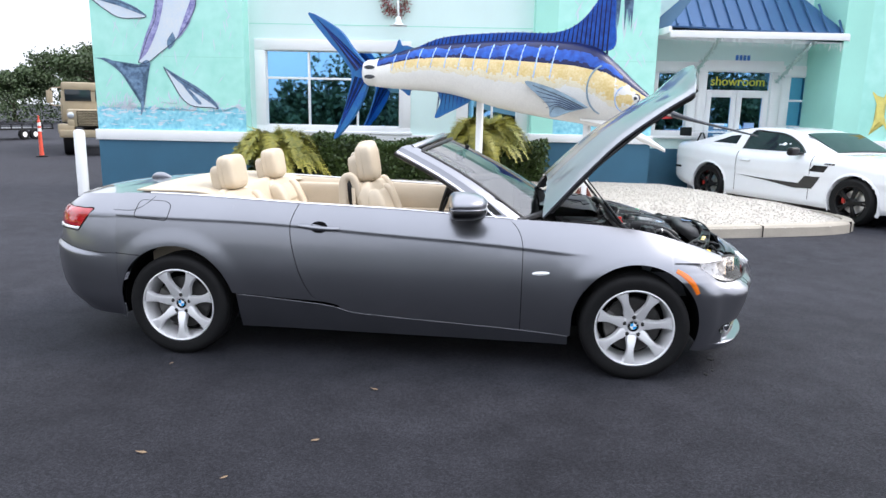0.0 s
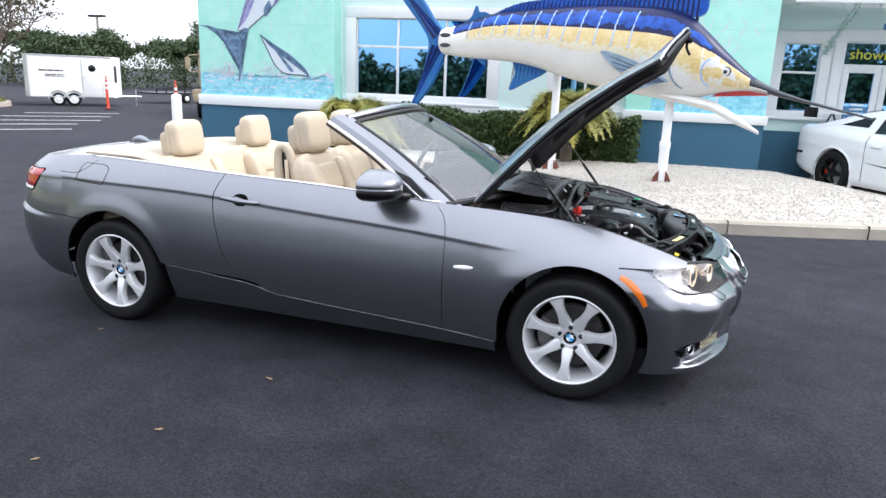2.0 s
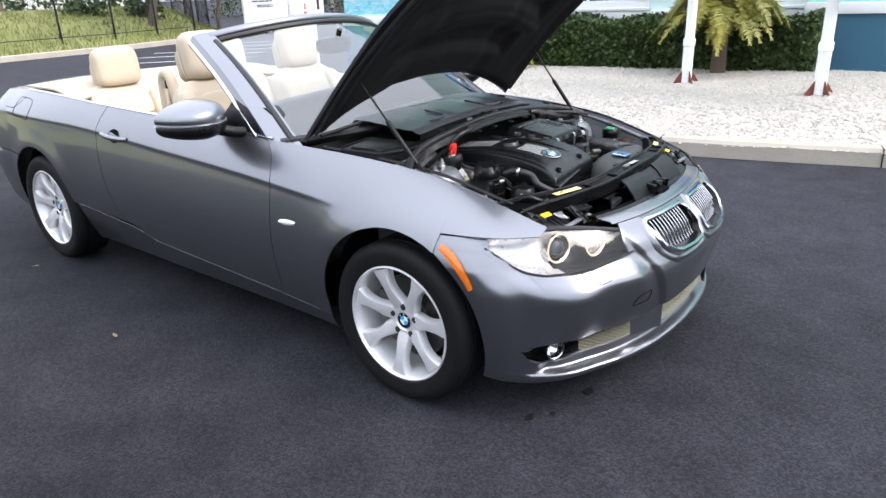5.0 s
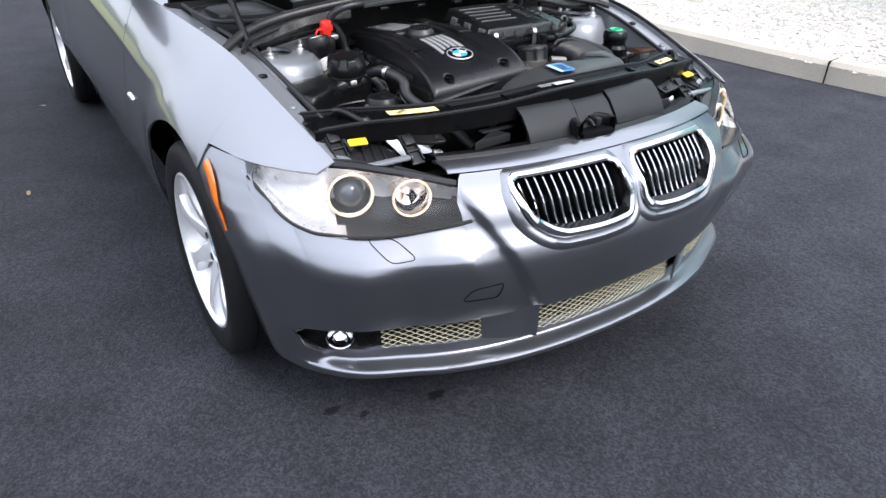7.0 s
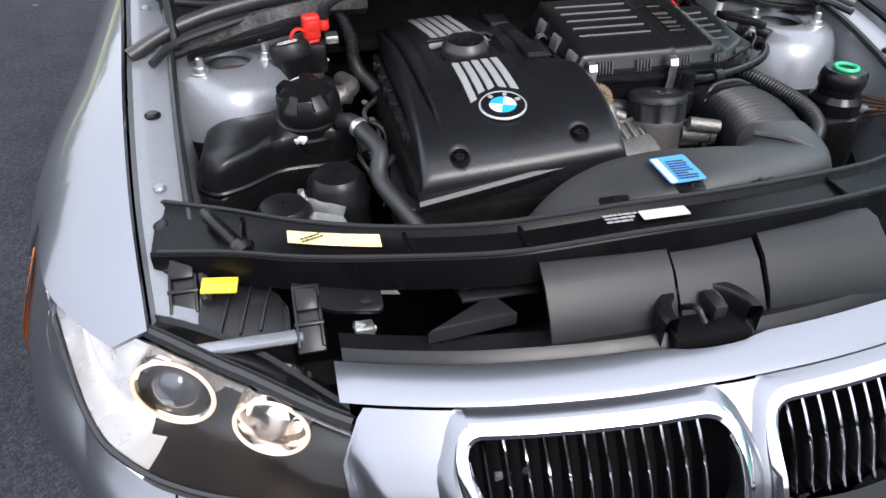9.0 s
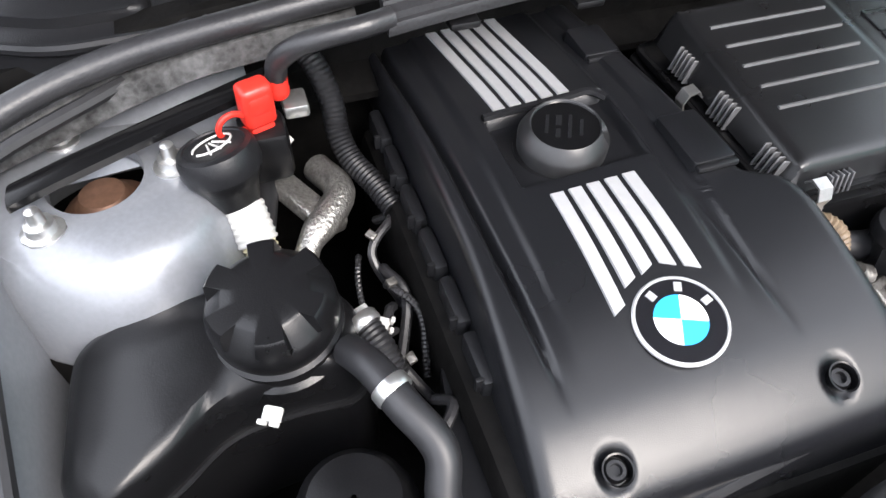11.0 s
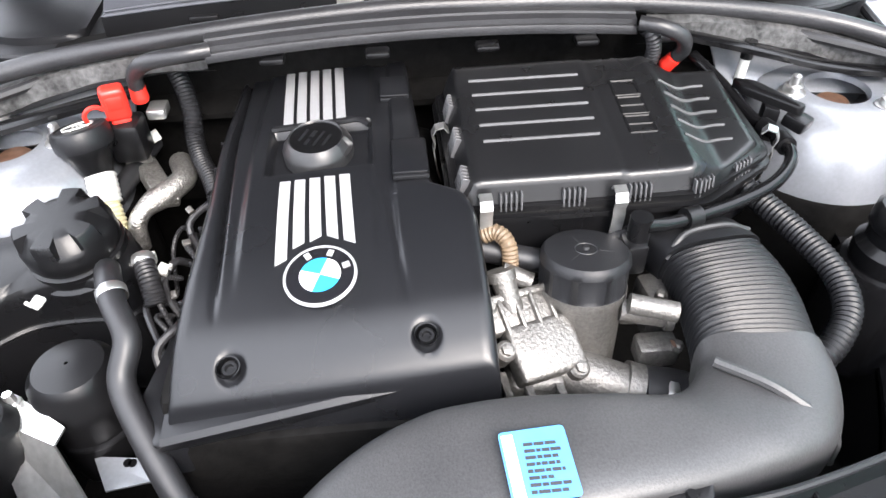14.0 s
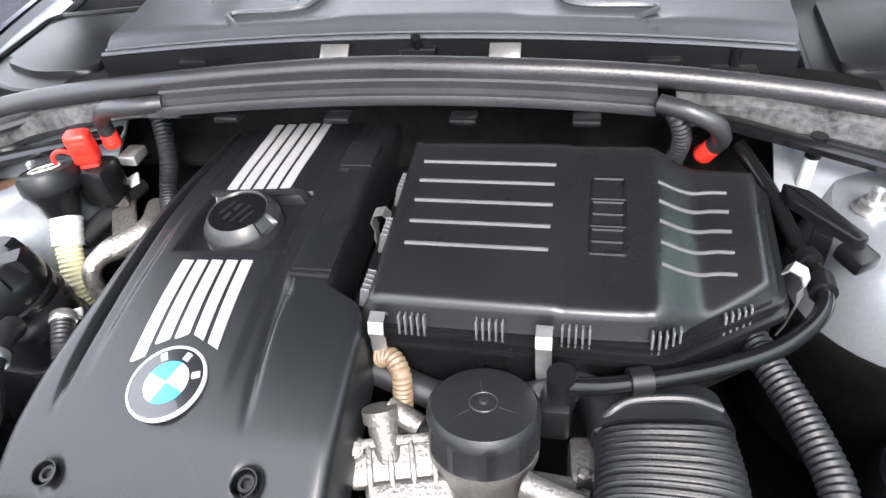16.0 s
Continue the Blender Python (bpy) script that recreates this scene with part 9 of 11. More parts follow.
for k in range(150):
    p = e[0].lerp(e[1], rnd.random()) - Vector((0, 0, 0.15))
    rod(bm, p, p + Vector((rnd.uniform(-0.03, 0.03), 0, -rnd.uniform(0.03, 0.16))), 0.0022, 4)
part("icicle_lights", bm, "trim", canopy, "string of pale icicle lights", kind="stuff")
for u in (11.4, 13.1):
    bm = B()
    a, b = wall_at(u, -0.05, 2.92), wall_at(u - 0.15 if u < 12 else u - 0.2, 0.9, 2.2)
    rod(bm, a, b, 0.025, 6)
    for k in range(150):
        p = a.lerp(b, rnd.random())
        d = Vector((rnd.gauss(0, 1), rnd.gauss(0, 1), rnd.gauss(0, 1))).normalized() * 0.075
        n = d.orthogonal().normalized() * 0.022
        bm.faces.new([bm.verts.new(q) for q in (p - n, p + d * 0.8 - n * 0.5, p + d, p + n)])
    tagged(obj("tinsel_garland", bm, "tinsel"), "pale green tinsel garland wound round a canopy brace", "garland", "canopy garlands")
# wreath and gooseneck lamp
bm = B()
c0 = wall_at(5.56, 0.28, 3.46)
for k in range(900):
    a, b = rnd.uniform(0, 2 * math.pi), rnd.gauss(0, 0.055)
    rr = 0.20 + b
    p = c0 + WALL.to_3x3() @ Vector((rr * math.cos(a), rnd.uniform(-0.05, 0.04), rr * math.sin(a)))
    d = Vector((rnd.gauss(0, 1), rnd.gauss(0, 1), rnd.gauss(0, 1))).normalized() * 0.03
    n = d.orthogonal().normalized() * 0.012
    bm.faces.new([bm.verts.new(q) for q in (p - n, p + d, p + n)]).material_index = 0 if rnd.random() < 0.55 else 1
for k in range(60):
    a = rnd.uniform(0, 2 * math.pi)
    rr = 0.20 + rnd.gauss(0, 0.05)
    p = c0 + WALL.to_3x3() @ Vector((rr * math.cos(a), -0.05, rr * math.sin(a)))
    lathe(bm, [(0.004, -0.014), (0.016, 0), (0.004, 0.014)], Matrix.Translation(p), 6)
tagged(obj("wreath", bm, ["red_berry", "leaf"]), "round wreath of red berries hung on the wall", "wreath")
lamp = thing("wall_lamp", "white gooseneck barn lamp on the wall", "lamp")
bm = B()
tube(bm, [wall_at(5.62, 0.35, 3.25), wall_at(5.62, 0.1, 3.42), wall_at(5.64, -0.05, 3.38), wall_at(5.65, -0.06, 3.16)], 0.016, 8, 24)
part("arm", bm, "trim", lamp)
bm = B()
lathe(bm, [(0.03, 0.16), (0.05, 0.12), (0.06, 0.05), (0.10, 0.015), (0.16, 0.0), (0.158, -0.006), (0.09, 0.008)], Matrix.Translation(wall_at(5.65, -0.06, 3.0)), 28, cap=False)
part("shade", bm, "trim", lamp)
bm = B()
lathe(bm, [(0.012, 0.0), (0.012, 0.03)], along(wall_at(5.62, 0.35, 3.25), wall_at(5.62, 0.3, 3.25)), 10)
part("wall_plate", bm, "trim", lamp)

# gravel bed
outline = [(-4.9, 3.42), (-2.5, 3.40), (-0.7, 3.52), (1.1, 3.92), (2.6, 4.42), (3.5, 4.78), (3.98, 5.18), (4.08, 5.75), (3.75, 6.6), (2.95, 8.0), (2.2, 8.9), (-5.6, 7.72), (-5.6, 4.2)]
ring = [(p.x, p.y) for p in smooth([(a, b, 0) for a, b in outline + outline[:1]], 140)][:-1]
mid = Vector((-0.8, 6.0))
bm = B()
rows = [[], [], [], [], []]
n = len(ring)
for i, (x, y) in enumerate(ring):
    t = Vector(ring[(i + 1) % n]) - Vector(ring[i - 1])
    nrm = Vector((-t.y, t.x)).normalized()
    for k, (d, z) in enumerate(((0, -0.02), (0.0, 0.12), (0.025, 0.15), (0.15, 0.152), (0.155, 0.05))):
        q = Vector((x, y)) + nrm * d
        rows[k].append((q.x, q.y, z))
sheet(bm, rows, close_u=True)
bmesh.ops.recalc_face_normals(bm, faces=bm.faces[:])
kerb = structure("kerb", bm, "concrete", "pale concrete kerb round the gravel bed", "kerb")
for x, y in ((2.55, 4.40), (-0.75, 3.515), (1.0, 3.9), (-2.4, 3.40), (3.85, 5.05)):
    i = min(range(n), key=lambda k: (ring[k][0] - x) ** 2 + (ring[k][1] - y) ** 2)
    t = (Vector(ring[(i + 1) % n]) - Vector(ring[i - 1])).normalized()
    nrm = Vector((-t.y, t.x))
    bm = B()
    m = Matrix.Translation((*(Vector(ring[i]) + nrm * 0.07), 0.0)) @ pose(0, 0, 0, 0, 0, math.degrees(math.atan2(t.y, t.x)))
    box(bm, (0, 0, 0.078), (0.006, 0.165, 0.15), 0.001, m)
    part("kerb_joint", bm, "gap", kerb)


def mound(x, y):
    d = min(((x - a) ** 2 + (y - b) ** 2) for a, b in ring) ** 0.5
    f = min(1.0, d / 1.2)
    return 0.115 + (0.20 + 0.07 * math.exp(-((x - 0.6) ** 2 + (y - 6.2) ** 2) / 1.6)) * f * f * (3 - 2 * f) + 0.018 * noise.noise(Vector((x * 1.3, y * 1.3, 0)))


def inside(x, y):
    hit = False
    for (a, b), (c, d) in zip(ring, ring[1:] + ring[:1]):
        if (b > y) != (d > y) and x < a + (y - b) * (c - a) / (d - b):
            hit = not hit
    return hit


bm = B()
rows = []
for k in range(26):
    f = 1 - k / 25
    row = []
    for x, y in ring:
        q = mid + (Vector((x, y)) - mid) * (0.985 * f)
        row.append((q.x, q.y, mound(q.x, q.y) if f > 0 else mound(mid.x, mid.y)))
    rows.append(row)
sheet(bm, rows, close_u=True)
bmesh.ops.recalc_face_normals(bm, faces=bm.faces[:])
structure("gravel_bed", bm, "gravel", "mounded bed of white crushed stone", "gravel")
rnd = random.Random(31)
verts, faces = [], []
for k in range(26000):
    x, y = rnd.uniform(-4.6, 4.1), 3.5 + 4.6 * rnd.random() ** 1.5
    if not inside(x, y):
        continue
    z = mound(x, y)
    r = rnd.uniform(0.010, 0.026)
    o = len(verts)
    a = rnd.uniform(0, 6.28)
    for j in range(4):
        verts.append((x + r * math.cos(a + j * 1.57) * rnd.uniform(0.7, 1.2), y + r * math.sin(a + j * 1.57) * rnd.uniform(0.7, 1.2), z - 0.002 + rnd.uniform(0, 0.006)))
    verts.append((x + rnd.uniform(-0.4, 0.4) * r, y + rnd.uniform(-0.4, 0.4) * r, z + r * rnd.uniform(0.5, 0.9)))
    faces += [(o, o + 1, o + 4), (o + 1, o + 2, o + 4), (o + 2, o + 3, o + 4), (o + 3, o, o + 4)]
me = bpy.data.meshes.new("gravel")
me.from_pydata(verts, [], faces)
me.materials.append(M["gravel"])
tagged(new("gravel", me), "loose white crushed stones", "gravel", kind="stuff")

# hedge
def leaf_cloud(name, count, where, size, mat, label, category, kind="", seed=1):
    rnd = random.Random(seed)
    verts, faces = [], []
    for k in range(count):
        p = where(rnd)
        if p is None:
            continue
        d = Vector((rnd.gauss(0, 1), rnd.gauss(0, 1), rnd.gauss(0.2, 0.8))).normalized()
        s = size * rnd.uniform(0.6, 1.4)
        n = d.orthogonal().normalized()
        n = (Matrix.Rotation(rnd.uniform(0, 6.28), 3, d) @ n) * s * 0.42
        o = len(verts)
        verts += [p - d * s * 0.5, p + n, p + d * s * 0.5, p - n]
        faces.append((o, o + 1, o + 2, o + 3))
    me = bpy.data.meshes.new(name)
    me.from_pydata([tuple(v) for v in verts], [], faces)
    me.materials.append(M[mat] if isinstance(mat, str) else mat)
    return tagged(new(name, me), label, category, kind=kind)


def hedge_spot(rnd):
    u, side = rnd.uniform(3.05, 8.35), rnd.random()
    top = 0.97 + 0.05 * math.sin(u * 3.1) + 0.03 * math.sin(u * 7.7)
    if side < 0.45:
        v, z = rnd.uniform(-0.75, -0.6) + 0.05 * math.sin(u * 5), rnd.uniform(0.15, top)
    elif side < 0.8:
        v, z = rnd.uniform(-0.7, 0.2), top + rnd.gauss(0, 0.03)
    else:
        v, z = rnd.uniform(-0.65, 0.2), rnd.uniform(0.15, top)
    return wall_at(u, v, z)


hedge = leaf_cloud("hedge", 26000, hedge_spot, 0.05, "leaf", "dense clipped green hedge along the wall", "hedge", seed=2)
bm = B()
wall_box(bm, 3.1, 8.3, -0.6, 0.15, 0.1, 0.9, 0.05)
part("hedge_core", bm, "leaf", hedge, "dark inner growth of the hedge")


def palm(x, y, z, h, reach, count, seed, label):
    rnd = random.Random(seed)
    base = thing("palm", label, "palm", "pygmy palms")
    base.location = (x, y, z)
    bm = B()
    lathe(bm, [(0.09, -0.1), (0.10, 0.1), (0.085, h * 0.6), (0.10, h), (0.05, h + 0.08)], None, 12)
    part("trunk", bm, "bark", base)
    for k in range(count):
        a = 2 * math.pi * k / count * 2.4 + rnd.uniform(-0.2, 0.2)
        lift = rnd.uniform(0.2, 1.5)
        L = reach * rnd.uniform(0.8, 1.15)
        d = Vector((math.cos(a), math.sin(a), 0))
        pts = [Vector((0, 0, h)) + d * (L * t * (0.55 + 0.45 * math.cos(lift * 0.8))) + Vector((0, 0, L * (lift * t - (0.55 + 0.55 * lift) * t * t * 1.1))) for t in np.linspace(0, 1, 15)]
        bm = B()
        tube(bm, pts[::2], lambda t: 0.010 * (1 - 0.8 * t), 5, 10)
        for i in range(1, 15):
            t = (pts[min(i + 1, 14)] - pts[i - 1]).normalized()
            sd = t.cross(Vector((0, 0, 1))).normalized()
            for q in (-1, 1):
                for o in (0, 0.17, 0.34, 0.5, 0.67, 0.84):
                    p = pts[i].lerp(pts[i - 1], o)
                    ll = L * 0.25 * math.sin(math.pi * min(1, 0.15 + 0.8 * i / 14)) * rnd.uniform(0.8, 1.1)
                    tip = p + (sd * q * rnd.uniform(0.5, 0.9) + t * rnd.uniform(0.4, 0.8) + Vector((0, 0, rnd.uniform(-0.3, 0.35)))).normalized() * ll
                    w = t * 0.0075
                    bm.faces.new([bm.verts.new(v) for v in (p - w, p.lerp(tip, 0.5) - w * 1.1, tip, p.lerp(tip, 0.5) + w * 1.1, p + w)])
        part("frond", bm, "leaf2", base)
    return base


palm(-4.75, 6.55, 0.25, 0.55, 0.90, 84, 3, "bushy yellow-green pygmy date palm in front of the hedge")
palm(-1.25, 7.05, 0.30, 0.80, 0.85, 76, 6, "yellow-green pygmy date palm with drooping fronds on the gravel")

# marlin statue on two poles
AX = Vector((0.9585, -0.285, 0))
NX = Vector((0.285, 0.9585, 0))
P0 = Vector((0.3, 5.3, 0))


def fish_at(s, w, z):
    return P0 + AX * s + NX * w + Vector((0, 0, z))


f_top = curve((-3.62, 2.27), (-3.4, 2.31), (-2.6, 2.49), (-1.25, 2.55), (-0.3, 2.51), (0.05, 2.43), (0.3, 2.24), (0.65, 1.92), (0.95, 1.68), (1.24, 1.545), (2.2, 1.295))
f_bot = curve((-3.62, 1.93), (-3.4, 1.88), (-2.3, 1.80), (-1.2, 1.55), (-0.3, 1.41), (0.0, 1.38), (0.25, 1.42), (0.6, 1.50), (0.95, 1.53), (1.24, 1.475), (2.2, 1.275))
f_wid = curve((-3.62, 0.10), (-3.4, 0.12), (-2.3, 0.26), (-1.0, 0.36), (-0.2, 0.36), (0.3, 0.27), (0.65, 0.16), (0.95, 0.085), (1.24, 0.04), (2.2, 0.01))
bm = B()
SL = ["fish_white", "fish_yellow", "fish_blue", "fish_teal", "fish_navy", "fish_dark", "fish_red", "fish_stripe", "fish_grey", "fish_cream"]
rows = []
ss = list(np.linspace(-3.62, 1.3, 520)) + list(np.linspace(1.33, 2.2, 12))
NA = 168
for s in ss:
    zc, hh, w = (f_top(s) + f_bot(s)) / 2, (f_top(s) - f_bot(s)) / 2, f_wid(s)
    rows.append([fish_at(s, w * math.cos(a), zc + hh * math.sin(a)) for a in np.linspace(-math.pi / 2, 1.5 * math.pi, NA + 1)[:-1]])
vs = sheet(bm, rows, close_u=True)
bm.faces.new(vs[0]), bm.faces.new(vs[-1])
inv_ax = lambda p: ((p - P0).dot(AX), p.z)
stripes = np.linspace(-3.05, -0.5, 12)
for f in bm.faces:
    s, z = inv_ax(f.calc_center_median())
    q = (z - f_bot(s)) / max(0.01, f_top(s) - f_bot(s))
    lo_y = 0.42 if s < 0.1 else 0.42 - 0.35 * min(1, (s - 0.1) / 0.5)
    hi_y = 0.70 if s < 0.05 else 0.70 + 0.1 * min(1, (s - 0.05) / 0.5)
    wob = 0.05 * noise.noise(Vector((s * 4, z * 5, 1))) + 0.025 * noise.noise(Vector((s * 15, z * 15, 3)))
    lo_y, hi_y = lo_y + 1.3 * wob, hi_y + 0.25 * wob
    k = 4 if (q > 0.955 and s < 0.3) or (hi_y < q < hi_y + 0.028 + wob and s > -3.0) else 2 if q > hi_y else 1 if q > lo_y and s > -3.1 else 0
    if k == 1 and q < lo_y + 0.09 + 0.10 * noise.noise(Vector((s * 20, z * 24, 6))):
        k = 9
    if k == 2 and q > 0.90 + wob or k == 2 and q < hi_y + 0.05 + wob:
        k = 4
    if k == 1 and s > 0.35 and noise.noise(Vector((s * 9, z * 9, 0))) + 0.5 * noise.noise(Vector((s * 24, z * 24, 0))) > 0.08:
        k = 0
    if s > 0.9:
        k = 5 if q > 0.35 else 0
    if s > 1.1:
        k = 5
    if 0.45 < s <= 0.95 and q > hi_y:
        k = 4
    if s < 0 and 0.50 < q < 0.93 and min(abs(s - x - 0.12 * (q - 0.7)) for x in stripes) < 0.008 + 0.004 * noise.noise(Vector((s * 9, z * 9, 2))):
        k = 7
    if s < -3.35:
        k = 0
    f.material_index = k


def fin(outline, th, mi, w0=0.0, lean=0.0, edge=None):
    """A flat fin with thickness; outline in (s, z)."""
    pts = [(q.x, q.y) for q in smooth([(a, b, 0) for a, b in outline + outline[:1]], 10 * len(outline))][:-1]
    ring = [[fish_at(a, w0 + lean * (b - outline[0][1]) + t, b) for a, b in pts] for t in (-th, th)]
    vs = [[bm.verts.new(p) for p in r] for r in ring]
    n = len(pts)
    fs = [bm.faces.new(vs[0]), bm.faces.new(vs[1][::-1])]
    for i in range(n):
        fs.append(bm.faces.new((vs[0][i], vs[1][i], vs[1][(i + 1) % n], vs[0][(i + 1) % n])))
    for f in fs:
        f.material_index = mi
    for f in fs[:2]:
        f.normal_update()
    bmesh.ops.triangulate(bm, faces=fs[:2])


def rays(roots, tips, mi, r=0.008, w=0.036):
    """Raised rays on both faces of a fin, from root to tip points in (s, z)."""
    for (a, b), (c, d) in zip(roots, tips):
        for side in (-1, 1):
            tube(bm, [fish_at(a, side * w, b), fish_at((a + c) / 2, side * w, (b + d) / 2 + 0.012), fish_at(c, side * w * 0.9, d)], lambda t: r * (1 - 0.6 * t), 5, 8, mi=mi)


fin([(-3.58, 2.22), (-3.80, 2.44), (-4.10, 2.78), (-4.66, 3.05), (-4.32, 2.64), (-4.02, 2.33), (-3.86, 2.08), (-3.92, 1.75), (-4.04, 1.40), (-4.2, 1.03), (-3.86, 1.36), (-3.64, 1.72), (-3.56, 1.98)], 0.035, 3)
for k in range(7):
    t = k / 6
    m1, m2 = 4, (2 if k % 3 == 1 else 4)
    rays([(-3.62 - 0.14 * t, 2.22 - 0.09 * t)], [(-4.50 + 0.10 * t, 2.95 - 0.09 * t)], m2, 0.013)
    rays([(-3.60 - 0.18 * t, 1.99 + 0.05 * t)], [(-4.14 + 0.03 * t, 1.12 + 0.03 * t)], m2, 0.013)
dors = [(-2.75, 2.46), (-2.2, 2.62), (-1.2, 2.66), (-0.6, 2.64), (-0.25, 2.75), (0.0, 3.02), (0.12, 3.3)]
fin(dors + [(0.24, 3.2), (0.27, 2.8), (0.24, 2.40), (-0.4, 2.46), (-1.3, 2.5), (-2.2, 2.46)], 0.03, 2)
dtop = curve(*dors)
for k in range(46):
    a = -2.6 + 2.78 * k / 45
    rays([(a, f_top(a) - 0.02)], [(a + 0.03, dtop(min(a + 0.03, 0.12)) + 0.012 * (k % 2))], 4, 0.012, 0.031)
fin([(-3.22, 2.37), (-3.10, 2.44), (-3.02, 2.60), (-2.97, 2.51), (-2.86, 2.50), (-2.72, 2.43), (-2.95, 2.38)], 0.015, 3)
fin([(-3.14, 1.90), (-2.98, 1.84), (-2.84, 1.75), (-2.81, 1.83), (-2.68, 1.86), (-2.9, 1.92)], 0.015, 3)
fin([(-2.40, 1.88), (-2.30, 1.67), (-2.39, 1.42), (-2.18, 1.50), (-1.82, 1.68), (-1.90, 1.78), (-2.15, 1.84)], 0.02, 3)
for k in range(8):
    t = k / 7
    rays([(-2.32 + 0.42 * t, 1.82 - 0.07 * t)], [(-2.37 + 0.48 * t, 1.46 + 0.18 * t)], 4, 0.008, 0.019)
# rounded white root of the tail
rows = []
for k in range(15):
    t = -1 + 2 * k / 14
    h = max(0.02, (1 - abs(t) ** 3.5) ** 0.45)
    rows.append([fish_at(-3.47 + 0.185 * t, 0.15 * h * math.cos(a), 2.095 + 0.205 * h * math.sin(a)) for a in np.linspace(0, 2 * math.pi, 29)[:-1]])
sheet(bm, rows, close_u=True, mi=0)
fin([(0.05, 1.61), (-0.2, 1.545), (-0.46, 1.47), (-0.52, 1.64), (-0.86, 1.95), (-0.50, 1.875), (-0.14, 1.72)], 0.02, 8, -0.40, 0.0)
fin([(0.05, 1.61), (-0.2, 1.545), (-0.46, 1.47), (-0.52, 1.64), (-0.86, 1.95), (-0.50, 1.875), (-0.14, 1.72)], 0.02, 8, 0.40, 0.0)
# lower jaw, mouth, eyes, gill edge
rows = []
for s, zt, zb, w in ((-0.1, 1.50, 1.38, 0.20), (0.2, 1.46, 1.33, 0.19), (0.5, 1.40, 1.27, 0.13), (0.8, 1.24, 1.13, 0.07), (1.06, 1.07, 1.03, 0.012)):
    rows.append([fish_at(s, w * math.cos(a), (zt + zb) / 2 + (zt - zb) / 2 * math.sin(a)) for a in np.linspace(0, 2 * math.pi, 17)[:-1]])
vj = sheet(bm, rows, close_u=True, mi=0)
fin([(0.46, 1.45), (0.62, 1.52), (0.9, 1.53), (1.12, 1.495), (0.85, 1.475), (0.62, 1.46)], 0.04, 6)
for q in (-1, 1):
    w = f_wid(0.65) + 0.005
    n0 = NX * q
    for r, d, mi in ((0.065, 0.0, 4), (0.052, 0.012, 0), (0.026, 0.018, 5)):
        mm = along(fish_at(0.63, q * (f_wid(0.63) - 0.03), 1.745), fish_at(0.63, q * (f_wid(0.63) + 1), 1.745))
        lathe(bm, [(r, 0.0), (r * 0.9, 0.022 + d), (0.001, 0.032 + d)], mm, 18, mi, False)
    pts = []
    for k in range(15):
        a = radians(-75 + 150 * k / 14)
        s, z = 0.22 - 0.22 * math.cos(a), 1.85 + 0.33 * math.sin(a)
        zc, hh = (f_top(s) + f_bot(s)) / 2, (f_top(s) - f_bot(s)) / 2
        pts.append(fish_at(s, q * (f_wid(s) * math.sqrt(max(0.02, 1 - ((z - zc) / hh) ** 2)) + 0.002), z))
    tube(bm, pts, 0.012, 6, 30, mi=8)
    pts = []
    for k in range(11):
        a = radians(-70 + 140 * k / 10)
        s, z = 0.50 - 0.13 * math.cos(a), 1.73 + 0.17 * math.sin(a)
        zc, hh = (f_top(s) + f_bot(s)) / 2, (f_top(s) - f_bot(s)) / 2
        pts.append(fish_at(s, q * (f_wid(s) * math.sqrt(max(0.02, 1 - ((z - zc) / hh) ** 2)) + 0.001), z))
    tube(bm, pts, 0.008, 6, 24, mi=7)
    for k in range(6):
        t = k / 5
        tube(bm, [fish_at(0.0 - 0.22 * t, q * 0.422, 1.60 - 0.03 * t), fish_at(-0.3 - 0.1 * t, q * 0.423, 1.74 - 0.12 * t), fish_at(-0.74 + 0.26 * t, q * 0.422, 1.90 - 0.38 * t)], lambda w: 0.007 * (1 - 0.5 * w), 5, 10, mi=5 if k in (0, 5) else 4)
for z in (2.175, 2.03):
    mm = along(fish_at(-3.47, -0.115, z), fish_at(-3.47, -0.3, z))
    lathe(bm, [(0.04, 0.0), (0.04, 0.034), (0.001, 0.037)], Matrix.Translation(mm.translation) @ Matrix(((AX.x * 2.3, 0, -NX.x, 0), (AX.y * 2.3, 0, -NX.y, 0), (0, 0.8, 0, 0), (0, 0, 0, 1))), 20, 5, False)
bmesh.ops.recalc_face_normals(bm, faces=bm.faces[:])
tagged(obj("fish_statue", bm, SL, 50), "giant blue, yellow and white marlin statue on two poles", "statue")
for (x, y), zt in (((0.27, 5.31), 1.5), ((-1.30, 5.98), 1.75)):
    pole = thing("statue_pole", "white painted steel pole with a rusty foot in the gravel", "pole", "statue poles")
    pole.location = (x, y, 0.2)
    g = mound(x, y) - 0.2
    bm = B()
    lathe(bm, [(0.062, g - 0.05), (0.062, g + 0.42), (0.07, g + 0.43), (0.07, g + 0.5), (0.055, g + 0.52), (0.055, zt - 0.2)], None, 20)
    part("post", bm, "trim", pole)
    bm = B()
    for k in range(4):
        a = radians(45 + 90 * k)
        d = Vector((math.cos(a), math.sin(a), 0))
        sheet(bm, [[d * 0.06 + Vector((0, 0, g + 0.14)), d * 0.05 + Vector((0, 0, g - 0.02))], [d * 0.16 + Vector((0, 0, g + 0.005)), d * 0.16 + Vector((0, 0, g - 0.02))]])
    solid(bm, 0.008)
    part("gusset", bm, "rust", pole)
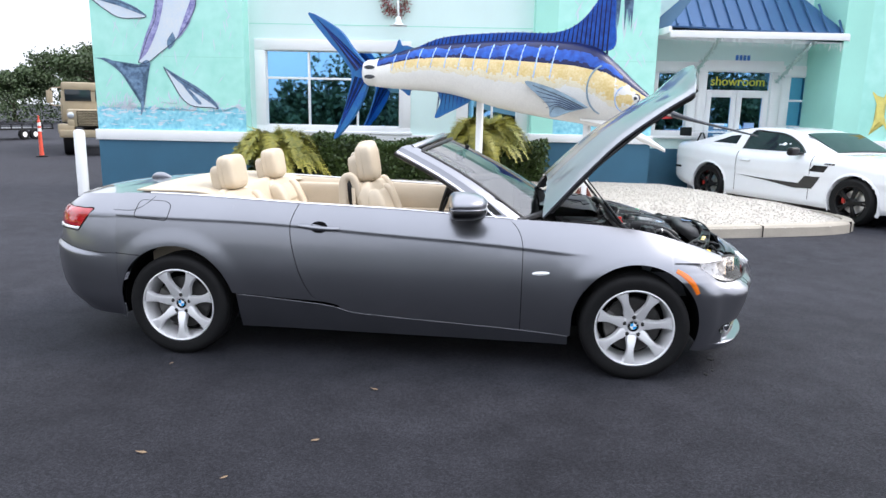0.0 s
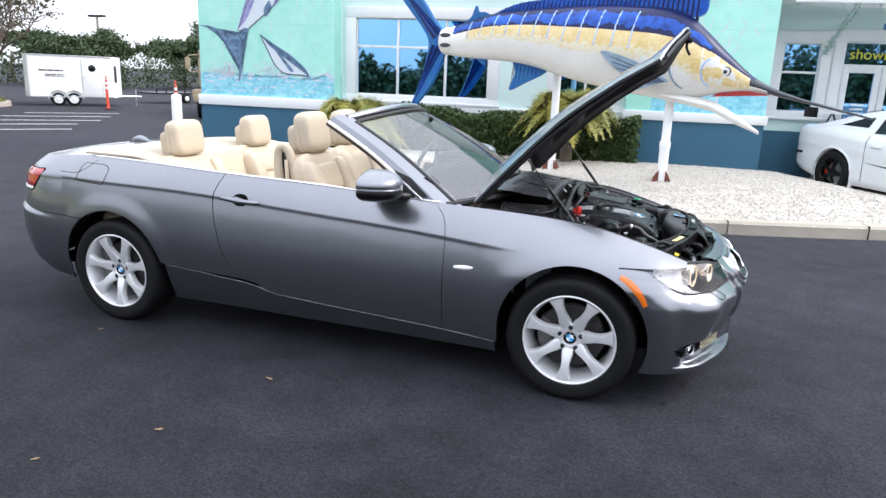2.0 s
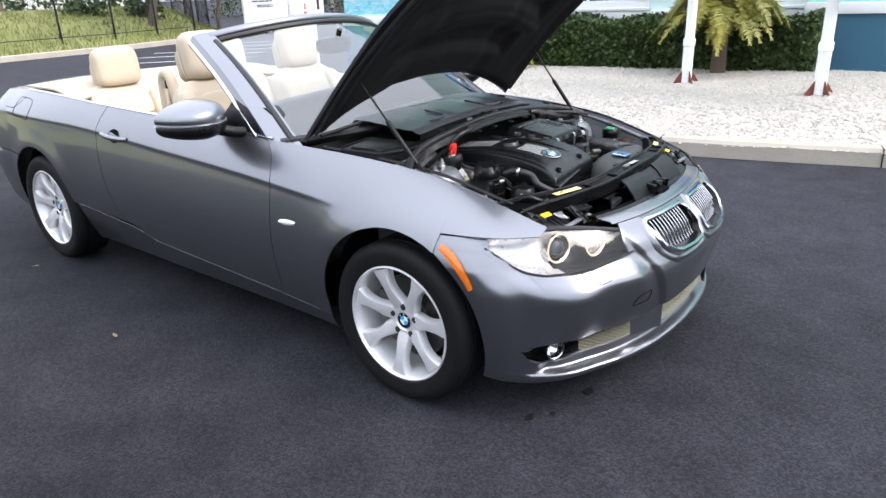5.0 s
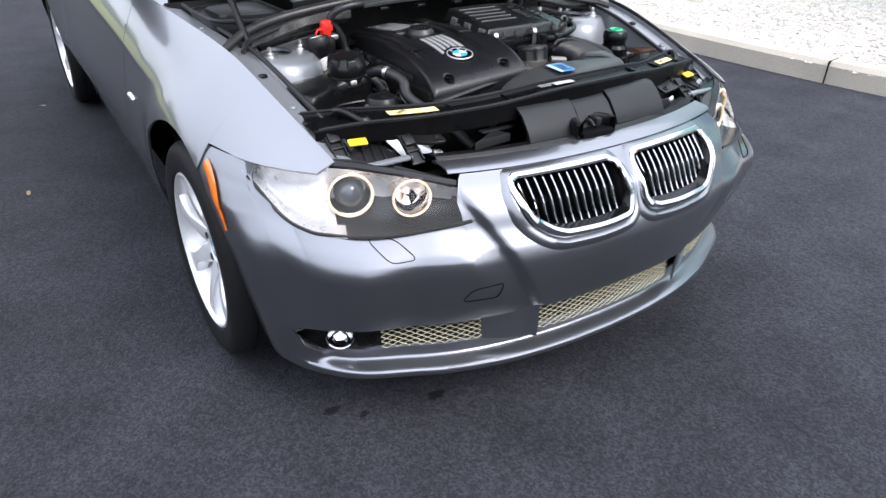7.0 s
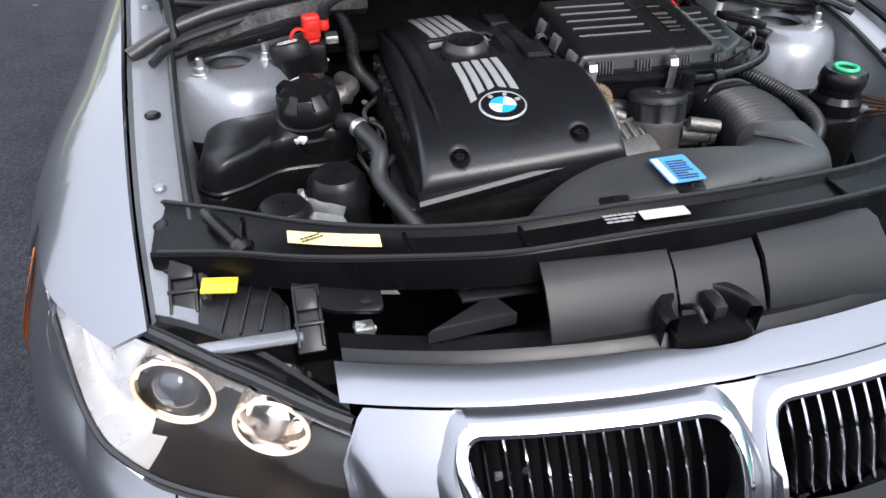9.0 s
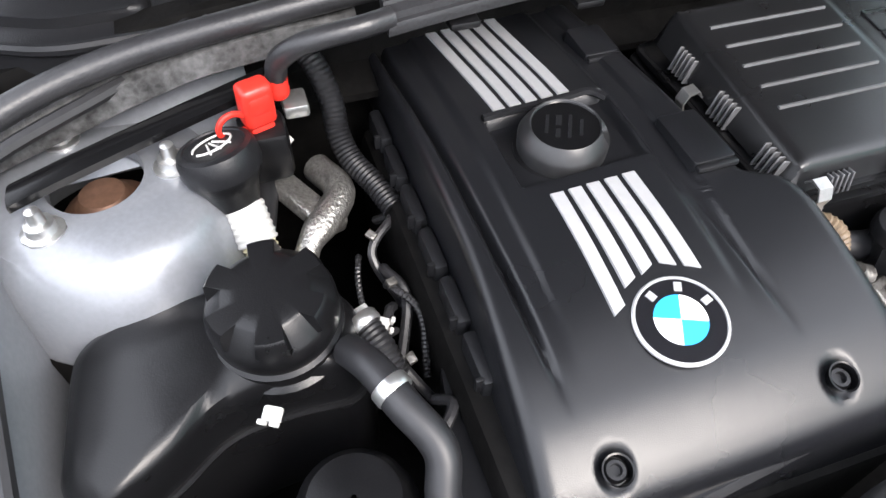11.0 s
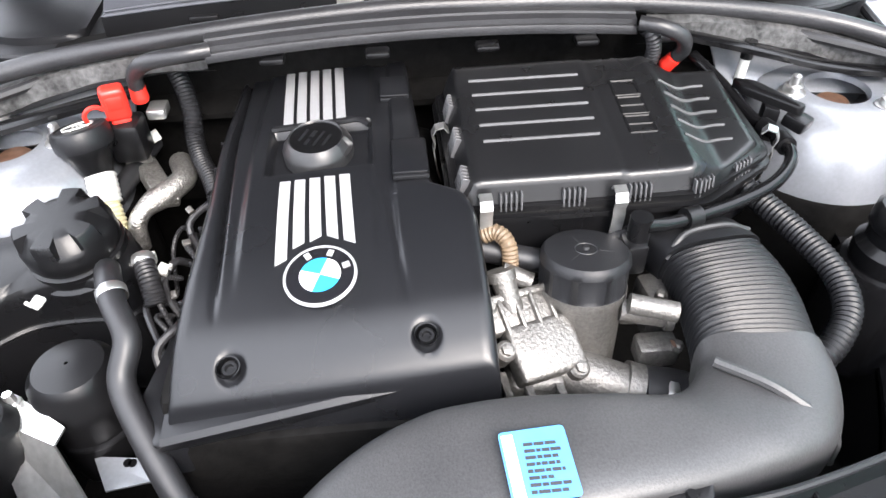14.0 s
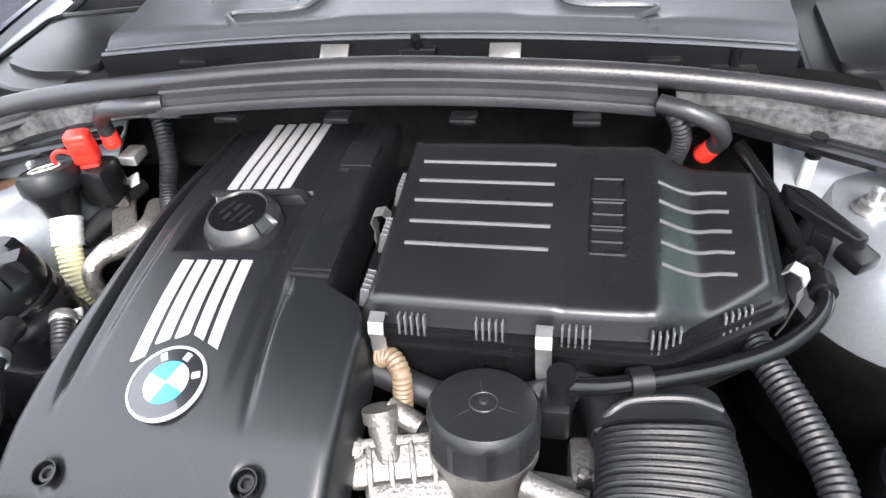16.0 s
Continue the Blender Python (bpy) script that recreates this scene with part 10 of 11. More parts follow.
# ---- white coupe beside the island ----
def plane_poly(bm, pts, th, mi=0):
    """A thin plate over a ring of 3D points, raised by th along its normal."""
    p = [Vector(q) for q in pts]
    c = sum(p, Vector()) / len(p)
    nrm = sum(((p[i] - c).cross(p[(i + 1) % len(p)] - c) for i in range(len(p))), Vector()).normalized()
    lo, hi = [bm.verts.new(q - nrm * th) for q in p], [bm.verts.new(q + nrm * th) for q in p]
    fs = [bm.faces.new(lo[::-1]), bm.faces.new(hi)] + [bm.faces.new((lo[i], lo[(i + 1) % len(p)], hi[(i + 1) % len(p)], hi[i])) for i in range(len(p))]
    for f in fs:
        f.material_index = mi


coupe = thing("coupe_car", "white two-door fastback coupe with a black side stripe and black wheels", "car")
cw = curve((-3.78, 0.70), (-3.6, 0.86), (-3.2, 0.92), (-2.72, 0.945), (-1.9, 0.925), (-1.2, 0.92), (0.0, 0.93), (0.55, 0.88), (0.85, 0.74), (0.98, 0.55))
cbelt = curve((-3.78, 0.86), (-3.7, 1.03), (-3.2, 1.06), (-2.6, 1.03), (-1.6, 0.965), (-0.4, 0.98), (0.3, 0.90), (0.75, 0.80), (0.98, 0.66))
cbot = curve((-3.78, 0.42), (-3.4, 0.30), (-2.9, 0.22), (-0.3, 0.20), (0.6, 0.22), (0.98, 0.30))
croof = curve((-3.3, 1.05), (-2.9, 1.19), (-2.4, 1.335), (-1.9, 1.385), (-1.5, 1.38), (-1.1, 1.30), (-0.7, 1.12), (-0.42, 0.985))


def coupe_side(x, z):
    """Half width of the flank at a height."""
    b, t, w = cbot(x), cbelt(x), cw(x)
    q = (z - b) / (t - b)
    return w * float(np.interp(q, [0, 0.08, 0.32, 0.52, 0.62, 0.86, 0.97, 1.0], [0.93, 0.975, 0.985, 0.985, 1.0, 0.985, 0.93, 0.88]))


def in_arch(x, z):
    return min((x ** 2 + (z - 0.345) ** 2) ** 0.5, ((x + 2.72) ** 2 + (z - 0.345) ** 2) ** 0.5)


bm = B()
rows = []
for x in np.linspace(-3.78, 0.98, 96):
    b, t = cbot(x), cbelt(x)
    half = [(0.0, b)] + [(coupe_side(x, b + (t - b) * q), b + (t - b) * q) for q in np.linspace(0, 1, 22)] + [(cw(x) * 0.6, t + 0.015), (0.0, t + 0.03)]
    rows.append([(x, y, z) for y, z in half] + [(x, -y, z) for y, z in half[-2:0:-1]])
sheet(bm, rows, close_u=True)
for end in (rows[0], rows[-1]):
    bm.faces.new([bm.verts.new(p) for p in end])
bm.faces.ensure_lookup_table()
gone = [f for f in bm.faces if abs(f.calc_center_median().y) > 0.6 and in_arch(f.calc_center_median().x, f.calc_center_median().z) < 0.385]
bmesh.ops.delete(bm, geom=gone, context="FACES")
cbody = part("body", bm, "white_car", coupe, "glossy white body panels")
for side in (-1, 1):
    for ax in (0.0, -2.72):
        bm = B()
        ring = []
        for k in range(25):
            a = radians(-25 + 230 * k / 24)
            x, z = ax + 0.40 * math.cos(a), 0.345 + 0.40 * math.sin(a)
            y = coupe_side(x, max(z, 0.24)) * side
            ring.append([(ax + r * math.cos(a), y + o * side, 0.345 + r * math.sin(a)) for r, o in ((0.43, -0.012), (0.41, 0.008), (0.385, 0.012), (0.375, -0.02), (0.37, -0.2))])
        sheet(bm, ring)
        part("wheel_arch", bm, "white_car", cbody)
        bm = B()
        lathe(bm, [(0.40, 0), (0.40, 0.02)], pose(ax, side * 0.60, 0.345, 90), 24)
        part("wheel_liner", bm, "gap", coupe)
        wheel = tagged(new("wheel"), "black alloy wheel with a red brake caliper")
        wheel.parent = coupe
        wheel.location = (ax, side * 0.835, 0.345)
        wheel.rotation_euler = (radians(90 if side < 0 else -90), 0, 0)
        bm = B()
        lathe(bm, [(0.24, -0.11), (0.31, -0.12), (0.335, -0.10), (0.345, -0.06), (0.345, 0.06), (0.335, 0.09), (0.31, 0.11), (0.245, 0.10), (0.24, 0.06)], None, 32, cap=False)
        t = obj("tyre", bm, "rubber")
        t.parent = wheel
        bm = B()
        lathe(bm, [(0.245, -0.10), (0.235, 0.04), (0.245, 0.10), (0.225, 0.095), (0.20, 0.05), (0.19, -0.02)], None, 32, cap=False)
        for k in range(5):
            for o in (-0.11, 0.11):
                a = 2 * math.pi * k / 5 + o
                box(bm, (0.135, 0, 0.075), (0.19, 0.032, 0.03), 0.006, pose(0, 0, 0, 0, 0, math.degrees(a)))
        lathe(bm, [(0.065, 0.02), (0.065, 0.09), (0.03, 0.10)], None, 16)
        t = obj("rim", bm, "plastic_gloss")
        t.parent = wheel
        bm = B()
        lathe(bm, [(0.17, -0.02), (0.17, 0.005)], None, 24)
        t = obj("brake_disc", bm, "steel")
        t.parent = wheel
        bm = B()
        box(bm, (-0.15, 0.03, 0.02), (0.045, 0.13, 0.05), 0.012)
        t = obj("brake_caliper", bm, "red")
        t.parent = wheel
# cabin
bm = B()
rows = []
for x in np.linspace(-3.3, -0.42, 30):
    zt, zb = croof(x), cbelt(x) - 0.02
    k = min(1, max(0.0, (zt - zb) / 0.34))
    yt = 0.80 - 0.21 * k
    half = [(0.83, zb), (0.83 - 0.02 * k, zb + 0.02 * k), (yt + 0.035, zb + (zt - zb) * 0.80), (yt - 0.02, zb + (zt - zb) * 0.94), (yt * 0.6, zt - 0.006), (0, zt)]
    rows.append([(x, y, z) for y, z in half] + [(x, -y, z) for y, z in half[-2::-1]])
sheet(bm, rows)
part("roof", bm, "white_car", coupe)


def coupe_glass(x, z):
    zt, zb = croof(x), cbelt(x) - 0.02
    k = min(1, max(0.0, (zt - zb) / 0.34))
    return 0.81 + (0.835 - 0.21 * k - 0.81) * min(1, (z - zb) / max(0.05, 0.8 * (zt - zb)))


for side in (-1, 1):
    for nm, out in (("side_window", [(-0.92, 1.0), (-1.12, 1.14), (-1.4, 1.26), (-1.75, 1.295), (-2.05, 1.285), (-2.12, 1.0)]), ("quarter_window", [(-2.30, 1.07), (-2.30, 1.22), (-2.48, 1.20), (-2.80, 1.08)])):
        bm = B()
        plane_poly(bm, [(x, side * (coupe_glass(x, z) + 0.006), z) for x, z in out], 0.008)
        part(nm, bm, "dark_glass", coupe, "dark tinted glass")
        if nm == "side_window":
            bm = B()
            tube(bm, [(x, side * (coupe_glass(x, z) + 0.012), z) for x, z in out[:]], 0.014, 6, 30)
            part("window_seal", bm, "seal", coupe)
    bm = B()
    for ring in (((-2.10, 0.575), (-1.5, 0.545), (-0.90, 0.535), (-0.98, 0.455), (-1.5, 0.52)), ((-0.90, 0.535), (-0.66, 0.83), (-0.42, 0.83), (-0.66, 0.47), (-0.98, 0.455))):
        plane_poly(bm, [(x, side * (coupe_side(x, z) + 0.002), z) for x, z in ring], 0.006)
    part("side_stripe", bm, "black_badge", coupe, "black hockey-stick side stripe")
    bm = B()
    bars(bm, (-0.42, side * (coupe_side(-0.42, 0.86) + 0.004), 0.86), (-side * -1, 0, 0), (0, 0, 1), 0.2, 0.05, 1)
    part("lettering", bm, "plastic", coupe)
    for xs in (-0.72, -2.14):
        bm = B()
        tube(bm, [(xs, side * (coupe_side(xs, z) + 0.0), z) for z in np.linspace(0.30, 0.96, 9)], 0.005, 6, 18)
        part("door_seam", bm, "gap", coupe)
    bm = B()
    box(bm, (-1.95, side * (coupe_side(-1.95, 0.82) + 0.012), 0.82), (0.2, 0.03, 0.035), 0.012)
    part("door_handle", bm, "white_car", coupe)
    bm = B()
    box(bm, (-0.98, side * 1.0, 1.02), (0.11, 0.22, 0.13), 0.045, seg=3)
    box(bm, (-0.96, side * 0.88, 0.99), (0.07, 0.14, 0.04), 0.012)
    part("wing_mirror", bm, "plastic", coupe, "black door mirror")
    bm = B()
    box(bm, (-3.52, side * (coupe_side(-3.52, 0.62) - 0.002), 0.60), (0.17, 0.03, 0.04), 0.008)
    part("marker_lamp", bm, "plastic_gloss", coupe)
    bm = B()
    box(bm, (0.60, side * (coupe_side(0.6, 0.62)), 0.60), (0.16, 0.03, 0.04), 0.008)
    part("turn_lamp", bm, "amber", coupe)
    bm = B()
    box(bm, (-3.76, side * 0.52, 0.84), (0.05, 0.26, 0.17), 0.02)
    part("tail_lamp", bm, "tail", coupe)
    bm = B()
    lathe(bm, [(0.10, 0), (0.09, 0.03), (0.05, 0.045)], pose(0.86, side * 0.55, 0.64, 0, 80, 0), 20)
    part("headlamp", bm, "lens_grey", coupe)
    bm = B()
    tube(bm, [(-3.35, side * 0.42, 1.05), (-3.45, side * 0.42, 1.24)], 0.014, 8, 6)
    tube(bm, [(-3.58, side * 0.42, 1.05), (-3.47, side * 0.42, 1.24)], 0.014, 8, 6)
    part("spoiler_strut", bm, "plastic", coupe)
    bm = B()
    box(bm, (-3.50, side * 0.80, 1.24), (0.30, 0.02, 0.16), 0.009)
    part("spoiler_end", bm, "plastic", coupe)
bm = B()
sheet(bm, [[(-3.64, y, 1.245 + 0.012), (-3.5, y, 1.26), (-3.36, y, 1.245)] for y in np.linspace(-0.79, 0.79, 6)])
solid(bm, 0.02)
part("spoiler", bm, "white_car", coupe)
bm = B()
sheet(bm, [[(x, y, croof(x) + 0.012 - 0.05 * y * y) for y in np.linspace(-0.62, 0.62, 7)] for x in np.linspace(-1.06, -0.5, 6)])
solid(bm, 0.01)
part("windscreen", bm, "dark_glass", coupe)
bm = B()
sheet(bm, [[(x, y, croof(x) + 0.012 - 0.05 * y * y) for y in np.linspace(-0.55, 0.55, 7)] for x in np.linspace(-3.15, -2.5, 6)])
solid(bm, 0.01)
part("rear_window", bm, "dark_glass", coupe)
bm = B()
box(bm, (0.96, 0, 0.56), (0.05, 0.7, 0.16), 0.02)
part("grille", bm, "plastic", coupe)
bm = B()
box(bm, (0.80, 0, 0.24), (0.36, 1.55, 0.05), 0.02)
part("chin_spoiler", bm, "plastic", coupe)
ch = math.atan2(-2.38, 1.41)
rear = Vector((2.74, 8.03, 0)) + Vector((-math.sin(ch), math.cos(ch), 0)) * 0.93
coupe.location = rear + Vector((math.cos(ch), math.sin(ch), 0)) * 2.72
coupe.rotation_euler = (0, 0, ch)

# red car beyond it: only its rear wing shows
redcar = thing("red_car", "red car parked beyond the white coupe", "car")
bm = B()
rows = []
for x in np.linspace(-2.2, 2.2, 24):
    k = max(0.0, 1 - (x / 2.22) ** 6)
    w = 0.86 * (0.6 + 0.4 * k)
    h = 0.80 + 0.14 * k
    half = [(0, 0.22), (w * 0.95, 0.22), (w, 0.42), (w * 0.99, 0.66), (w * 0.9, h - 0.04), (w * 0.5, h), (0, h + 0.01)]
    rows.append([(x, y, z) for y, z in half] + [(x, -y, z) for y, z in half[-2:0:-1]])
sheet(bm, rows, close_u=True)
part("body", bm, "red", redcar)
bm = B()
sheet(bm, [[(x, y * (0.72 - 0.16 * k), 0.90 + 0.46 * k) for y in (-1, -0.7, 0, 0.7, 1)] for x, k in ((-1.75, 0), (-1.1, 0.9), (-0.6, 1), (0.0, 0.96), (0.35, 0.75), (1.0, 0))])
solid(bm, 0.03)
part("roof", bm, "red", redcar)
for x in (-1.35, 1.35):
    for s in (-0.78, 0.78):
        bm = B()
        lathe(bm, [(0.2, -0.1), (0.3, -0.1), (0.32, -0.05), (0.32, 0.05), (0.3, 0.1), (0.2, 0.1)], pose(x, s, 0.32, 90), 20)
        part("wheel", bm, "rubber", redcar)
redcar.location = (8.1, 9.6, 0)
redcar.rotation_euler = (0, 0, ch + 0.05)

bm = B()
box(bm, (0, 0, 0.06), (1.7, 0.16, 0.12), 0.03)
stop = tagged(obj("wheel_stop", bm, "stop_yellow"), "yellow-painted concrete wheel stop", "wheel stop")
stop.location, stop.rotation_euler = (2.25, 8.95, 0.0), (0, 0, 0.10)
bm = B()
wall_box(bm, 9.75, 13.2, -1.25, -0.05, 0.0, 0.14, 0.01)
structure("step_1", bm, "concrete", "pale concrete entrance slab at the wall", "step")

# ---- posts, cones and marks on the car park ----
for x, y, h, r, lab in ((-7.95, 6.05, 1.1, 0.087, "white round concrete-filled steel bollard beside the building"),):
    bm = B()
    lathe(bm, [(r, 0), (r, h - 0.05), (r * 0.86, h - 0.02), (r * 0.5, h - 0.004), (0.01, h)], None, 24)
    o = tagged(obj("bollard", bm, "trim"), lab, "bollard", "bollards")
    o.location = (x, y, 0)
cone = thing("delineator_post", "orange plastic delineator post with two white bands", "traffic cone", "orange delineators")
bm = B()
lathe(bm, [(0.15, 0), (0.15, 0.03), (0.08, 0.05)], None, 8)
part("base", bm, "rubber", cone)
bm = B()
lathe(bm, [(0.065, 0.03), (0.056, 0.10), (0.042, 0.9), (0.04, 1.02), (0.02, 1.04), (0.018, 1.12), (0.03, 1.13), (0.03, 1.16)], None, 16)
part("post", bm, "orange", cone)
for z in (0.72, 0.88):
    bm = B()
    lathe(bm, [(0.0480 - (z - 0.72) * 0.015, z), (0.0466 - (z - 0.72) * 0.015, z + 0.09)], None, 16)
    part("band", bm, "trim", cone)
cone.location = (-14.2, 13.6, 0)
copy_thing(cone, Matrix.Translation((-18.9, 15.7, 0)))
for (x0, y0), (x1, y1) in (((-15.8, 6.2), (-13.5, 9.0)), ((-17.3, 7.2), (-14.6, 10.2)), ((-17.9, 8.8), (-15.2, 11.6)), ((-18.5, 10.6), (-16.2, 13.0)), ((-19.0, 12.4), (-17.2, 14.4))):
    d = (Vector((x1, y1)) - Vector((x0, y0))).normalized()
    n = Vector((-d.y, d.x)) * 0.05
    bm = B()
    prism(bm, [(x0 - n.x, y0 - n.y), (x1 - n.x, y1 - n.y), (x1 + n.x, y1 + n.y), (x0 + n.x, y0 + n.y)][::-1], 0.0, 0.004)
    structure("parking_line", bm, "line", "worn white parking line", "marking")

# ---- kerb, verge and fence beyond the car park ----
edge = smooth([(-19.0, -20, 0), (-19.4, 0, 0), (-20.1, 7, 0), (-20.5, 9.6, 0), (-21.2, 12.0, 0), (-21.9, 14.2, 0), (-23.4, 15.4, 0), (-30, 17.5, 0), (-45, 21, 0)], 60)
bm = B()
rows = []
for i, p in enumerate(edge):
    d = (edge[min(i + 1, 59)] - edge[max(i - 1, 0)]).normalized()
    n = Vector((d.y, -d.x, 0)) * -1
    rows.append([p + n * a + Vector((0, 0, z)) for a, z in ((0.0, 0), (0.01, 0.14), (0.05, 0.155), (0.17, 0.155), (0.19, 0.1))])
sheet(bm, rows)
structure("kerb_2", bm, "concrete", "pale concrete kerb at the grass verge", "kerb")
bm = B()
rows = []
for p in edge:
    rows.append([(p.x - 0.15 - a, p.y + a * 0.12, z) for a, z in ((0.0, 0.12), (0.8, 0.16), (2.0, 0.3), (4.0, 0.85), (7.0, 1.25), (20, 1.2), (60, 0.8), (150, 0.3))])
sheet(bm, rows)
structure("grass_bank", bm, "grass", "dry yellow-green grass bank behind the kerb", "grass")
rnd = random.Random(12)
verts, faces = [], []
for k in range(14000):
    i = rnd.uniform(18, 52)
    p = edge[int(i)].lerp(edge[int(i) + 1], i % 1)
    a = rnd.uniform(0.1, 6.5) ** 1.0
    z = float(np.interp(a, [0, 0.8, 2, 4, 7], [0.12, 0.16, 0.3, 0.85, 1.25]))
    c = Vector((p.x - 0.15 - a, p.y + a * 0.12, z - 0.02))
    ang = rnd.uniform(0, 6.28)
    w, tip = Vector((math.cos(ang), math.sin(ang), 0)) * 0.02, Vector((rnd.gauss(0, 0.06), rnd.gauss(0, 0.06), rnd.uniform(0.08, 0.26)))
    o = len(verts)
    verts += [tuple(c - w), tuple(c + w), tuple(c + tip)]
    faces.append((o, o + 1, o + 2))
me = bpy.data.meshes.new("grass")
me.from_pydata(verts, [], faces)
me.materials.append(M["grass"])
tagged(new("grass", me), "rough dry grass blades on the bank", "grass", kind="stuff")
fence = thing("chain_link_fence", "dark chain-link fence with thin steel posts on the bank", "fence")
fp = [edge[i] + Vector((-1.7, 0.2, 0)) for i in (20, 22, 24, 26, 28, 30, 32, 34, 36, 38, 40, 42, 44, 46, 48)]
for p in fp:
    bm = B()
    lathe(bm, [(0.035, 0.1), (0.035, 1.75), (0.02, 1.78)], Matrix.Translation(p), 8)
    part("fence_post", bm, "plastic", fence)
for z in (0.45, 1.72):
    bm = B()
    tube(bm, [p + Vector((0, 0, z)) for p in fp], 0.014, 6, 60)
    part("fence_rail", bm, "plastic", fence)
bm = B()
for i in range(len(fp) - 1):
    for k in range(28):
        t = k / 28
        a, b = fp[i].lerp(fp[i + 1], t), fp[i].lerp(fp[i + 1], min(1, t + 0.55))
        rod(bm, a + Vector((0, 0, 0.4)), b + Vector((0, 0, 1.7)), 0.0022, 3)
        rod(bm, a + Vector((0, 0, 1.7)), b + Vector((0, 0, 0.4)), 0.0022, 3)
part("wire_netting", bm, "plastic", fence, kind="stuff")

# ---- enclosed trailer ----
tr = thing("enclosed_trailer", "white enclosed twin-axle cargo trailer with a side door", "trailer")
bm = B()
prism(bm, rounded([(-1.55, -0.05), (2.15, -0.05), (2.75, 0.85), (2.75, 1.15), (2.15, 2.0), (-1.55, 2.0)], 0.08), 0.42, 2.5, 0.04)
part("trailer_body", bm, "trim", tr)
for s, a, b in ((0, -1.56, 2.16),):
    bm = B()
    box(bm, (0.3, -0.06, 2.47), (3.72, 0.03, 0.06), 0.008)
    part("roof_rail", bm, "steel", tr)
    bm = B()
    box(bm, (0.3, -0.06, 0.45), (3.72, 0.03, 0.07), 0.008)
    part("lower_rail", bm, "steel", tr)
bm = B()
box(bm, (1.25, -0.066, 1.42), (0.92, 0.03, 1.8), 0.02)
tdoor = part("side_door", bm, "trim", tr)
bm = B()
for xx in (0.785, 1.715):
    box(bm, (xx, -0.068, 1.42), (0.014, 0.03, 1.82))
box(bm, (1.25, -0.068, 2.33), (0.94, 0.03, 0.014))
part("door_seam", bm, "steel", tdoor)
bm = B()
lathe(bm, [(0.17, 0), (0.17, 0.02), (0.12, 0.05), (0.04, 0.06)], pose(1.25, -0.08, 1.9, 90), 20)
part("vent", bm, "plastic", tdoor, "round dark vent")
bm = B()
box(bm, (0.86, -0.10, 1.45), (0.16, 0.03, 0.03), 0.01)
part("latch", bm, "steel", tdoor)
for k, xx in enumerate((-0.33, 0.35)):
    bm = B()
    lathe(bm, [(0.17, -0.09), (0.31, -0.09), (0.335, -0.05), (0.335, 0.06), (0.30, 0.09), (0.2, 0.085)], pose(xx, 0.03, 0.335, 90), 24)
    wh = part("wheel", bm, "rubber", tr)
    bm = B()
    lathe(bm, [(0.205, 0.07), (0.205, 0.095), (0.14, 0.09), (0.11, 0.11), (0.05, 0.12)], pose(xx, 0.03, 0.335, 90), 20)
    part("rim", bm, "trim", wh)
    bm = B()
    pts = [(xx + 0.42 * math.cos(a), -0.09, 0.36 + 0.42 * math.sin(a)) for a in np.linspace(math.pi, 0, 15)]
    sheet(bm, [[Vector(p) + Vector((0, o, 0)) for o in (-0.06, 0.2)] for p in pts])
    solid(bm, 0.02)
    part("mudguard", bm, "trim", tr)
bm = B()
bars(bm, (-0.45, -0.058, 1.74), (1, 0, 0), (0, 0, 1), 1.25, 0.12, 1, 0.004)
bars(bm, (-0.35, -0.058, 1.50), (1, 0, 0), (0, 0, 1), 0.95, 0.16, 2, 0.004)
part("lettering", bm, "ink", tr, kind="stuff")
bm = B()
plane_poly(bm, [(2.36, 0.215 + 0.05, z) if False else (2.30 + d * 0.55, 0.17 + d * 0.83, z) for d, z in ((0, 1.2), (0.28, 1.2), (0.28, 2.05), (0, 2.05))], 0.01)
part("notice_panel", bm, "plastic", tr)
bm = B()
rod(bm, (2.0, 0.2, 0.5), (3.7, 0.95, 0.48), 0.04, 8)
rod(bm, (2.0, 1.75, 0.5), (3.7, 1.0, 0.48), 0.04, 8)
rod(bm, (3.45, 0.97, 0.0), (3.45, 0.97, 0.85), 0.035, 8)
part("drawbar", bm, "steel", tr)
tr.scale = (0.76, 0.76, 0.74)
tr.location = (-21.5, 16.35, 0)
tr.rotation_euler = (0, 0, radians(54))

flat = thing("flatbed_trailer", "low dark flatbed trailer with two axles", "trailer")
bm = B()
box(bm, (0, 0, 0.62), (3.6, 1.7, 0.10), 0.02)
for xx in np.linspace(-1.7, 1.7, 6):
    box(bm, (xx, -0.84, 0.75), (0.05, 0.05, 0.3))
box(bm, (0, -0.84, 0.9), (3.5, 0.04, 0.05))
part("deck", bm, "plastic", flat)
for xx in (-0.35, 0.35):
    bm = B()
    lathe(bm, [(0.16, -0.09), (0.30, -0.08), (0.315, 0.0), (0.30, 0.08), (0.16, 0.09)], pose(xx, -0.92, 0.315, 90), 20)
    wh = part("wheel", bm, "rubber", flat)
    bm = B()
    lathe(bm, [(0.16, 0.07), (0.15, 0.1), (0.05, 0.1)], pose(xx, -0.92, 0.315, 90), 16)
    part("rim", bm, "trim", wh)
flat.scale = (0.75, 0.75, 0.7)
flat.location = (-21.6, 22.2, 0)
flat.rotation_euler = (0, 0, math.atan2(0.985, 0.17))

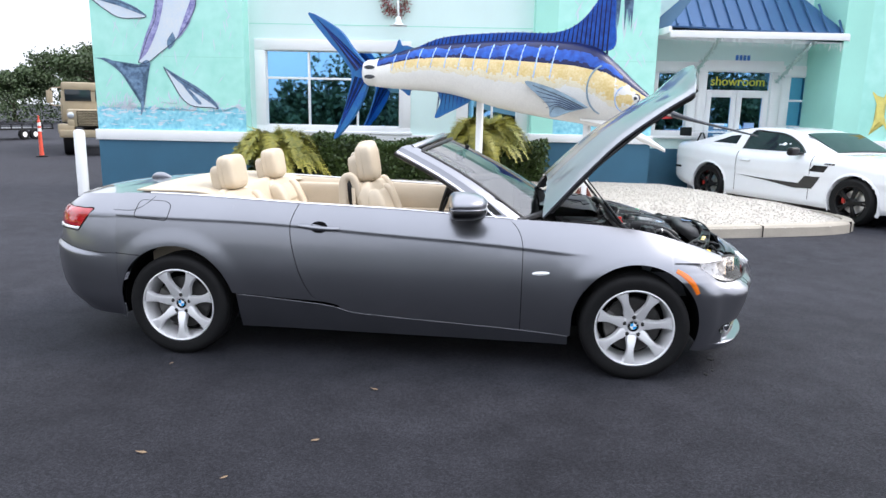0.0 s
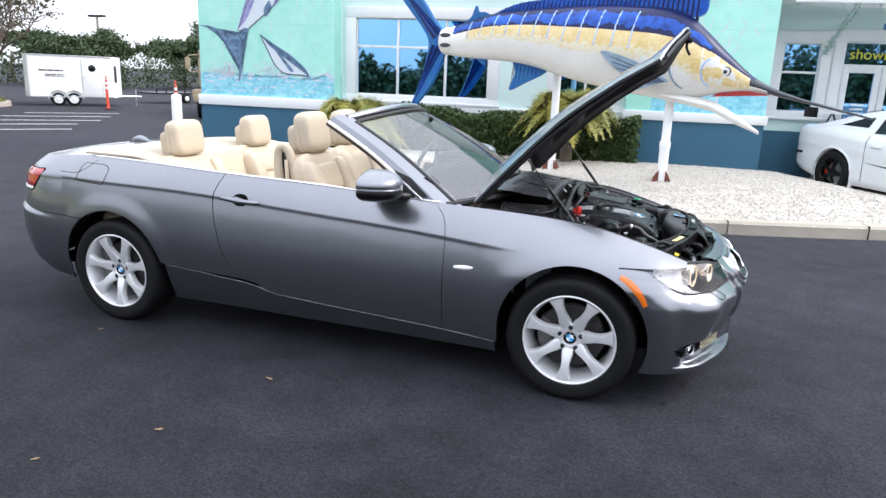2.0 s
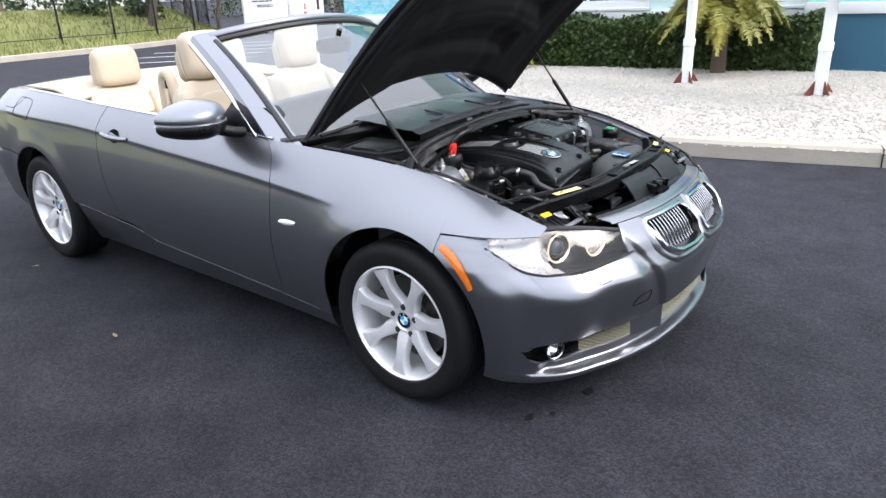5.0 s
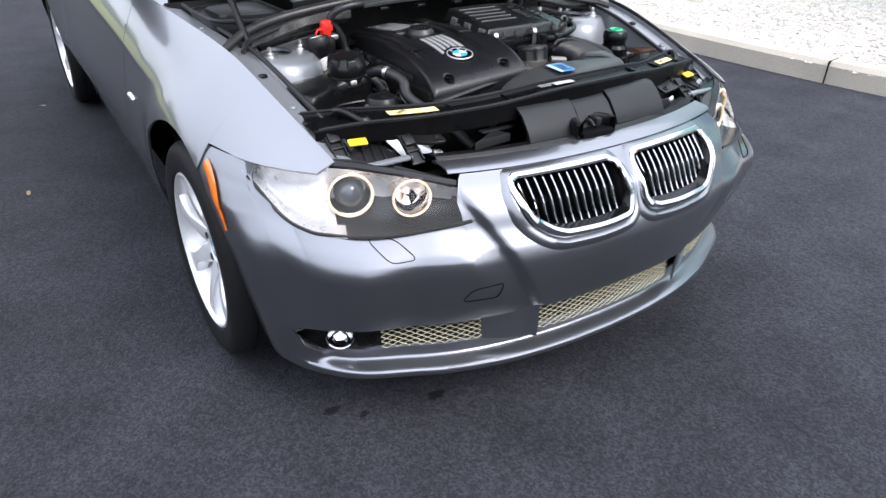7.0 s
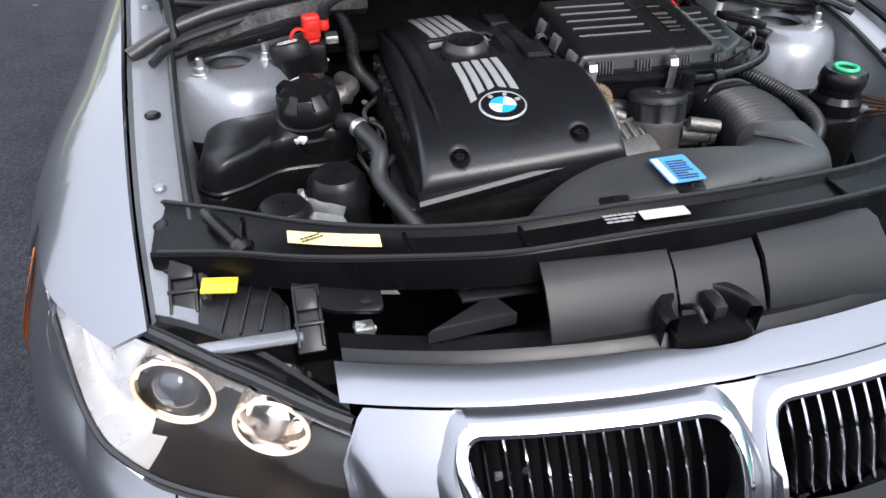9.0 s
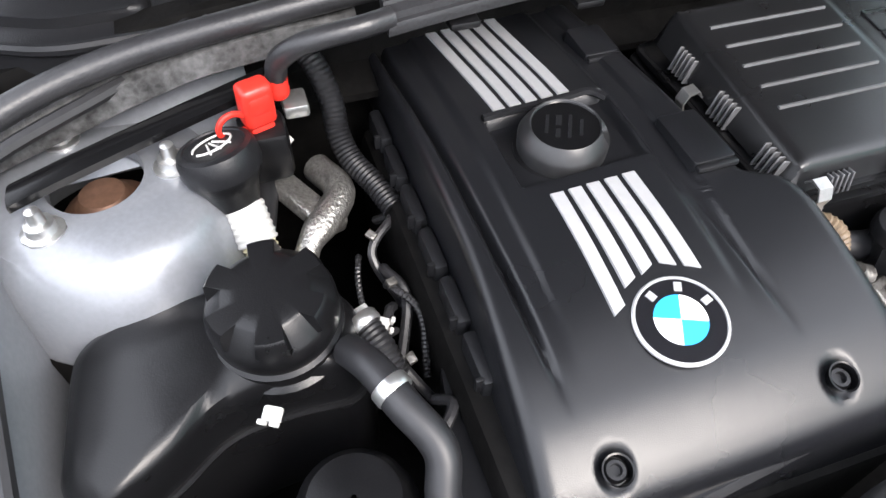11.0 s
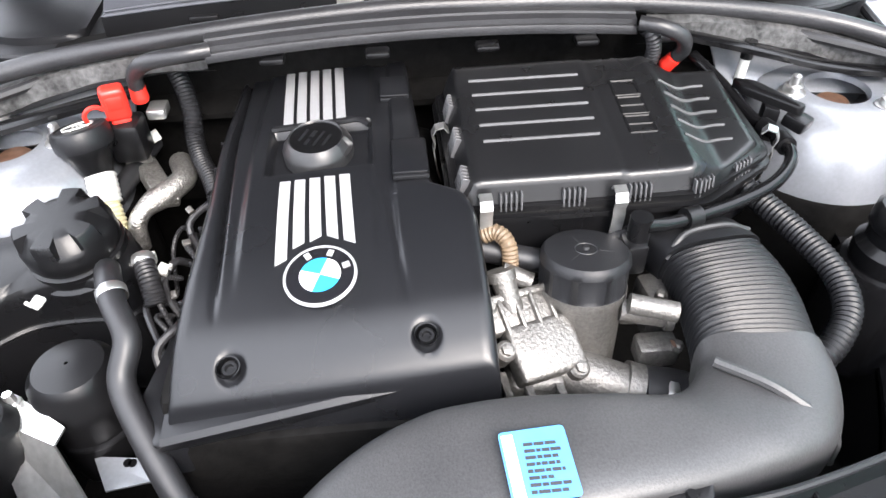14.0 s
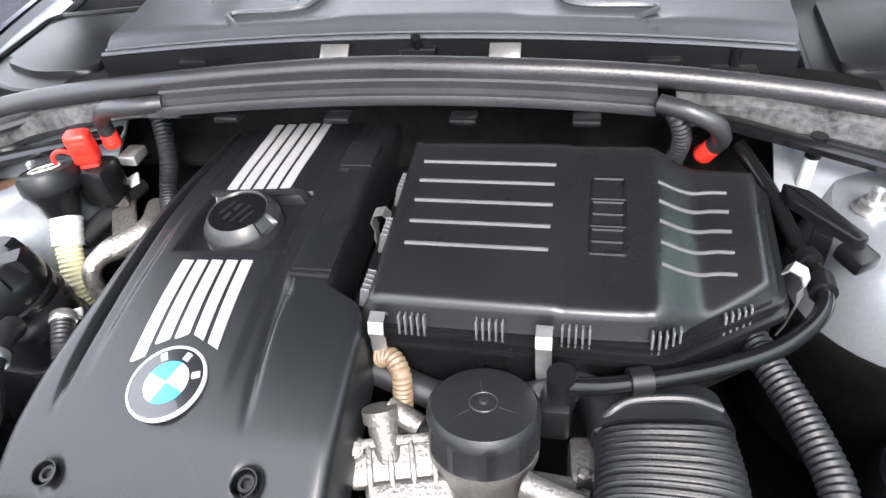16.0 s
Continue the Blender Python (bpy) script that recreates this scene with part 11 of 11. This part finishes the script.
# ---- tan army truck ----
trk = thing("army_truck", "tan military cargo truck parked nose-on beside the wall", "truck")
bm = B()
box(bm, (0, 0.15, 1.32), (1.75, 1.3, 0.62), 0.06)
part("bonnet", bm, "tan", trk)
bm = B()
box(bm, (0, 1.55, 1.75), (2.1, 1.6, 1.1), 0.06)
box(bm, (0, 1.55, 2.42), (2.05, 1.65, 0.35), 0.08)
cab = part("cab", bm, "tan", trk)
for s in (-0.5, 0.5):
    bm = B()
    box(bm, (s, 0.735, 2.12), (0.86, 0.03, 0.42), 0.02)
    part("windscreen", bm, "dark_glass", cab)
for k in range(9):
    bm = B()
    box(bm, (0, -0.52, 1.08 + k * 0.055), (1.05, 0.05, 0.024), 0.005)
    part("grille_slat", bm, "tan", trk)
bm = B()
box(bm, (0, -0.49, 1.3), (1.15, 0.02, 0.55))
part("grille_back", bm, "gap", trk)
for s in (-0.76, 0.76):
    bm = B()
    box(bm, (s * 1.22, 0.1, 1.05), (0.52, 1.25, 0.10), 0.03)
    box(bm, (s * 1.22, -0.50, 0.95), (0.52, 0.1, 0.3), 0.03)
    part("wing", bm, "tan", trk)
    bm = B()
    lathe(bm, [(0.11, 0), (0.11, 0.05), (0.08, 0.07)], pose(s, -0.52, 1.42, 90), 16)
    part("headlamp", bm, "lens_grey", trk)
    bm = B()
    box(bm, (s, -0.53, 1.16), (0.2, 0.06, 0.2), 0.02)
    part("lamp_guard", bm, "tan", trk)
    bm = B()
    lathe(bm, [(0.2, -0.16), (0.5, -0.16), (0.53, -0.1), (0.53, 0.1), (0.5, 0.16), (0.2, 0.16)], pose(s * 1.18, 0.2, 0.53, 0, 90, 0), 24)
    part("wheel", bm, "rubber", trk)
    bm = B()
    m_ = s * 1.85
    tube(bm, [(s * 1.25, 0.9, 1.75), (m_, 0.6, 1.8), (m_, 0.55, 2.3), (s * 1.35, 0.75, 2.4)], 0.018, 6, 20)
    box(bm, (m_, 0.56, 2.05), (0.2, 0.04, 0.44), 0.02)
    part("mirror", bm, "tan", trk)
bm = B()
box(bm, (0, -0.62, 0.78), (2.3, 0.14, 0.26), 0.03)
part("bumper", bm, "tan", trk)
bm = B()
box(bm, (0, 4.6, 1.55), (2.3, 4.2, 0.9), 0.05)
part("cargo_bed", bm, "tan", trk)
bm = B()
box(bm, (0, 3.2, 0.75), (0.9, 6.2, 0.25), 0.03)
part("chassis", bm, "gap", trk)
for yy in (4.6, 5.9):
    for s in (-0.9, 0.9):
        bm = B()
        lathe(bm, [(0.2, -0.16), (0.5, -0.16), (0.53, 0), (0.5, 0.16), (0.2, 0.16)], pose(s, yy, 0.53, 0, 90, 0), 20)
        part("wheel", bm, "rubber", trk)
trk.location = (-13.4, 15.0, 0)
trk.scale = (0.83, 0.83, 0.83)
trk.rotation_euler = (0, 0, radians(33))

# ---- lamp post ----
lp = thing("street_lamp", "tall pale concrete lamp post with two flat heads", "street lamp")
bm = B()
lathe(bm, [(0.17, 0), (0.16, 0.5), (0.10, 5.6)], None, 12)
part("post", bm, "concrete", lp)
for s in (-1, 1):
    bm = B()
    box(bm, (s * 0.42, 0, 5.65), (0.8, 0.4, 0.18), 0.04)
    box(bm, (s * 0.12, 0, 5.65), (0.3, 0.08, 0.08))
    part("lamp_head", bm, "plastic_matt", lp)
lp.location = (-48.0, 45.0, 0)


# ---- trees ----
def tree(x, y, z, height, spread, trunk, leaves, leaf_size, mat, seed, label, low=0.3, name="tree"):
    rnd = random.Random(seed)
    base = thing(name, label, name, "trees round the car park")
    base.location = (x, y, z)
    limbs, tips = [], []

    def grow(a, d, length, r, depth):
        pts, dd = [a], d
        for k in range(3):
            dd = (dd + Vector((rnd.gauss(0, 0.18), rnd.gauss(0, 0.18), rnd.gauss(0.04, 0.1)))).normalized()
            pts.append(pts[-1] + dd * length / 3)
        limbs.append((pts, r))
        if depth <= 1:
            tips.extend(pts[1:])
        if depth == 0:
            return
        for k in range(4 if depth > 1 else 3):
            ang, t = rnd.uniform(0, 6.28), rnd.uniform(0.45, 1.0)
            side = Vector((math.cos(ang), math.sin(ang), rnd.uniform(-0.1, 0.5)))
            grow(pts[-1].lerp(pts[1], 1 - t), (dd * 0.55 + side * spread).normalized(), length * rnd.uniform(0.6, 0.8), r * 0.55, depth - 1)

    grow(Vector((0, 0, -0.1)), Vector((0, 0, 1)), height * low, trunk, 4)
    top = max(t.z for t in tips)
    k = height / top
    bm = B()
    for pts, r in limbs:
        tube(bm, [p * k if p.z > 0 else p for p in pts], lambda t, r=r: max(0.006, r * (1 - 0.4 * t)), 5, 4)
    part("trunk", bm, "bark", base)
    verts, faces = [], []
    for i in range(leaves):
        c = rnd.choice(tips) * k
        p = c + Vector((rnd.gauss(0, 1), rnd.gauss(0, 1), rnd.gauss(0, 0.8))) * height * 0.05
        d = Vector((rnd.gauss(0, 1), rnd.gauss(0, 1), rnd.gauss(0, 1))).normalized()
        s = leaf_size * rnd.uniform(0.6, 1.4)
        n = d.orthogonal().normalized() * s * 0.4
        o = len(verts)
        verts += [tuple(p - d * s * 0.5), tuple(p + n), tuple(p + d * s * 0.5), tuple(p - n)]
        faces.append((o, o + 1, o + 2, o + 3))
    me = bpy.data.meshes.new("crown")
    me.from_pydata(verts, [], faces)
    me.materials.append(M[mat])
    new("crown", me).parent = base
    return base


tree(-24.4, 12.6, 0.3, 6.0, 0.9, 0.17, 2600, 0.16, "dry_leaf", 3, "tall sparse tree with thin grey limbs on the bank")
tree(-24.2, 15.6, 0.1, 4.6, 0.8, 0.09, 900, 0.10, "dry_leaf", 9, "small nearly bare tree beside the trailer")
tree(-28.0, 9.0, 0.6, 6.5, 0.95, 0.16, 2600, 0.16, "dry_leaf", 33, "sparse roadside tree behind the fence")
for k, (x, y, h, n, s) in enumerate(((-40, 33, 3.7, 14300, 0.16), (-43, 41.0, 4.2, 16900, 0.18), (-40.0, 46.0, 4.2, 18200, 0.19), (-36.0, 48.0, 4.0, 16900, 0.19), (-25.5, 37.0, 4.9, 33800, 0.16), (-30, 44, 3.7, 7800, 0.19), (-48.0, 30.0, 3.5, 6500, 0.18), (-50.0, 38.0, 4.0, 7800, 0.19))):
    tree(x, y, 0, h, 1.15, 0.16, n, s, "tree_leaf", 40 + k, "dense dark green tree behind the car park", 0.22)


def mass(name, spots, count, size, mat, seed, label, category, kind="stuff"):
    """Uneven clumps of leaves: (x, y, radius, height) each."""
    def where(rnd):
        x, y, r, h = spots[int(rnd.random() ** 0.9 * len(spots)) % len(spots)]
        a, q, t = rnd.uniform(0, 6.28), rnd.random() ** 0.4, rnd.random()
        b = 1 + 0.25 * math.sin(a * 3 + x) + 0.15 * math.sin(a * 7 + y)
        return Vector((x + r * b * q * math.cos(a) * (1 - 0.45 * t), y + r * b * q * math.sin(a) * (1 - 0.45 * t), 0.05 + h * b * t ** 0.8))
    return leaf_cloud(name, count, where, size, mat, label, category, kind, seed)


mass("bushes", [(-26.3, 11.0, 1.0, 1.5), (-25.8, 13.2, 0.8, 1.4), (-30, 14.5, 2.2, 2.4), (-33, 11.0, 2.4, 2.3), (-34, 6.0, 2.5, 2.4), (-38, 36, 3.0, 2.2), (-38, 42.0, 3.2, 2.6), (-34, 46.0, 3.5, 2.6), (-28, 42.0, 3.5, 2.2), (-45, 33.0, 3.5, 2.4), (-24, 36.0, 2.6, 1.6), (-40, 47, 3.5, 2.8)], 22000, 0.16, "tree_leaf", 4, "dark scrub and bushes along the verge", "bush")
rnd = random.Random(8)
woods = []
for k in range(64):
    a = radians(188 + 132 * k / 63)
    r = rnd.uniform(27, 34)
    woods.append((-1 + r * math.cos(a), -2 + r * math.sin(a), rnd.uniform(1.4, 3.2), rnd.uniform(0.8, 3.0) * (1.9 if a > radians(257) else 1.0)))
mass("far_woods", woods, 60000, 0.34, "tree_leaf", 5, "dark band of trees on the far side of the car park", "trees")
bm = B()
wv = [(-1 + 33 * math.cos(a), -2 + 33 * math.sin(a), a) for a in np.linspace(radians(190), radians(320), 70)]
sheet(bm, [[(x, y, 0), (x * 1.02, y * 1.02, 1.3 + 0.6 * math.sin(a * 23) + 0.4 * math.sin(a * 51)), (x * 1.06, y * 1.06, 1.6 + 0.6 * math.sin(a * 23) + 0.4 * math.sin(a * 51))] for x, y, a in wv])
structure("backdrop", bm, "tree_leaf", "dark tree line closing the far side of the car park", "trees")
bm = B()
for x0, x1, h in ((-60, -44, 3.4), (-43, -36, 2.8)):
    box(bm, ((x0 + x1) / 2, 24 + x0 * 0.2, h / 2 + 0.3), (x1 - x0, 6, h))
structure("backdrop", bm, "pale_grey", "pale low building in the distance", "building")

# ---- litter and damp spots on the asphalt ----
rnd = random.Random(21)
leafp = None
for k in range(46):
    x, y = rnd.uniform(-5, 4), rnd.uniform(-4.2, -0.9)
    if k < 3:
        x, y = ((-1.45, -1.23), (-2.33, -2.08), (-3.3, -2.5))[k]
    if y > -1.0 and -3.6 < x < 0.9:
        continue
    if leafp is None:
        bm = B()
        sheet(bm, [[(-0.03, -0.004, 0.002), (-0.03, 0.004, 0.003)], [(-0.01, -0.012, 0.006), (-0.01, 0.012, 0.004)], [(0.012, -0.010, 0.004), (0.012, 0.011, 0.009)], [(0.032, -0.001, 0.010), (0.032, 0.001, 0.008)]])
        solid(bm, 0.0006)
        leafp = obj("fallen_leaf", bm, "leaf_litter")
        o = leafp
    else:
        o = new("fallen_leaf", leafp.data)
    tagged(o, "small dry leaf lying on the asphalt", "leaf", "fallen leaves")
    s = rnd.uniform(0.35, 0.9)
    o.matrix_world = pose(x, y, 0.004, 0, 0, rnd.uniform(0, 360)) @ Matrix.Scale(s, 4)

# small wet spots under the nose
for k, (x, y, r) in enumerate(((0.47, -0.69, 0.015), (0.53, -0.62, 0.009), (0.57, -0.42, 0.018))):
    rnd = random.Random(70 + k)
    o = thing("oil_spot", "small dark wet oil spot on the asphalt", "stain", "oil spots")
    bm = B()
    ring = [(r * rnd.uniform(0.55, 1.2) * math.cos(a), 1.7 * r * rnd.uniform(0.55, 1.2) * math.sin(a)) for a in np.linspace(0, 2 * math.pi, 15)[:-1]]
    prism(bm, [(x + a, y + b) for a, b in ring], 0.0005, 0.0035)
    part("spot", bm, "wet", o)
